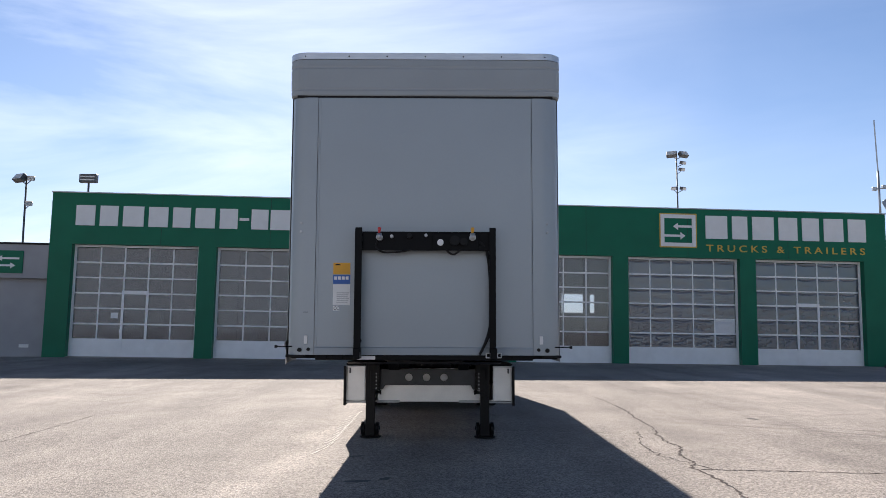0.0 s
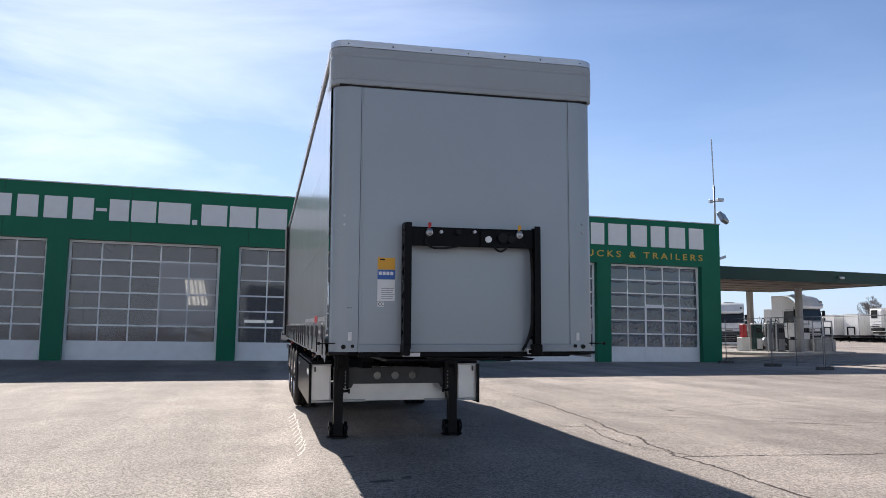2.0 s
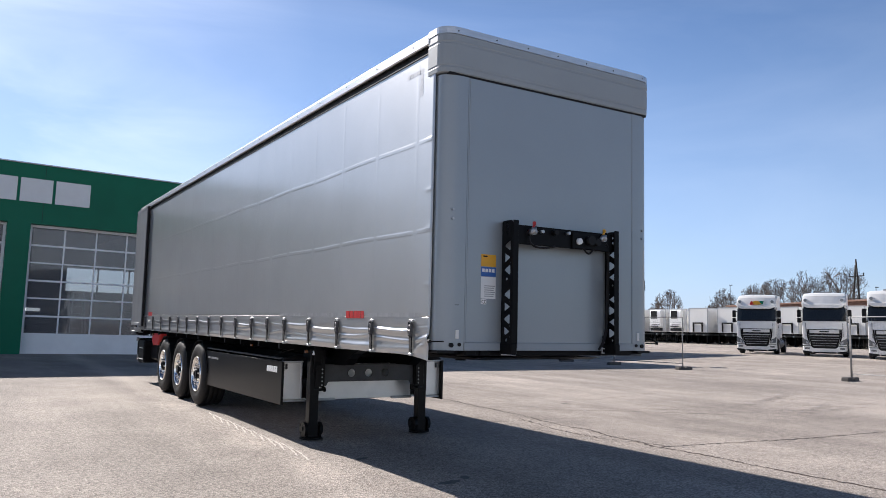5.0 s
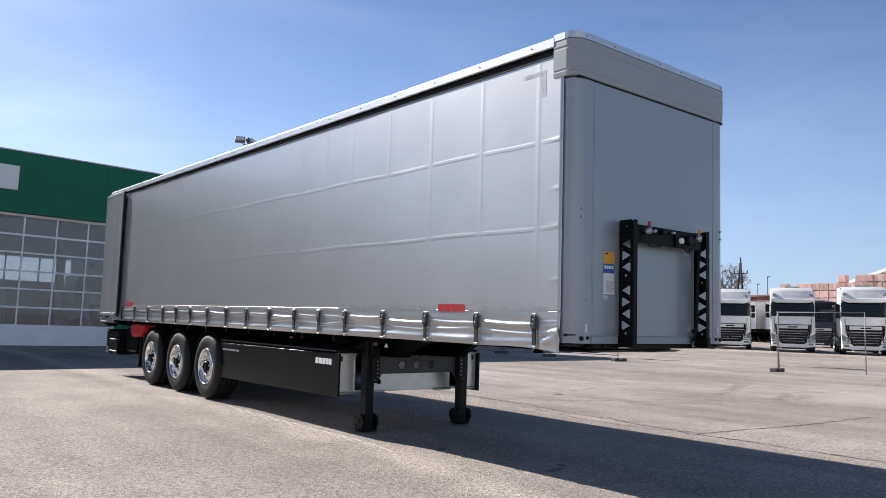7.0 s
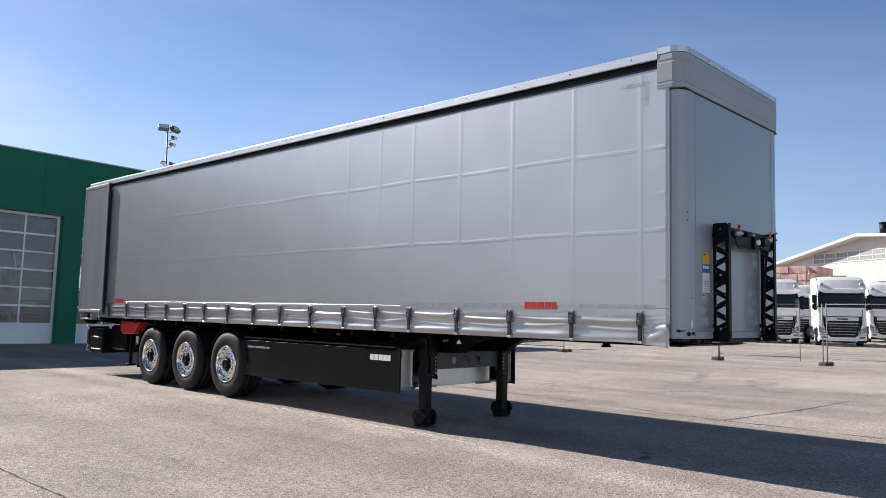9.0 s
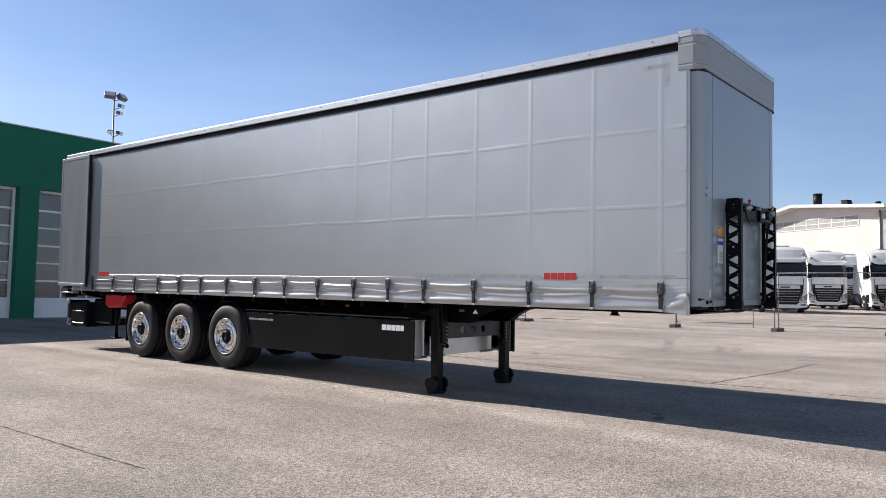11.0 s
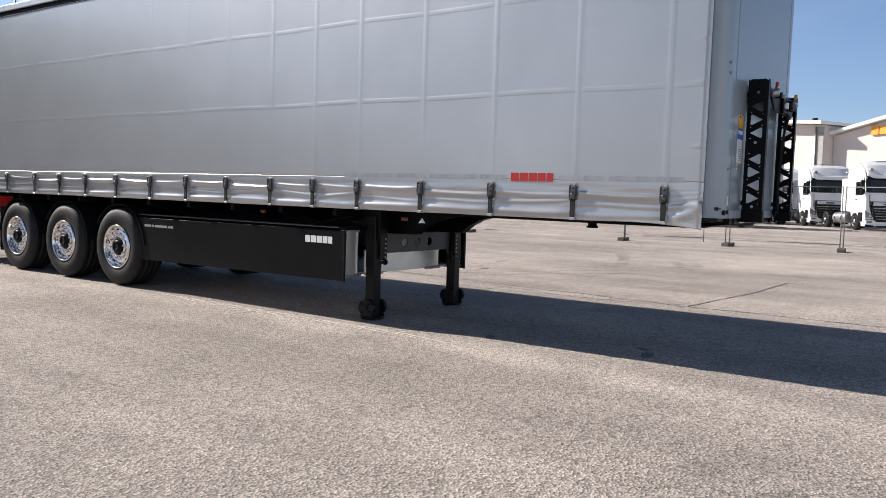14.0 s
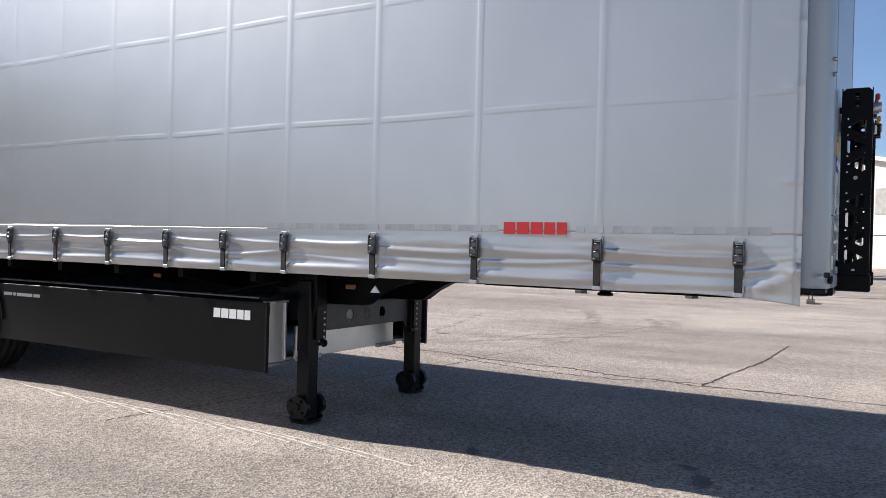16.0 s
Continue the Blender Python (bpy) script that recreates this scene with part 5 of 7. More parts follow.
for line, r in (([(-0.42, -0.18, 2.3), (-0.43, -0.2, 2.24), (-0.36, -0.2, 2.195), (-0.22, -0.19, 2.2), (-0.12, -0.17, 2.22)], 0.009),
                ([(0.2, -0.2, 2.22), (0.24, -0.2, 2.185), (0.28, -0.2, 2.18), (0.33, -0.19, 2.22)], 0.009),
                ([(0.48, -0.18, 2.3), (0.56, -0.15, 2.24), (0.6, -0.1, 2.0), (0.605, -0.08, 1.6), (0.59, -0.09, 1.48), (0.53, -0.1, 1.31)], 0.012),
                ([(0.5, -0.16, 2.25), (0.58, -0.12, 2.2), (0.61, -0.1, 1.9), (0.61, -0.08, 1.52), (0.57, -0.1, 1.4), (0.51, -0.08, 1.28)], 0.012)):
    bm = bmesh.new()
    hose(bm, line, r)
    part("cable", bm, M_RUBBER, trailer, "black cable or air line")
# sticker column beside the rack
lab = boxpart("label", M_YELLOW, trailer, -0.835, -0.678, -0.003, 0.0, 2.005, 2.112, 0.0, "yellow and blue information sticker")
lab.location.y = -0.03
boxpart("blue_field", M_BLUE, lab, -0.835, -0.678, -0.0035, 0.0, 1.918, 2.0)
boxpart("white_field", M_SIGNWHITE, lab, -0.835, -0.678, -0.0035, 0.0, 1.722, 1.914)
for k in range(4):
    boxpart("writing", M_SIGNWHITE, lab, -0.825 + k * 0.035, -0.798 + k * 0.035, -0.0045, -0.003, 1.955 - 0.0, 1.985)
for k in range(6):
    boxpart("writing", M_REFLECT, lab, -0.8, -0.7 + (k % 3) * 0.007, -0.0045, -0.003, 1.74 + k * 0.018, 1.748 + k * 0.018)
boxpart("writing", M_PLASTIC, lab, -0.815, -0.77, -0.0045, -0.003, 2.088, 2.1)
boxpart("mark_field", M_SIGNWHITE, lab, -0.832, -0.775, -0.0035, 0.0, 1.672, 1.716)
for x in (-0.818, -0.792):
    bm = bmesh.new()
    hose(bm, [(x + 0.014, -0.004, 1.708), (x, -0.004, 1.705), (x - 0.006, -0.004, 1.695), (x, -0.004, 1.683), (x + 0.014, -0.004, 1.68)], 0.0025, 5)
    part("mark", bm, M_PLASTIC, lab, "letter of a conformity mark")
boxpart("seam_mark", M_PLASTIC, trailer, -1.1, -1.06, -0.035, -0.02, 1.655, 1.66)

# ---- the workshop building ----
# local frame: x along the facade, y back into the hall, z up
HALL = pose(-10.28, 32.36, 0.36, 0, 0.72, 3.47)
building = thing("workshop_building", HALL, "green truck workshop with six glazed sectional doors", "building")
S0, S1, TOP, DOORTOP, DEEP = -6.2, 30.35, 6.88, 4.72, 16.0
DOORS = [(-5.27, -0.04, True, False), (0.70, 6.42, False, False), (7.16, 12.86, False, False), (13.57, 17.83, False, False), (18.52, 23.56, False, True), (24.28, 29.28, True, True)]
REC = 0.32
edges = [S0] + [v for d in DOORS for v in d[:2]] + [S1]
front = boxpart("wall", M_GREEN, building, S0, S1, 0.0, REC + 0.1, DOORTOP, TOP, 0.0, "green painted facade band")
for a, b in zip(edges[::2], edges[1::2]):
    boxpart("pier", M_GREEN, building, a, b, 0.0, REC + 0.1, -0.6, DOORTOP, 0.0, "green painted pier between the doors")
# faint joints between the facade panels
for k in range(1, 8):
    x = S0 + (S1 - S0) * k / 8
    boxpart("panel_joint", M_DARKGREEN, front, x - 0.008, x + 0.008, -0.003, 0.004, DOORTOP + 0.02, TOP - 0.02)
for x in (S0, S1 - 0.3):
    boxpart("side_wall", M_GREEN, building, x, x + 0.3, REC + 0.1, DEEP, -0.6, TOP, 0.0, "green painted side wall")
# unseen roof opening, placed so that sun falls on the second door's panes
bm = bmesh.new()
for x0, x1, y0, y1 in ((S0 + 0.3, 4.35, REC + 0.1, DEEP), (5.35, S1 - 0.3, REC + 0.1, DEEP), (4.35, 5.35, REC + 0.1, 4.9), (4.35, 5.35, 6.9, DEEP)):
    box(bm, x0, x1, y0, y1, 6.2, 6.45)
part("roof", bm, M_ROOF, building, "flat roof with an unseen opening placed to let sun onto a door")
# unseen bars added across the opening to break the sun patch into streaks
for x, w in ((4.42, 0.07), (4.6, 0.05), (4.8, 0.03), (4.95, 0.045), (5.12, 0.03), (5.27, 0.09)):
    boxpart("sun_streak_bar", M_STEEL, building, x - w / 2, x + w / 2, 4.9, 6.9, 6.25, 6.3)
boxpart("parapet_cap", M_STEEL, building, S0 - 0.04, S1 + 0.04, -0.05, REC + 0.16, TOP, TOP + 0.05, 0.008, "pale metal parapet capping")
boxpart("hall_floor", M_INFLOOR, building, S0 + 0.3, S1 - 0.3, 0.05, DEEP, -0.4, 0.02)
# back wall with window openings
OPEN = [(8.0, 9.8, 1.7, 2.0), (10.9, 17.6, 2.9, 4.3), (19.0, 21.2, 2.6, 3.9)]
bm = bmesh.new()
xs = [S0 + 0.3] + [v for d in OPEN for v in d[:2]] + [S1 - 0.3]
for a, b in zip(xs[::2], xs[1::2]):
    box(bm, a, b, DEEP - 0.3, DEEP, -0.4, 6.2)
for a, b, z0, z1 in OPEN:
    box(bm, a, b, DEEP - 0.3, DEEP, -0.4, z0)
    box(bm, a, b, DEEP - 0.3, DEEP, z1, 6.2)
part("back_wall", bm, M_INSIDE, building, "pale inner back wall with window openings")
for a, b, z0, z1 in OPEN:
    bm = bmesh.new()
    n = max(1, round((b - a) / 1.6))
    for k in range(n + 1):
        x = a + (b - a) * k / n
        box(bm, x - 0.04, x + 0.04, DEEP - 0.2, DEEP - 0.12, z0, z1)
    box(bm, a, b, DEEP - 0.2, DEEP - 0.12, z0, z0 + 0.06)
    box(bm, a, b, DEEP - 0.2, DEEP - 0.12, z1 - 0.06, z1)
    part("back_window_frame", bm, M_DOORFRAME, building)
bm = bmesh.new()
for x in (0.33, 6.8, 12.5, 18.2, 23.9):
    box(bm, x - 0.15, x + 0.15, 6.0, 6.3, 0.0, 6.2)
    box(bm, x - 0.12, x + 0.12, REC + 0.2, DEEP - 0.3, 5.7, 6.15)
part("roof_frame", bm, M_INSIDE, building, "steel roof frames inside the hall")

for di, (a, b, wicket, wavy) in enumerate(DOORS):
    w = b - a
    cols = 5 if w > 4.6 else 4
    y0, y1 = REC, REC + 0.06
    st = 0.055
    gx0, gx1, gz0, gz1 = a + 0.1, b - 0.1, 0.74, DOORTOP - 0.1
    sect = boxpart("sectional_door", M_DOORFRAME, building, gx0, gx1, y0 + 0.002, y1 - 0.002, 0.02, gz0 - st / 2, 0.004, "white glazed sectional door with wicket door" if wicket else "white glazed sectional door")
    for x in (a, b - 0.1):
        boxpart("jamb", M_DOORFRAME, sect, x, x + 0.1, y0 - 0.02, y1, 0.02, DOORTOP - 0.005, 0.004)
    boxpart("head", M_DOORFRAME, sect, a + 0.1, b - 0.1, y0 - 0.02, y1, DOORTOP - 0.1, DOORTOP - 0.005, 0.004)
    for r in range(6):
        z = gz0 + (gz1 - gz0) * r / 6
        boxpart("rail", M_DOORFRAME, sect, gx0, gx1, y0, y1, z - st / 2 - (0.012 if r % 2 else 0), z + st / 2, 0.003)
    for c in range(1, cols):
        x = gx0 + (gx1 - gx0) * c / cols
        boxpart("mullion", M_DOORFRAME, sect, x - st / 2, x + st / 2, y0 - 0.004, y1 - 0.004, gz0, gz1, 0.003)
    if wicket:
        c = 2
        x0 = gx0 + (gx1 - gx0) * c / cols
        x1 = x0 + (gx1 - gx0) / cols
        bm = bmesh.new()
        for x in (x0, x1):
            box(bm, x - 0.055, x + 0.055, y0 - 0.018, y0, 0.1, 2.8, 0.004)
        box(bm, x0 + 0.055, x1 - 0.055, y0 - 0.018, y0, 2.69, 2.8, 0.004)
        box(bm, x0 - 0.07, x0 - 0.05, y0 - 0.05, y0 - 0.018, 1.0, 1.16, 0.004)
        part("wicket_frame", bm, M_DOORFRAME, sect, "wicket door frame")
    for c in range(cols):
        for r in range(6):
            x0, x1 = gx0 + (gx1 - gx0) * c / cols + st / 2, gx0 + (gx1 - gx0) * (c + 1) / cols - st / 2
            z0, z1 = gz0 + (gz1 - gz0) * r / 6 + st / 2, gz0 + (gz1 - gz0) * (r + 1) / 6 - st / 2
            if wavy:
                # thin plastic panes dished inwards by the sun, each a little differently
                rs = random.Random(di * 100 + c * 7 + r)
                slack = 1.0 - r / 5.5
                sag, off, ph = rs.uniform(0.05, 0.16), rs.uniform(-0.25, 0.25), rs.uniform(0, 50)
                us, vs = [k / 44 for k in range(45)], [k / 32 for k in range(33)]

                def put(u, v):
                    rim = min(1, 9 * u, 9 - 9 * u, 7 * v, 7 - 7 * v)
                    # a crease that sags from the top corners, and wrinkles where the sheet hangs slack
                    q = v - (0.93 - sag * (1 - (2 * u - 1 + off * (1 - abs(2 * u - 1))) ** 2))
                    crease = 0.017 * math.exp(-(q / 0.03) ** 2)
                    g = noise.noise((u * 4.2 + ph, v * 3.2, di + c))
                    h = noise.noise((u * 7.0, v * 5.0 + ph, di - c))
                    fold = 0.022 * slack ** 1.3 * (math.exp(-(g / 0.055) ** 2) * (0.5 + h) + 0.25 * h)
                    return (x0 + (x1 - x0) * u, y0 + 0.018 + rim * (crease + fold) + 0.004 * noise.noise((u * 2 + ph, v * 2, 3)), z0 + (z1 - z0) * v)
                pane = sheet("pane", us, vs, put, M_PANE_MILKY if (di, c, r) == (4, 4, 1) else M_PANE_WAVY, sect)
            else:
                # panes where the sun glow is wanted get the translucent sheet
                sunlit = di == 1 and c > 2 and 0 < r < 5
                pane = boxpart("pane", M_PANE_GLOW if sunlit else (M_PANE_DULL, M_PANE, M_PANE, M_PANE_CLEAR)[di], sect, x0, x1, y0 + 0.02, y0 + 0.028, z0, z1)
            pane.visible_shadow = not wavy and sunlit
boxpart("notice", M_SIGNWHITE, building, -3.62, -3.32, REC - 0.004, REC - 0.001, 1.62, 1.86, 0.0, "white paper notice on the door pane")

ladder = thing("step_ladder", HALL @ pose(9.66, 4.3, 0.03), "pale aluminium step ladder standing in the workshop", "ladder")
for s, yy in ((-1, -0.5), (1, -0.5), (-1, 0.5), (1, 0.5)):
    bm = bmesh.new()
    rod(bm, (s * 0.35, yy, 0), (s * 0.2, 0.04 * (1 if yy > 0 else -1), 2.5), 0.035, 6)
    part("leg", bm, M_DOORFRAME, ladder)
for k in range(7):
    z = 0.3 + k * 0.31
    w = 0.35 - 0.15 * z / 2.5
    boxpart("step", M_DOORFRAME, ladder, -w, w, -0.5 + 0.46 * z / 2.5 - 0.06, -0.5 + 0.46 * z / 2.5 + 0.04, z - 0.015, z + 0.015)

# sign on the facade: plain blocks for the firm's name, a framed emblem, and the readable line below
def sign_row(x, z, h, total, widths, label):
    emblem(front, M_SIGNWHITE, (x, -0.004, z), (1, 0, 0), (0, 0, 1), (0, -0.035, 0), total, h, widths, "sign_block", label)


sign_row(-5.18, 5.50, 0.86, 6.72, (1.05, 1, 1.15, 1.08, 0.98, 1.1, 1.0), "white block of the firm's sign")
emblem(front, M_SIGNWHITE, (1.62, -0.004, 5.86), (1, 0, 0), (0, 0, 1), (0, -0.035, 0), 0.4, 0.12, (1,), "sign_block", "white dash of the firm's sign")
sign_row(2.12, 5.50, 0.86, 3.05, (0.85, 1.1, 1.45), "white block of the firm's sign")
emblem(front, M_SIGNWHITE, (5.25, -0.004, 5.5), (1, 0, 0), (0, 0, 1), (0, -0.035, 0), 0.2, 0.2, (1,), "sign_block", "white dot of the firm's sign")
sign_row(5.6, 5.50, 0.86, 3.45, (1.08, 1.12, 1.25), "white block of the firm's sign")
sign_row(22.02, 5.58, 1.03, 7.38, (1.2, 0.85, 1.2, 1.05, 0.95, 1.1, 1.0), "white block of the firm's sign")
bm = bmesh.new()
for x0, x1, z0, z1 in ((19.93, 19.98, 5.15, 6.68), (21.57, 21.62, 5.15, 6.68), (19.98, 21.57, 5.15, 5.2), (19.98, 21.57, 6.63, 6.68)):
    box(bm, x0, x1, -0.035, -0.004, z0, z1, 0.008)
part("emblem_frame", bm, M_GOLD, front, "gold outlined square emblem frame")
bm = bmesh.new()
for x0, x1, z0, z1 in ((19.98, 20.15, 5.2, 6.63), (21.4, 21.57, 5.2, 6.63), (20.15, 21.4, 5.2, 5.37), (20.15, 21.4, 6.46, 6.63)):
    box(bm, x0, x1, -0.04, -0.004, z0, z1, 0.006)
part("emblem_frame", bm, M_SIGNWHITE, front, "white inner emblem frame")
for z, tip, tail in ((6.1, 20.55, 21.4), (5.68, 21.1, 20.15)):
    bm = bmesh.new()
    d = 1 if tail > tip else -1
    pts = [(tip, z), (tip + d * 0.22, z + 0.16), (tip + d * 0.22, z + 0.05), (tail, z + 0.05), (tail, z - 0.05), (tip + d * 0.22, z - 0.05), (tip + d * 0.22, z - 0.16)]
    prism(bm, pts, "y", -0.035, -0.004)
    part("emblem_arrow", bm, M_SIGNWHITE, front, "white arrow of the emblem")
words = bpy.data.curves.new("sign_lettering", "FONT")
words.body, words.size, words.extrude, words.offset, words.space_character = "TRUCKS & TRAILERS", 0.42, 0.012, 0.004, 1.5
words.materials.append(M_GOLD)
sign = new("sign_lettering", words)
sign.parent, sign.matrix_basis = front, pose(22.03, -0.016, 5.02, 90, 0, 0)
tagged(sign, "gold lettering TRUCKS & TRAILERS")
bpy.context.view_layer.update()
sign.scale.x = 7.3 / max(sign.dimensions.x, 0.1)

# lower grey annex with its overhanging band
annex = thing("annex_building", pose(-16.45, 32.05, 0.36, 0, 0.72, 3.47), "low grey rendered annex with overhanging roof band", "building")
boxpart("wall", M_GREYWALL, annex, -16.0, -0.05, 0.35, 9.0, -0.6, 3.35)
boxpart("roof_band", M_GREYWALL, annex, -16.0, -0.05, 0.0, 9.0, 3.3, 4.72, 0.01)
boxpart("roof_edge", M_PLASTIC, annex, -16.0, -0.03, -0.04, 9.0, 4.72, 4.8, 0.006)
sgn = boxpart("sign_panel", M_GREEN, annex, -3.2, -1.05, -0.05, -0.004, 3.5, 4.45, 0.015, "green sign panel with emblem")
bm = bmesh.new()
for z, tip, tail in ((4.12, -2.1, -1.2), (3.82, -1.35, -2.3)):
    d = 1 if tail > tip else -1
    prism(bm, [(tip, z), (tip + d * 0.2, z + 0.12), (tip + d * 0.2, z + 0.04), (tail, z + 0.04), (tail, z - 0.04), (tip + d * 0.2, z - 0.04), (tip + d * 0.2, z - 0.12)], "y", -0.058, -0.05)
part("emblem_arrow", bm, M_SIGNWHITE, sgn, "white arrow of the emblem")
boxpart("wall_plate", M_OFFWHITE, annex, -1.15, -0.75, 0.335, 0.348, 0.42, 0.56, 0.005, "pale wall plate")

# ---- roof floodlights, masts ----
def flood_pole(m, h, heads, label):
    t = thing("floodlight_pole", m, label, "floodlight")
    bm = bmesh.new()
    rod(bm, (0, 0, 0), (0, 0, h), 0.07, 10, 0.05)
    part("pole", bm, M_FLOOD, t)
    for z, dx, big in heads:
        bm = bmesh.new()
        s = 0.36 if big else 0.19
        box(bm, -s, s, -0.16, 0.16, -s * 0.6, s * 0.6, 0.03)
        ob = part("lamp_head", bm, M_FLOOD, t, "metal floodlight head")
        ob.matrix_basis = pose(dx, -0.2, z, -35 if big else 20, 0, 25 * (1 if dx > 0 else -1))
        bm = bmesh.new()
        box(bm, -s * 0.85, s * 0.85, -0.175, -0.16, -s * 0.5, s * 0.5, 0.004)
        part("lens", bm, M_LAMP, ob, "frosted lamp glass")
        bm = bmesh.new()
        rod(bm, (0, 0, z - 0.3), (dx, -0.15, z - 0.1), 0.025, 6)
        part("bracket", bm, M_FLOOD, t)
    return t


flood_pole(pose(17.2, 54.8, 0.3), 14.1, ((14.1, -0.4, True), (14.1, 0.45, True), (13.5, 0.4, False), (11.6, -0.3, False), (11.6, 0.35, False), (13.0, 0.3, False)), "tall pole with clustered floodlights and cameras")
flood_pole(pose(-22.8, 41.6, 0.4), 9.5, ((9.4, -0.25, True), (9.4, 0.35, False), (8.0, 0.3, False)), "tall pole with a floodlight and camera")
mast = thing("roof_floodlight", pose(-17.0, 36.5, 6.4), "flat floodlight on a short roof post", "floodlight")
bm = bmesh.new()
rod(bm, (0, 0, 0), (0, 0, 2.4), 0.05, 8)
part("pole", bm, M_FLOOD, mast)
lampbox = boxpart("lamp_head", M_FLOOD, mast, -0.42, 0.42, -0.15, 0.1, 2.2, 2.62, 0.03, "rectangular floodlight head")
boxpart("lens", M_LAMP, lampbox, -0.34, 0.34, -0.165, -0.151, 2.3, 2.36)
boxpart("lens", M_LAMP, lampbox, -0.34, 0.34, -0.165, -0.151, 2.45, 2.51)
mast = thing("antenna_mast", pose(20.05, 34.45, 6.3), "thin antenna mast with camera and floodlight", "antenna")
bm = bmesh.new()
rod(bm, (0, 0, 0), (0, 0, 2.6), 0.05, 8)
rod(bm, (0, 0, 2.6), (-0.05, 0, 5.0), 0.03, 6)
part("mast", bm, M_STEEL, mast)
bm = bmesh.new()
rod(bm, (-0.3, 0, 1.75), (0.45, 0, 1.85), 0.03, 8)
box(bm, 0.15, 0.5, -0.1, 0.1, 1.8, 1.95, 0.02)
box(bm, -0.3, -0.1, -0.08, 0.08, 1.7, 1.86, 0.02)
part("camera_arm", bm, M_STEEL, mast)
bm = bmesh.new()
box(bm, -0.3, 0.3, -0.12, 0.12, -0.28, 0.28, 0.04)
head = part("lamp_head", bm, M_STEEL, mast, "tilted floodlight head")
head.matrix_basis = pose(0.38, -0.1, 0.95, -30, 12, 30)
bm = bmesh.new()
rod(bm, (S1, 0.3, 5.12), (S1 + 0.22, 0.2, 5.24), 0.03)
prism(bm, [(S1 + 0.08, 5.12), (S1 + 0.46, 5.26), (S1 + 0.44, 5.38), (S1 + 0.06, 5.24)], "y", 0.08, 0.22, 0.02)
part("security_camera", bm, M_STEEL, building, "small grey security camera on the wall corner")

# ---- filling station canopy ----
canopy = thing("filling_station_canopy", pose(18.6, 36.2, 0.2, 0, 0, 10.5), "flat canopy with dark green fascia on pale columns", "canopy")
bm = bmesh.new()
CW, CD = 16.6, 9.2
for x0, x1, y0, y1 in ((0, CW, 0, 0.08), (0, CW, CD - 0.08, CD), (0, 0.08, 0.08, CD - 0.08), (CW - 0.08, CW, 0.08, CD - 0.08)):
    box(bm, x0, x1, y0, y1, 4.16, 4.85, 0.006)
part("fascia", bm, M_DARKGREEN, canopy, "dark green canopy fascia")
boxpart("soffit", M_SOFFIT, canopy, 0.08, CW - 0.08, 0.08, CD - 0.08, 4.2, 4.4)
bm = bmesh.new()
for k in range(5):
    box(bm, 0.1, CW - 0.1, 0.9 + k * 1.8, 1.1 + k * 1.8, 4.165, 4.2)
part("soffit_beam", bm, M_SOFFIT, canopy)
for x, y in ((12.9, 3.6), (13.4, 8.1), (4.0, 4.5)):
    boxpart("column", M_CONCRETE, canopy, x - 0.17, x + 0.17, y - 0.17, y + 0.17, -0.2, 4.1, 0.03, "pale concrete column")
boxpart("fascia_lamp", M_STEEL, canopy, 12.0, 12.4, -0.2, 0.0, 4.4, 4.55, 0.03)
island = thing("pump_island", pose(18.6, 36.2, 0.18, 0, 0, 10.5), "raised concrete pump island", "kerb")
bm = bmesh.new()
box(bm, 9.5, 17.0, 3.0, 9.0, -0.2, 0.12, 0.03)
part("slab", bm, M_CONCRETE, island)


def fuel_pump(m, mat, label):
    t = thing("fuel_pump", m, label, "fuel pump", "pumps on the island")
    body = boxpart("body", mat, t, -0.3, 0.3, -0.22, 0.22, 0, 1.72, 0.04)
    boxpart("display", M_PLASTIC, body, -0.24, 0.24, -0.235, -0.22, 1.2, 1.5, 0.01)
    boxpart("lower_panel", M_STEEL, body, -0.25, 0.25, -0.232, -0.22, 0.12, 0.8, 0.01)
    boxpart("plinth", M_BEAM, t, -0.34, 0.34, -0.26, 0.26, -0.02, 0.06, 0.01)
    boxpart("top", M_STEEL, t, -0.33, 0.33, -0.25, 0.25, 1.72, 1.8, 0.02)
    boxpart("nozzle_holder", M_PLASTIC, t, 0.3, 0.38, -0.15, 0.05, 0.85, 1.2, 0.015)
    for x, y, top in ((0.36, -0.05, 2.15), (-0.36, 0.02, 1.95)):
        bm = bmesh.new()
        hose(bm, [(x, y, 0.9), (x + 0.04, y - 0.03, top - 0.2), (x + 0.1, y - 0.06, top), (x + 0.2, y - 0.1, top - 0.04), (x + 0.24, y - 0.12, top - 0.3), (x + 0.22, y - 0.12, 0.4), (x + 0.1, y - 0.1, 0.25), (x, y - 0.06, 0.5)], 0.022)
        part("hose", bm, M_RUBBER, t, "black fuel hose looped over a pole")
    return t


def on_yard(m0, x, y, z):
    return m0 @ Matrix.Translation((x, y, z))


CAN = pose(18.6, 36.2, 0.18, 0, 0, 10.5)
fuel_pump(on_yard(CAN, 13.4, 7.6, 0.12), M_DARKGREEN, "green fuel pump with black hose")
fuel_pump(on_yard(CAN, 12.85, 5.9, 0.12), M_FENCE, "grey fuel pump with black hoses")
fuel_pump(on_yard(CAN, 12.5, 4.9, 0.12), M_BEAM, "dark grey fuel pump with black hoses")
fuel_pump(on_yard(CAN, 14.7, 4.9, 0.12), M_OFFWHITE, "white fuel pump with black hoses")
bin_ = thing("waste_bin", on_yard(CAN, 12.95, 4.2, 0.12), "small white waste bin beside a pump", "bin")
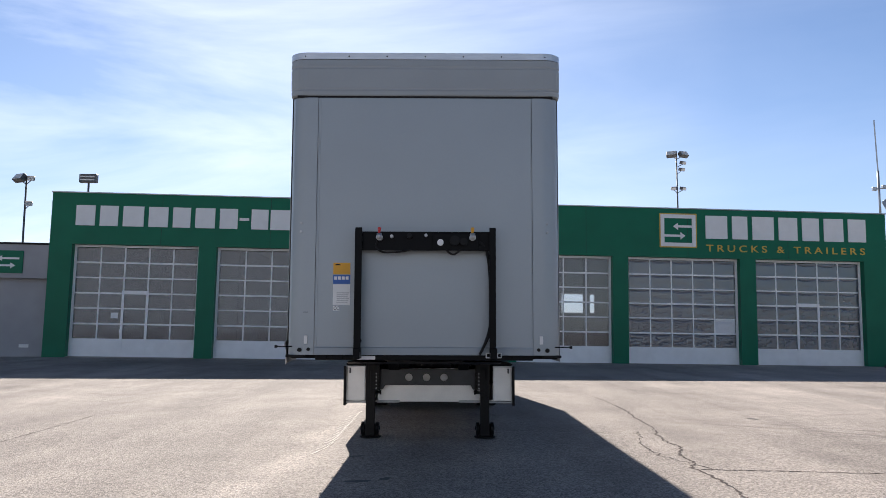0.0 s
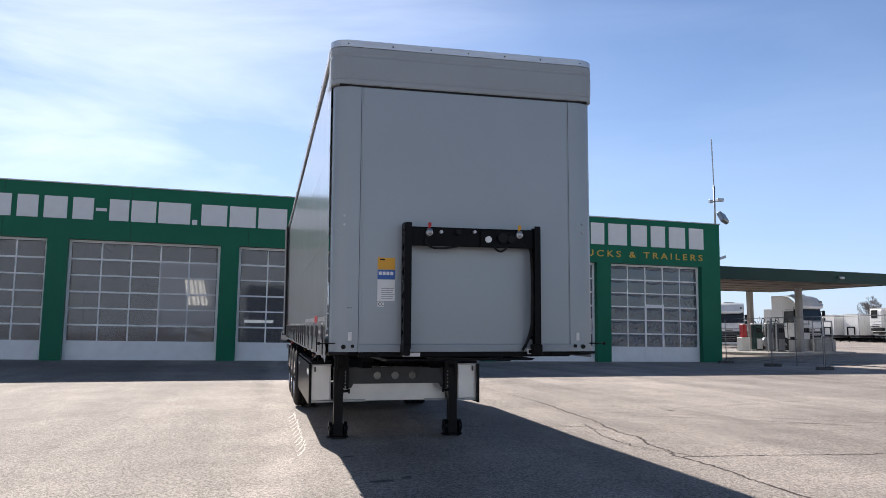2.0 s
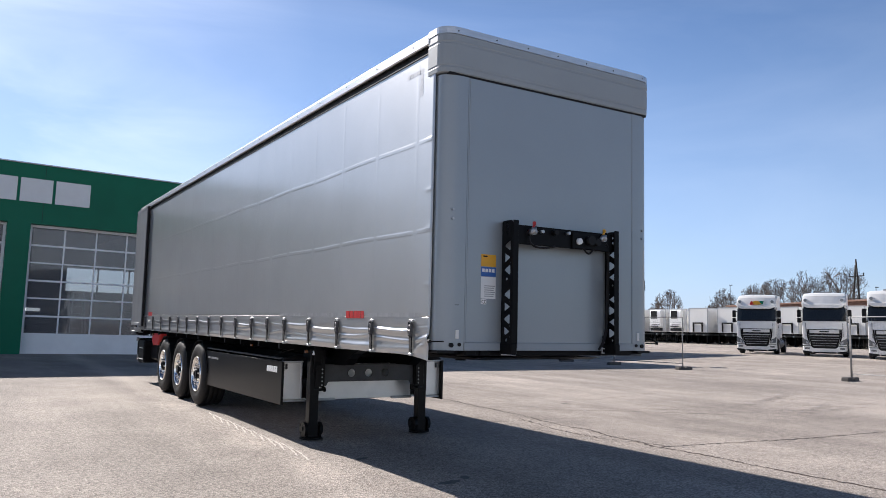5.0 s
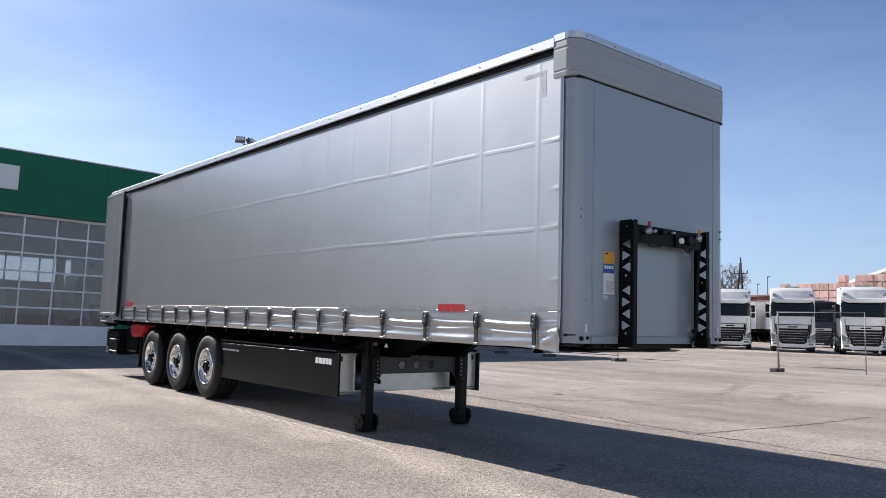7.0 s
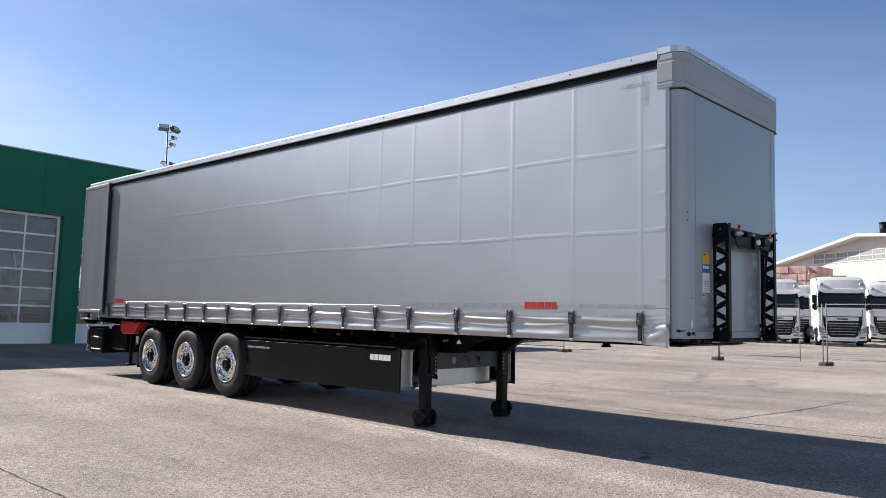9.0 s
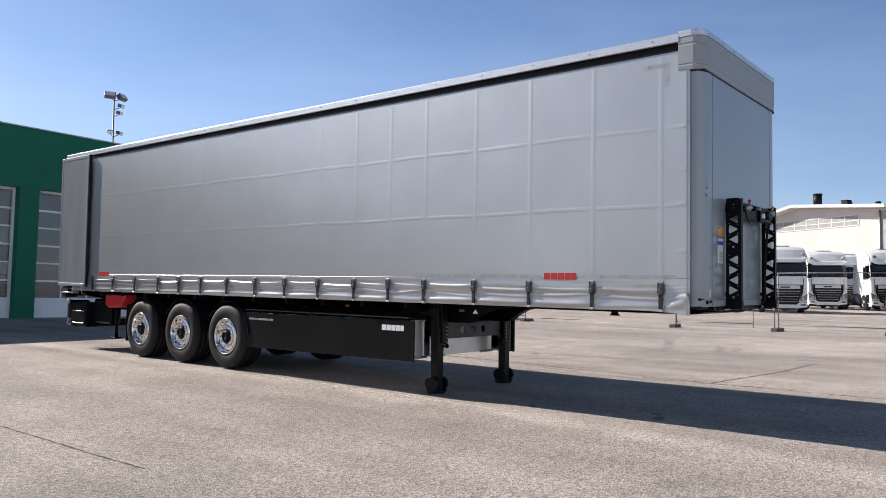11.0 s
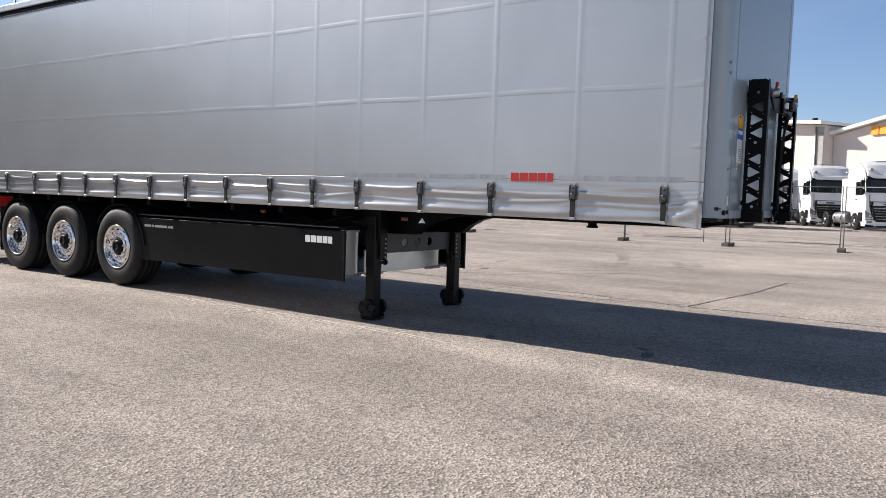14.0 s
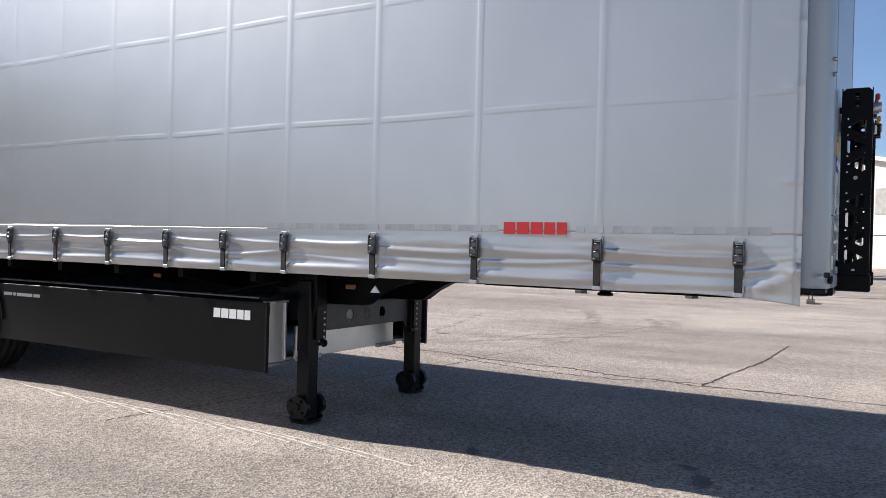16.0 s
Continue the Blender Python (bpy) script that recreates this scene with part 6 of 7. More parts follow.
boxpart("body", M_OFFWHITE, bin_, -0.22, 0.22, -0.2, 0.2, 0, 0.75, 0.03)
boxpart("lid", M_PLASTIC, bin_, -0.24, 0.24, -0.22, 0.22, 0.752, 0.8, 0.02)
tank = thing("pump_cabinet", on_yard(CAN, 12.3, 7.7, 0.12), "red and white cabinet beside a column", "cabinet")
boxpart("body", M_OFFWHITE, tank, -0.35, 0.35, -0.25, 0.25, 0, 0.9, 0.03)
boxpart("top_box", M_RED, tank, -0.17, 0.17, -0.2, 0.2, 0.9, 1.75, 0.05)
block = thing("concrete_barrier", on_yard(CAN, 15.9, 4.6, -0.1), "grey concrete block by the pumps", "barrier")
boxpart("body", M_CONCRETE, block, -0.9, 0.9, -0.35, 0.35, 0, 1.0, 0.04)

for x, y, w, h in ((15.2, 3.9, 1.7, 1.95), (13.2, 4.0, 0.55, 2.05), (11.4, 4.4, 0.7, 1.9)):
    guard = thing("hoop_barrier", on_yard(CAN, x, y, 0.1), "grey steel hoop barrier guarding the pumps", "barrier", "hoops round the pumps")
    bm = bmesh.new()
    hose(bm, [(-w / 2, 0, 0), (-w / 2, 0, h - 0.15), (-w / 2 + 0.05, 0, h - 0.04), (-w / 2 + 0.16, 0, h), (w / 2 - 0.16, 0, h), (w / 2 - 0.05, 0, h - 0.04), (w / 2, 0, h - 0.15), (w / 2, 0, 0)], 0.045)
    part("hoop", bm, M_STEEL, guard)
    for z in (0.62, 0.86, 1.1) if w > 1 else ():
        bm = bmesh.new()
        rod(bm, (-w / 2, 0, z), (w / 2, 0, z), 0.03, 8)
        part("rail", bm, M_STEEL, guard)

# ---- parked tractor units ----
def tractor(m, label, paint=M_WHITE):
    """A cab-over tractor: the front faces local -y."""
    t = thing("tractor_truck", m, label, "truck", "parked tractor units")
    bm = bmesh.new()
    prism(bm, [(0.06, 0.32), (0.0, 0.6), (0.0, 1.7), (0.05, 2.08), (0.2, 3.0), (0.32, 3.06), (2.2, 3.06), (2.2, 1.0), (1.75, 1.0), (1.55, 0.62), (0.5, 0.42)], "x", -1.2, 1.2, 0.07, 2)
    cab = part("cab", bm, paint, t, "white painted cab")
    # roof fairing: a bowed lip over the windscreen, rising back to the crown
    us = [-1, -0.97, -0.92, -0.84, -0.7, -0.45, 0, 0.45, 0.7, 0.84, 0.92, 0.97, 1]
    levels = [(0.0, -0.12), (0.03, -0.2), (0.22, -0.2), (0.27, -0.13), (0.5, 0.02), (0.78, 0.22), (0.92, 0.45), (1.0, 0.85), (1.0, 2.2)]

    def brow(u, v):
        k, y = levels[int(v)]
        lip = 3.1 - 0.19 * min(1, (1 - abs(u)) / 0.22)
        w = 1.2 - 0.1 * k ** 2
        bow = (0.1 * abs(u) ** 7 + 0.05 * u * u) * (1 - 0.7 * max(0, (y - 0.4) / 1.8))
        return (w * u, y + bow, lip + (3.88 - 0.05 * u * u - lip) * k)
    roof = sheet("roof_fairing", us, range(9), brow, paint, t, "high white roof fairing with bowed visor lip", smooth=False)
    roof.modifiers.new("thickness", "SOLIDIFY").thickness = 0.04
    for s in (-1, 1):
        x0, x1 = sorted((s * 1.1, s * 1.205))
        bm = bmesh.new()
        prism(bm, [(0.12, 2.9), (0.36, 3.4), (0.8, 3.7), (1.4, 3.82), (2.2, 3.82), (2.2, 2.9)], "x", x0, x1, 0.02)
        part("fairing_side", bm, paint, roof)
        bm = bmesh.new()
        rod(bm, (s * 0.98, 0.3, 3.4), (s * 0.99, -0.06, 3.38), 0.1, 14)
        lamp = part("roof_lamp", bm, M_STEEL, roof, "round roof spot lamp")
        bm = bmesh.new()
        rod(bm, (s * 0.99, -0.06, 3.38), (s * 0.99, -0.07, 3.38), 0.082, 14)
        part("lens", bm, M_HEADLAMP, lamp)
    bm = bmesh.new()
    box(bm, -0.42, 0.42, 0.75, 1.3, 3.84, 3.93, 0.02)
    part("roof_hatch", bm, M_STEEL, roof)
    bm = bmesh.new()
    lower = [bm.verts.new((x, y, 2.13)) for x, y in ((-1.215, 0.2), (-1.17, 0.06), (-0.95, 0.0), (0.95, 0.0), (1.17, 0.06), (1.215, 0.2))]
    upper = [bm.verts.new((x, y + 0.15, 3.04)) for x, y in ((-1.215, 0.2), (-1.17, 0.06), (-0.95, 0.0), (0.95, 0.0), (1.17, 0.06), (1.215, 0.2))]
    for k in range(5):
        bm.faces.new((lower[k], lower[k + 1], upper[k + 1], upper[k]))
    ws = part("windscreen", bm, M_DARKGLASS, t, "dark windscreen")
    ws.modifiers.new("thickness", "SOLIDIFY").thickness = 0.03
    bm = bmesh.new()
    rod(bm, (-0.9, 0.0, 2.16), (-0.1, 0.0, 2.22), 0.012, 6)
    rod(bm, (0.9, 0.0, 2.16), (0.1, 0.0, 2.22), 0.012, 6)
    part("wiper", bm, M_PLASTIC, t)
    bm = bmesh.new()
    prism(bm, [(-0.9, 1.64), (0.9, 1.64), (0.88, 1.42), (0.72, 0.6), (0.6, 0.5), (-0.6, 0.5), (-0.72, 0.6), (-0.88, 1.42)], "y", -0.036, 0.02)
    grille = part("grille", bm, M_PLASTIC, t, "black radiator grille with slats")
    for k in range(5):
        w = 0.8 - k * 0.045
        bm = bmesh.new()
        prism(bm, [(-0.07, 1.26 - k * 0.15), (-0.036, 1.3 - k * 0.15), (-0.036, 1.22 - k * 0.15)], "x", -w, w)
        part("slat", bm, M_STEEL if k == 0 else M_GRILLE, grille)
        boxpart("slat_edge", M_ALU, grille, -w, w, -0.074, -0.069, 1.257 - k * 0.15, 1.268 - k * 0.15)
    boxpart("badge_panel", M_OFFWHITE, grille, -0.8, 0.8, -0.05, -0.036, 1.4, 1.6, 0.006, "pale badge strip")
    boxpart("badge", M_PLASTIC, grille, -0.26, 0.26, -0.058, -0.05, 1.46, 1.53, 0.006)
    for s in (-1, 1):
        bm = bmesh.new()
        prism(bm, [(s * 0.8, 0.7), (s * 1.18, 0.76), (s * 1.2, 1.14), (s * 1.08, 1.04), (s * 0.88, 0.94)], "y", -0.03, 0.05)
        head = part("headlight", bm, M_HEADLAMP, t, "clear headlamp")
        bm = bmesh.new()
        prism(bm, [(s * 0.86, 0.74), (s * 1.0, 0.78), (s * 1.0, 0.92), (s * 0.9, 0.87)], "y", -0.036, -0.03)
        part("reflector", bm, M_STEEL, head)
        bm = bmesh.new()
        prism(bm, [(s * 0.92, 1.64), (s * 0.97, 1.67), (s * 0.95, 1.15), (s * 0.84, 0.86), (s * 0.77, 0.74)], "y", -0.014, 0.02)
        part("corner_trim", bm, M_PLASTIC, t)
        boxpart("fog_lamp", M_HEADLAMP, t, s * 0.95 - 0.13, s * 0.95 + 0.13, -0.04, -0.02, 0.44, 0.54, 0.01)
        bm = bmesh.new()
        box(bm, s * 1.37 - 0.11, s * 1.37 + 0.11, 0.03, 0.18, 2.02, 2.32, 0.05, 2)
        box(bm, s * 1.37 - 0.11, s * 1.37 + 0.11, 0.03, 0.18, 2.36, 2.82, 0.05, 2)
        rod(bm, (s * 1.2, 0.2, 2.1), (s * 1.37, 0.12, 2.1), 0.025, 6)
        rod(bm, (s * 1.2, 0.2, 2.75), (s * 1.38, 0.12, 2.75), 0.025, 6)
        part("mirror", bm, M_PLASTIC, t, "black twin mirror housing")
        x0, x1 = sorted((s * 1.222, s * 1.232))
        boxpart("side_window", M_DARKGLASS, t, x0, x1, 0.35, 1.15, 1.98, 2.75, 0.003)
        bm = bmesh.new()
        x0, x1 = sorted((s * 1.19, s * 1.203))
        for ya, yb, za, zb in ((0.24, 0.256, 1.1, 2.85), (1.24, 1.256, 1.25, 2.85), (0.24, 1.256, 2.85, 2.866), (1.5, 2.1, 1.55, 1.566), (1.5, 2.1, 1.05, 1.066)):
            box(bm, x0, x1, ya, yb, za, zb)
        part("door_gap", bm, M_PLASTIC, cab)
        x0, x1 = sorted((s * 1.2, s * 1.225))
        boxpart("door_handle", M_PLASTIC, cab, x0, x1, 1.02, 1.18, 1.72, 1.78, 0.006)
        boxpart("step_well", M_PLASTIC, cab, x0 - 0.02 * (s < 0), x1 - 0.01 * (s > 0), 0.3, 0.72, 0.5, 1.02, 0.02, "black cab step")
        for y, nm in ((1.15, "front"), (4.9, "rear")):
            bm = bmesh.new()
            x = s * (1.22 if nm == "front" else 1.2)
            lathe(bm, [(0, 0.12), (0.02, 0.3), (0, 0.34), (0.01, 0.46), (0.05, 0.51), (0.28, 0.51), (0.32, 0.4), (0.32, 0.1)] if s < 0 else [(0, 0.12), (-0.02, 0.3), (0, 0.34), (-0.01, 0.46), (-0.05, 0.51), (-0.28, 0.51), (-0.32, 0.4), (-0.32, 0.1)], (x, y, 0.51), "x", 24)
            wheel = part("wheel", bm, M_RUBBER, t)
            bm = bmesh.new()
            lathe(bm, [(-s * 0.0, 0.29), (-s * 0.06, 0.24), (-s * 0.05, 0.14), (s * 0.01, 0.1), (s * 0.01, 0.001)], (x, y, 0.51), "x", 20)
            part("rim", bm, M_STEEL, wheel)
    bm = bmesh.new()
    box(bm, -1.19, 1.19, -0.03, 0.5, 0.24, 0.64, 0.05)
    part("bumper", bm, paint, t)
    boxpart("lower_grille", M_PLASTIC, t, -0.62, 0.62, -0.045, -0.03, 0.2, 0.29, 0.006)
    for s in (-1, 1):
        bm = bmesh.new()
        prism(bm, [(s * 0.66, 0.2), (s * 1.16, 0.2), (s * 1.2, 0.36), (s * 0.7, 0.3)], "y", -0.036, 0.0)
        part("spoiler", bm, M_PLASTIC, t, "black lower spoiler")
        boxpart("panel_gap", M_PLASTIC, t, s * 1.0 - 0.012, s * 1.0 + 0.012, -0.004, 0.03, 1.2, 2.0)
        boxpart("panel_gap", M_PLASTIC, t, min(s * 0.62, s * 1.18), max(s * 0.62, s * 1.18), -0.034, 0.03, 0.635, 0.66)
    boxpart("number_plate", M_SIGNWHITE, t, -0.26, 0.26, -0.058, -0.046, 0.3, 0.4, 0.002)
    bm = bmesh.new()
    for s in (-1, 1):
        box(bm, s * 0.42 - 0.05, s * 0.42 + 0.05, 0.6, 5.9, 0.72, 0.98)
    box(bm, -0.5, 0.5, 4.1, 5.2, 0.98, 1.12, 0.03)
    part("chassis", bm, M_BLACK, t)
    for s in (-1, 1):
        bm = bmesh.new()
        lathe(bm, [(0.0, 0.01), (0.0, 0.27), (0.03, 0.31)] + [(0.12 + k * 0.24 + d, 0.325 if 0 < i < 3 else 0.3) for k in range(6) for i, d in enumerate((0, 0.03, 0.17, 0.2))] + [(1.57, 0.31), (1.6, 0.27), (1.6, 0.01)], (s * 0.92, 2.3, 0.68), "y", 18)
        tank = part("fuel_tank", bm, M_TANK, t, "ribbed grey metal fuel tank")
        for y in (2.75, 3.47):
            bm = bmesh.new()
            lathe(bm, [(0.0, 0.32), (0.0, 0.335), (0.06, 0.335), (0.06, 0.32)], (s * 0.92, y, 0.68), "y", 18)
            part("tank_strap", bm, M_PLASTIC, tank)
        x0, x1 = sorted((s * 1.1, s * 1.2))
        boxpart("side_fairing", paint, t, x0, x1, 2.22, 2.9, 1.05, 2.95, 0.02)
        boxpart("mudguard", M_PLASTIC, t, min(s * 0.9, s * 1.22), max(s * 0.9, s * 1.22), 4.3, 5.5, 1.06, 1.12, 0.02)
    return t


FACE = -90
first = tractor(pose(38.9, 33.4, ground_z(38.9, 33.4), 0, 0, FACE + 28), "white cab-over tractor with high roof and coloured roof panel")
for k, (x, y, a) in enumerate(((39.0, 28.8, 28), (38.5, 24.5, 28), (38.9, 20.6, 28), (37.6, 16.7, 27), (46.5, 16.4, 28), (45.8, 12.6, 31), (41.6, 9.15, 32), (48.2, 22.5, 26), (52.0, 16.0, 28))):
    c = copy_thing(first, pose(x, y, ground_z(x, y), 0, 0, FACE + a))
    c["label"] = "white cab-over tractor unit with high roof parked in a row"
dark = tractor(pose(50.4, 28.3, ground_z(50, 28), 0, 0, FACE + 26), "black cab-over tractor unit behind the white row", M_BLACKCAB)
dark.scale = (0.95, 1.0, 0.89)
far = copy_thing(first, pose(36.7, 58.8, ground_z(36, 50), 0, 0, -35))
far["label"] = "white cab-over tractor unit behind the filling station"
under = copy_thing(first, pose(34.1, 45.4, ground_z(33, 45) + 0.02, 0, 0, 12))
under["label"] = "white cab-over tractor refuelling under the canopy"
inside = copy_thing(first, HALL @ pose(14.6, 5.5, 0.03))
inside["label"] = "tractor unit standing inside the workshop"
bm = bmesh.new()
prism(bm, [(-0.6, 3.2), (0.1, 3.14), (0.5, 3.26), (0.2, 3.5), (-0.2, 3.52)], "y", -0.13, 0.1)
flag = part("roof_panel", bm, M_YELLOW, first, "orange and green roof graphic")
flag.scale, flag.location = (0.64, 1, 0.72), (0.04, 0, 0.9)
bm = bmesh.new()
prism(bm, [(0.16, 3.16), (0.62, 3.2), (0.7, 3.5), (0.3, 3.5)], "y", -0.125, 0.1)
part("panel_field", bm, M_GREEN, flag)
bm = bmesh.new()
prism(bm, [(-0.62, 3.18), (-0.2, 3.16), (-0.42, 3.5), (-0.5, 3.46)], "y", -0.14, 0.1)
part("panel_field", bm, M_RED, flag)

# ---- refrigerated trailers ----
def box_trailer(m, fridge, label):
    t = thing("box_trailer", m, label, "trailer", "row of parked trailers")
    boxpart("body", M_OFFWHITE, t, -1.27, 1.27, 0, 13.4, 1.3, 3.98, 0.03, "off-white insulated box body")
    bm = bmesh.new()
    for s in (-1, 1):
        box(bm, s * 1.27 - 0.03, s * 1.27 + 0.03, -0.02, 0.06, 1.3, 4.0, 0.01)
        box(bm, s * 0.5 - 0.07, s * 0.5 + 0.07, 0.3, 13.2, 0.95, 1.3)
    box(bm, -1.27, 1.27, -0.02, 0.05, 3.95, 4.02, 0.01)
    part("frame", bm, M_STEEL, t)
    if fridge:
        bm = bmesh.new()
        prism(bm, [(0.0, 1.75), (-0.38, 1.8), (-0.46, 2.1), (-0.46, 3.55), (-0.36, 3.86), (0.0, 3.88)], "x", -0.84, 0.84, 0.07, 3)
        unit = part("cooling_unit", bm, M_WHITE, t, "white front cooling unit")
        boxpart("intake", M_PLASTIC, unit, -0.62, 0.3, -0.475, -0.46, 2.86, 3.78, 0.03, "dark air intake")
        boxpart("lower_housing", M_PLASTIC, unit, -0.8, 0.8, -0.4, 0.0, 1.42, 1.74, 0.02, "black lower housing")
        boxpart("panel_gap", M_PLASTIC, unit, -0.8, 0.8, -0.466, -0.455, 2.42, 2.46)
        boxpart("lower_vent", M_PLASTIC, unit, -0.72, 0.5, -0.475, -0.44, 1.88, 1.98, 0.01)
        boxpart("lower_vent", M_PLASTIC, unit, -0.5, 0.72, -0.475, -0.46, 2.1, 2.16, 0.01)
    else:
        bm = bmesh.new()
        for x in (-0.6, 0.6):
            box(bm, x - 0.05, x + 0.05, -0.15, 0.0, 1.35, 2.4)
        box(bm, -0.6, 0.6, -0.15, -0.08, 2.25, 2.4)
        part("coupling_rack", bm, M_PLASTIC, t)
    bm = bmesh.new()
    box(bm, -1.22, 1.22, 0.2, 13.2, 1.12, 1.3)
    box(bm, -1.2, -1.1, 3.6, 7.8, 0.5, 1.12)
    box(bm, 1.1, 1.2, 3.6, 7.8, 0.5, 1.12)
    for s in (-1, 1):
        box(bm, s * 0.8 - 0.07, s * 0.8 + 0.07, 2.5, 2.64, 0.05, 1.2)
        box(bm, s * 0.8 - 0.14, s * 0.8 + 0.14, 2.43, 2.71, 0.0, 0.06)
    part("chassis", bm, M_BLACK, t)
    for y in (8.4, 9.7, 11.0):
        for s in (-1, 1):
            bm = bmesh.new()
            rod(bm, (s * 0.85, y, 0.52), (s * 1.24, y, 0.52), 0.52, 20)
            part("wheel", bm, M_RUBBER, t)
    return t


reefer = box_trailer(pose(66.0, 74.2, ground_z(66, 74), 0, 0, -90), True, "white refrigerated box trailer with front cooling unit")
for y in (70.5, 67.0, 63.7):
    copy_thing(reefer, pose(66.0 + (y % 1.3) * 0.3, y, ground_z(66, y), 0, 0, -90))
plain = box_trailer(pose(64.6, 59.6, ground_z(66, 56), 0, 0, -90), False, "white plain box trailer with coupling rack")
for k in range(7):
    copy_thing(plain, pose(65.0 + 0.2 * (k % 3), 56.0 - k * 3.4, ground_z(66, 50), 0, 0, -90))

for x, y in ((72.0, 92.6), (71.4, 89.0), (72.0, 85.4), (73.5, 81.9), (70.5, 78.1)):
    copy_thing(plain, pose(x, y, ground_z(66, 84) - 0.4, 0, 0, -90))

# ---- mobile site fence ----
PANEL = 3.46
bm = bmesh.new()
for x in (0.02, PANEL - 0.02):
    rod(bm, (x, 0, 0.0), (x, 0, 2.0), 0.019, 10)
for z in (0.14, 1.98):
    rod(bm, (0.02, 0, z), (PANEL - 0.02, 0, z), 0.015, 8)
fence_frame = bpy.data.meshes.new("frame")
bm.to_mesh(fence_frame), bm.free(), fence_frame.materials.append(M_FENCE)
bm = bmesh.new()
for k in range(31):
    x = 0.13 + k * 0.1068
    rod(bm, (x, 0, 0.14), (x, 0, 1.98), 0.001, 4, caps=False)
for k in range(1, 8):
    z = 0.14 + k * 0.23
    rod(bm, (0.02, 0, z), (PANEL - 0.02, 0, z), 0.001, 4, caps=False)
fence_mesh = bpy.data.meshes.new("wire_mesh")
bm.to_mesh(fence_mesh), bm.free(), fence_mesh.materials.append(M_FENCE)
bm = bmesh.new()
for x0, x1 in ((-0.36, -0.06), (0.06, 0.36)):
    prism(bm, [(x0, 0.0), (x1, 0.0), (x1 - 0.012, 0.1), (x1 - 0.05, 0.125), (x0 + 0.05, 0.125), (x0 + 0.012, 0.1)], "y", -0.115, 0.115, 0.01)
box(bm, -0.1, 0.1, -0.1, 0.1, 0.0, 0.075, 0.006)
for x in (-0.21, 0.21):
    rod(bm, (x, 0, 0.12), (x, 0, 0.135), 0.03, 10)
base_mesh = bpy.data.meshes.new("concrete_block")
bm.to_mesh(base_mesh), bm.free(), base_mesh.materials.append(M_FOOT)
FENCE_Y = (1.6, 5.2, 8.72, 12.22, 15.95, 22.6, 26.36, 29.4, 32.7)
for k, y in enumerate(FENCE_Y):
    x = 19.85 - 0.03 * max(0, y - 12)
    foot = new("concrete_block", base_mesh)
    foot.matrix_basis = pose(x, y, ground_z(x, y), 0, 0, 4 * (-1) ** k)
    tagged(foot, "dark grey block holding the fence posts", "block", "blocks under the fence")
    if y in (12.22, 15.95, 26.36):
        # a spare tube left standing in the block beside the next panel
        spare = thing("fence_post", pose(x - 0.01, y + {12.22: 0.09, 15.95: -0.07, 26.36: 1.6}[y], ground_z(x, y) + 0.07), "single galvanised fence tube beside the panels", "fence")
        bm = bmesh.new()
        rod(bm, (0, 0, 0), (0, 0, 2.03), 0.019, 10)
        part("tube", bm, M_FENCE, spare)
    if k + 1 < len(FENCE_Y) and FENCE_Y[k + 1] - y < 5:
        y2 = FENCE_Y[k + 1]
        x2 = 19.85 - 0.03 * max(0, y2 - 12)
        d = math.degrees(math.atan2(y2 - y, x2 - x))
        if k == 3:
            # this panel has slid away from its block
            x, y = x + (x2 - x) * 0.21, y + (y2 - y) * 0.21
        p = thing("site_fence", pose(x, y + 0.03, ground_z(x, y) + 0.1, 0, 0, d), "galvanised wire mesh site fence panel", "fence", "site fence panels")
        p.scale = (math.hypot(x2 - x, y2 - y) / PANEL * 0.985, 1, 1)
        shared("frame", fence_frame, p, Matrix.Identity(4), "tubular fence frame")
        shared("wire_mesh", fence_mesh, p, Matrix.Identity(4), "thin wire mesh")

# ---- brick stacks behind the trucks ----
PACK_W, PACK_H = 0.85, 0.77
bm = bmesh.new()
for y in (-0.205, 0.205):
    box(bm, -0.4, 0.4, y - 0.2, y + 0.2, 0.07, PACK_H - 0.02, 0.018)
for y in (-0.3, 0.0, 0.3):
    box(bm, -0.38, 0.38, y - 0.05, y + 0.05, 0.0, 0.07)
pack_mesh = bpy.data.meshes.new("brick_pack")
bm.to_mesh(pack_mesh), bm.free(), pack_mesh.materials.append(M_BRICK)
rnd = random.Random(4)
stack = thing("brick_stack", pose(73.9, 29.7, ground_z(73, 29)), "tall stacks of palletised red bricks", "bricks")
for i in range(17):
    top = 9 if i < 9 else 8
    top -= 1 if i == 16 else 0
    for d in range(15 if i == 0 else 1):
        for j in range(top - (1 if d > 7 else 0) - (1 if (i * 5 + d * 3) % 7 == 0 else 0)):
            shared("brick_pack", pack_mesh, stack, pose(d * PACK_W + rnd.uniform(-0.06, 0.06), i * PACK_W + rnd.uniform(-0.03, 0.03), j * PACK_H, 0, 0, rnd.uniform(-2, 2)))

# ---- cream factory hall with a shallow gable ----
# local frame: y along the front wall, -x towards the yard
FACTORY = pose(95, 22, 0.3, 0, 0, -30)
hall = thing("factory_hall", FACTORY, "cream rendered factory hall with shallow gable roof", "building")
bm = bmesh.new()
prism(bm, [(-2.2, -1.0), (40.0, -1.0), (40.0, 7.0), (11.0, 12.4), (-2.2, 11.1)], "x", 0, 40)
part("wall", bm, M_HALL, hall, "cream rendered gable wall")
bm = bmesh.new()
prism(bm, [(40.8, 6.7), (40.8, 7.1), (11.0, 12.72), (-2.9, 11.5), (-2.9, 11.1), (11.0, 12.35)], "x", -1.6, 40.5)
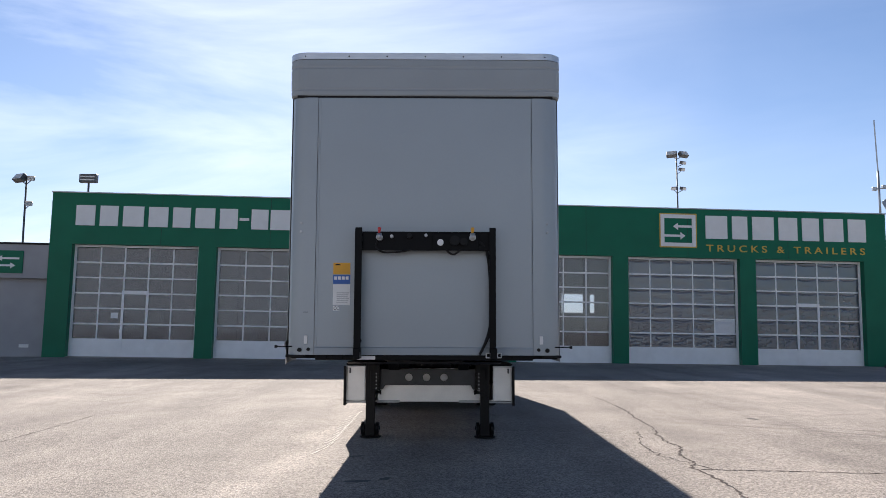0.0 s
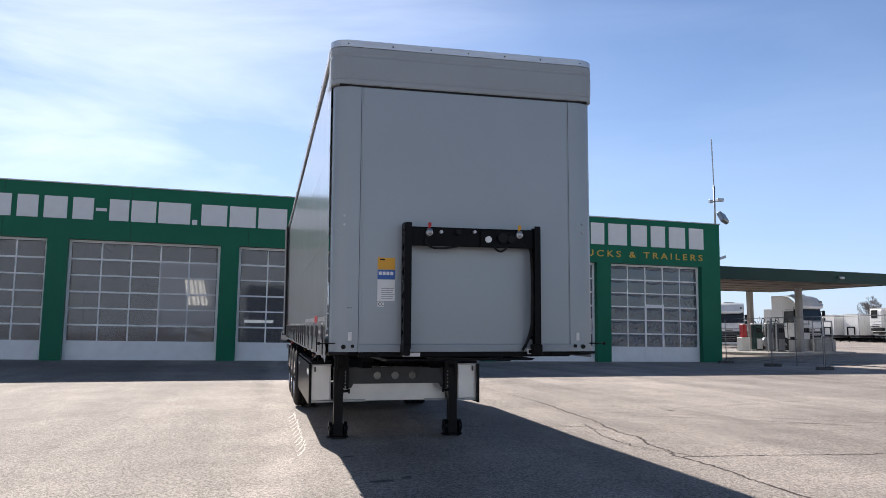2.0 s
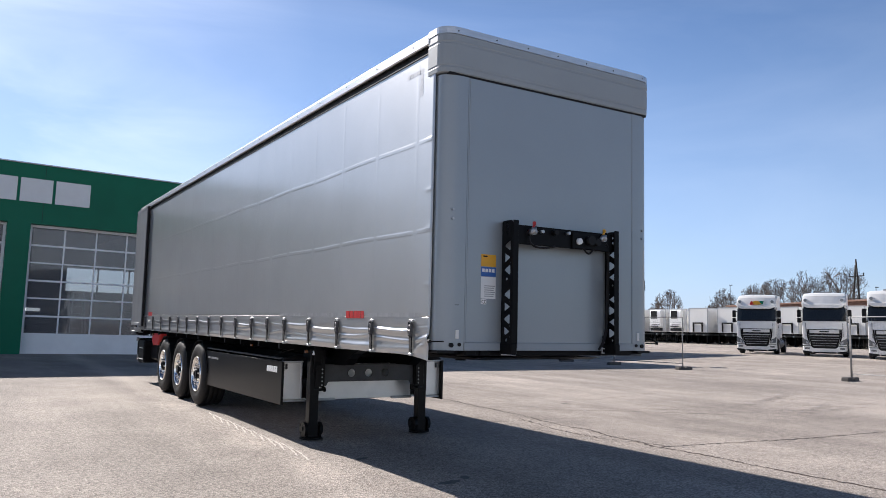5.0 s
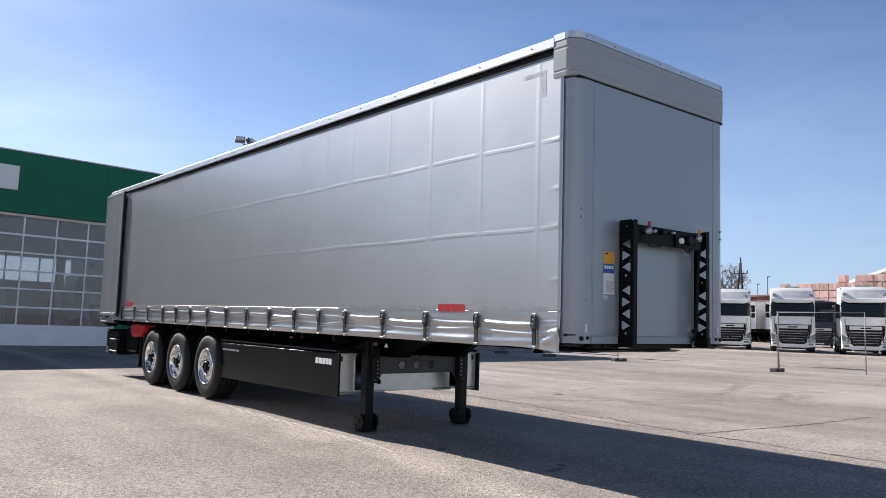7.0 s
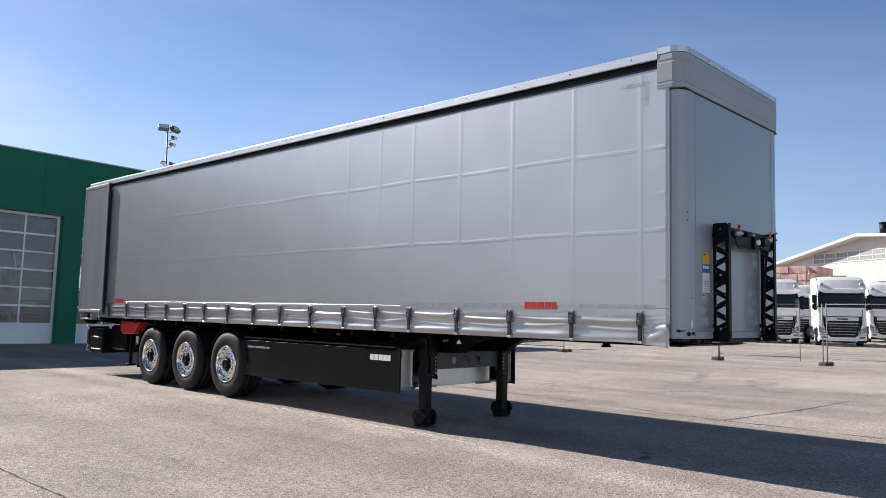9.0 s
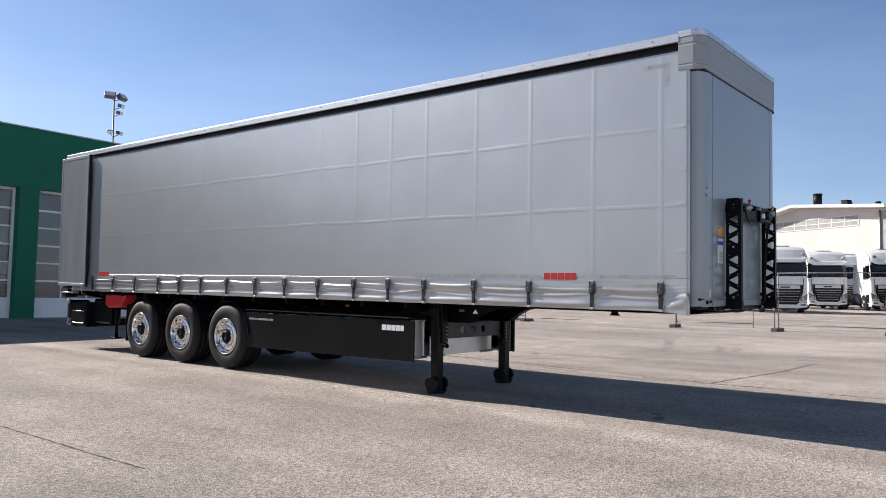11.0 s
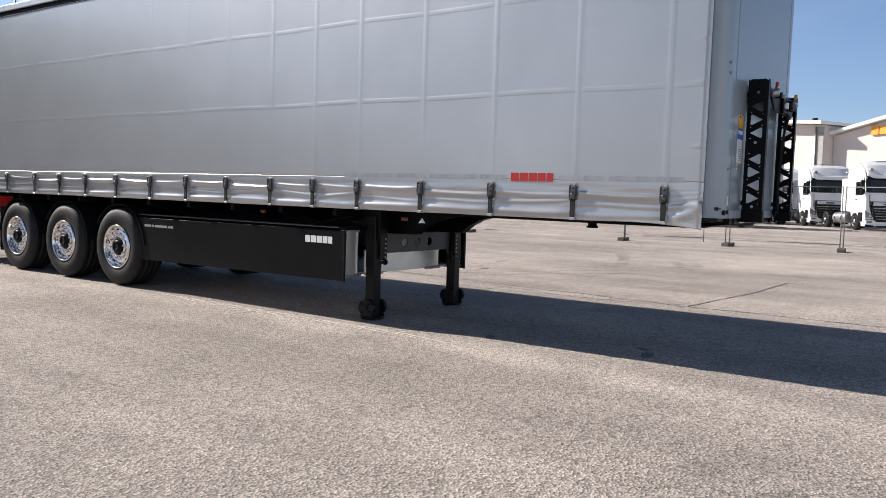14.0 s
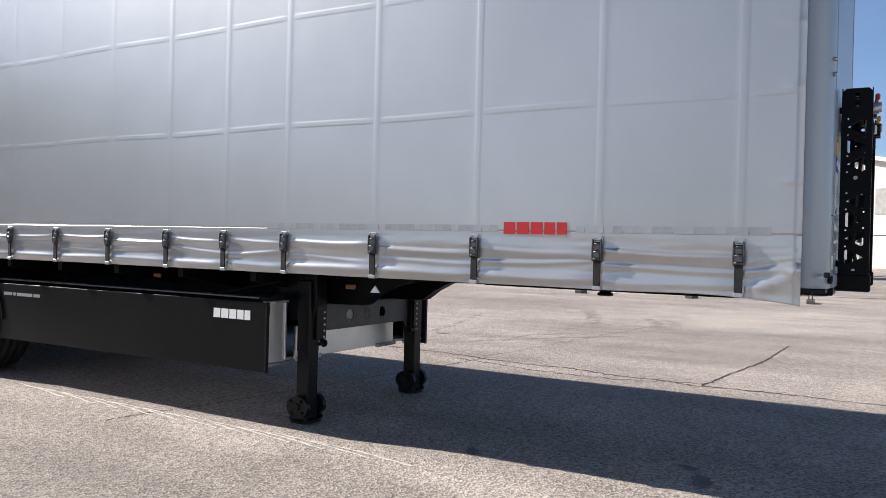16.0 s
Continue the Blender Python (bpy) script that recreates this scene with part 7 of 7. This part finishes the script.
part("roof", bm, M_OFFWHITE, hall, "pale sheet roof edge")
bm = bmesh.new()
for z in (9.4, 10.0, 10.7):
    prism(bm, [(1.9, z - 0.05 + 0.0), (20.0, z - 0.05 - 0.06), (20.0, z + 0.05 - 0.06), (1.9, z + 0.05)], "x", -0.06, 0.02)
for k in range(10):
    y = 1.9 + k * 2.0
    box(bm, -0.06, 0.02, y - 0.05, y + 0.05, 9.4, 10.7)
part("window_frame", bm, M_OFFWHITE, hall)
for k in range(9):
    boxpart("window", M_CONCRETE, hall, -0.03, 0.01, 1.95 + k * 2.0, 3.85 + k * 2.0, 9.4, 10.65)
# shade on the wall return at this corner, put in as a grey strip
boxpart("return_shade_strip", M_CONCRETE, hall, -0.06, 0.02, -2.15, -1.0, 0, 10.9, 0.0, "grey strip standing for the shaded wall return")
bm = bmesh.new()
rod(bm, (-0.2, -1.15, 0), (-0.2, -1.15, 11.0), 0.1, 8)
part("downpipe", bm, M_STEEL, hall)
for y, z, rr, h in ((9.9, 12.5, 0.55, 1.6), (0.8, 11.4, 0.3, 0.75)):
    bm = bmesh.new()
    rod(bm, (2, y, z), (2, y, z + h), rr, 14)
    rod(bm, (2, y, z + h), (2, y, z + h + 0.15), rr * 1.1, 14)
    part("roof_vent", bm, M_PLASTIC, hall, "dark roof ventilator")
bm = bmesh.new()
prism(bm, [(4.6, 12.0), (5.6, 12.0), (5.8, 12.95), (5.0, 12.95)], "x", 1.5, 2.4)
part("roof_hatch", bm, M_PLASTIC, hall, "tilted dark roof hatch")
wing = thing("factory_wing", FACTORY, "cream factory wing with a pitched roof", "building")
bm = bmesh.new()
prism(bm, [(-2.25, -1.0), (-2.25, 9.9), (-13.4, 12.1), (-28.0, 8.6), (-28.0, -1.0)], "x", 1.6, 40)
part("wall", bm, M_HALL, wing, "cream rendered gable wall")
bm = bmesh.new()
prism(bm, [(-2.0, 9.95), (-2.0, 10.3), (-13.4, 12.6), (-28.8, 8.9), (-28.8, 8.5), (-13.4, 12.15)], "x", 0.7, 40.5)
part("roof", bm, M_OFFWHITE, wing)
emblem(wing, M_ORANGE, (1.55, -7.15, 9.7), (0, -1, 0.0), (0, 0, 1), (-0.2, 0, 0), 4.15, 0.95, (1, 1.05, 1, 1), "sign_block", "orange block of a roof-high firm sign")
boxpart("corner_post", M_CONCRETE, wing, 1.4, 1.62, -13.9, -13.5, -1.0, 11.8)
for k in range(3):
    boxpart("window", M_CONCRETE, wing, 1.55, 1.62, -18.0 - k * 3.0, -15.5 - k * 3.0, 5.8, 8.6)

# ---- power pole, bare trees, far hedge ----
pylon = thing("power_pole", pose(118, 72.2, 0.3), "dark lattice-legged wooden power pole", "power pole")
bm = bmesh.new()
rod(bm, (0, -0.8, 0), (0, 0, 13.4), 0.2, 8, 0.14)
rod(bm, (0, 1.2, 0), (0, 0.1, 12.8), 0.2, 8, 0.14)
rod(bm, (0, -1.2, 11.0), (0, 1.2, 11.0), 0.08, 6)
for y in (-1.2, 1.2, 0.0):
    rod(bm, (0, y, 11.0 if y else 13.4), (0, y, 11.5 if y else 13.8), 0.1, 6)
part("pole", bm, M_POLE, pylon)


def bare_tree(m, h, seed, label):
    rnd = random.Random(seed)
    t = thing("bare_tree", m, label, "tree", "bare trees")
    trunk, crown = bmesh.new(), bmesh.new()

    def grow(bm, p, d, length, r, depth):
        q = p + d * length
        rod(bm, p, q, r, 6 if depth < 2 else 3, r * 0.62, caps=False)
        if depth == 5:
            return
        for j in range(7 if depth == 0 else 4):
            if depth == 0:
                turn, lean = j * 0.9 + rnd.uniform(-0.3, 0.3), (0.0 if j == 6 else rnd.uniform(0.35, 1.05))
                nd = Vector((math.sin(lean) * math.cos(turn), math.sin(lean) * math.sin(turn), math.cos(lean)))
            else:
                nd = (d + Vector((rnd.gauss(0, 0.45), rnd.gauss(0, 0.45), rnd.gauss(0.04, 0.28)))).normalized()
            grow(crown, p + (q - p) * rnd.uniform(0.55, 1.0), nd, length * rnd.uniform(0.62, 0.8), max(r * 0.54, 0.016), depth + 1)

    grow(trunk, Vector((0, 0, 0)), Vector((0, 0, 1)), h * 0.3, h * 0.017, 0)
    k = h / max(v.co.z for v in crown.verts)
    for bm in (trunk, crown):
        bmesh.ops.scale(bm, vec=(k * 0.68, k * 0.68, k), verts=bm.verts)
    # long shoots are held back, so that the crown rounds off
    for v in crown.verts:
        d = v.co - Vector((0, 0, 0.58 * h))
        out = math.sqrt((d.x ** 2 + d.y ** 2) / (0.3 * h) ** 2 + (d.z / (0.4 * h)) ** 2)
        if out > 0.85:
            v.co -= d * (1 - (0.85 + 0.3 * (out - 0.85)) / out)
    part("trunk", trunk, M_BARK, t)
    part("crown", crown, M_BARK, t, "leafless twigs")
    return t


TREES = ((120, 92.5, 10.2), (120, 88.0, 11.0), (120, 82.2, 12.2), (120, 75.6, 13.0), (120, 99.2, 9.6), (120, 113.4, 9.9), (122, 118.5, 7.4), (120, 135.0, 8.4), (124, 126.0, 6.5), (126, 107.0, 7.0), (140, 145, 7.5))
for k, (x, y, h) in enumerate(TREES):
    bare_tree(pose(x, y, 0.3), h * 1.08 + 0.5, 20 + k, "leafless deciduous tree against the sky")
for k, (x, y, h) in enumerate(((120, 98.2, 10.6), (120, 112.0, 9.7), (120, 70.2, 9.2), (120, 68.4, 10.4))):
    lp = thing("street_lamp", pose(x, y, 0.3), "thin grey street lamp", "street lamp", "far street lamps")
    bm = bmesh.new()
    rod(bm, (0, 0, 0), (0, 0, h), 0.09, 8, 0.05)
    part("pole", bm, M_POLE, lp)
    bm = bmesh.new()
    box(bm, -0.15, 0.15, -0.45, 0.1, h - 0.06, h + 0.06, 0.03)
    part("lamp_head", bm, M_POLE, lp)
shed = thing("brick_shed", pose(88, 44, 0.4, 0, 0, -20), "long low brown brick shed behind the trailers", "building")
boxpart("wall", M_SHED, shed, 0, 8, 0, 44, -0.5, 5.6)
boxpart("roof", M_SHED, shed, -0.4, 8.4, -0.4, 44.4, 5.6, 5.85, 0.03)
rnd = random.Random(12)
bm = bmesh.new()
for k in range(2600):
    u = rnd.random()
    x, y = 170 - 60 * u + rnd.uniform(-3, 3), 40 + 150 * u
    h = rnd.uniform(2.0, 6.5) * (0.75 + 0.25 * math.sin(u * 31))
    p = Vector((x, y, 0.2))
    for _ in range(2):
        q = p + Vector((rnd.gauss(0, 0.7), rnd.gauss(0, 0.7), h * rnd.uniform(0.5, 1)))
        rod(bm, p, q, 0.07, 3, 0.03, caps=False)
hedge = part("far_hedge", bm, M_HEDGE, None, "far leafless hedgerow and scrub")
tagged(hedge, category="hedge", kind="stuff")
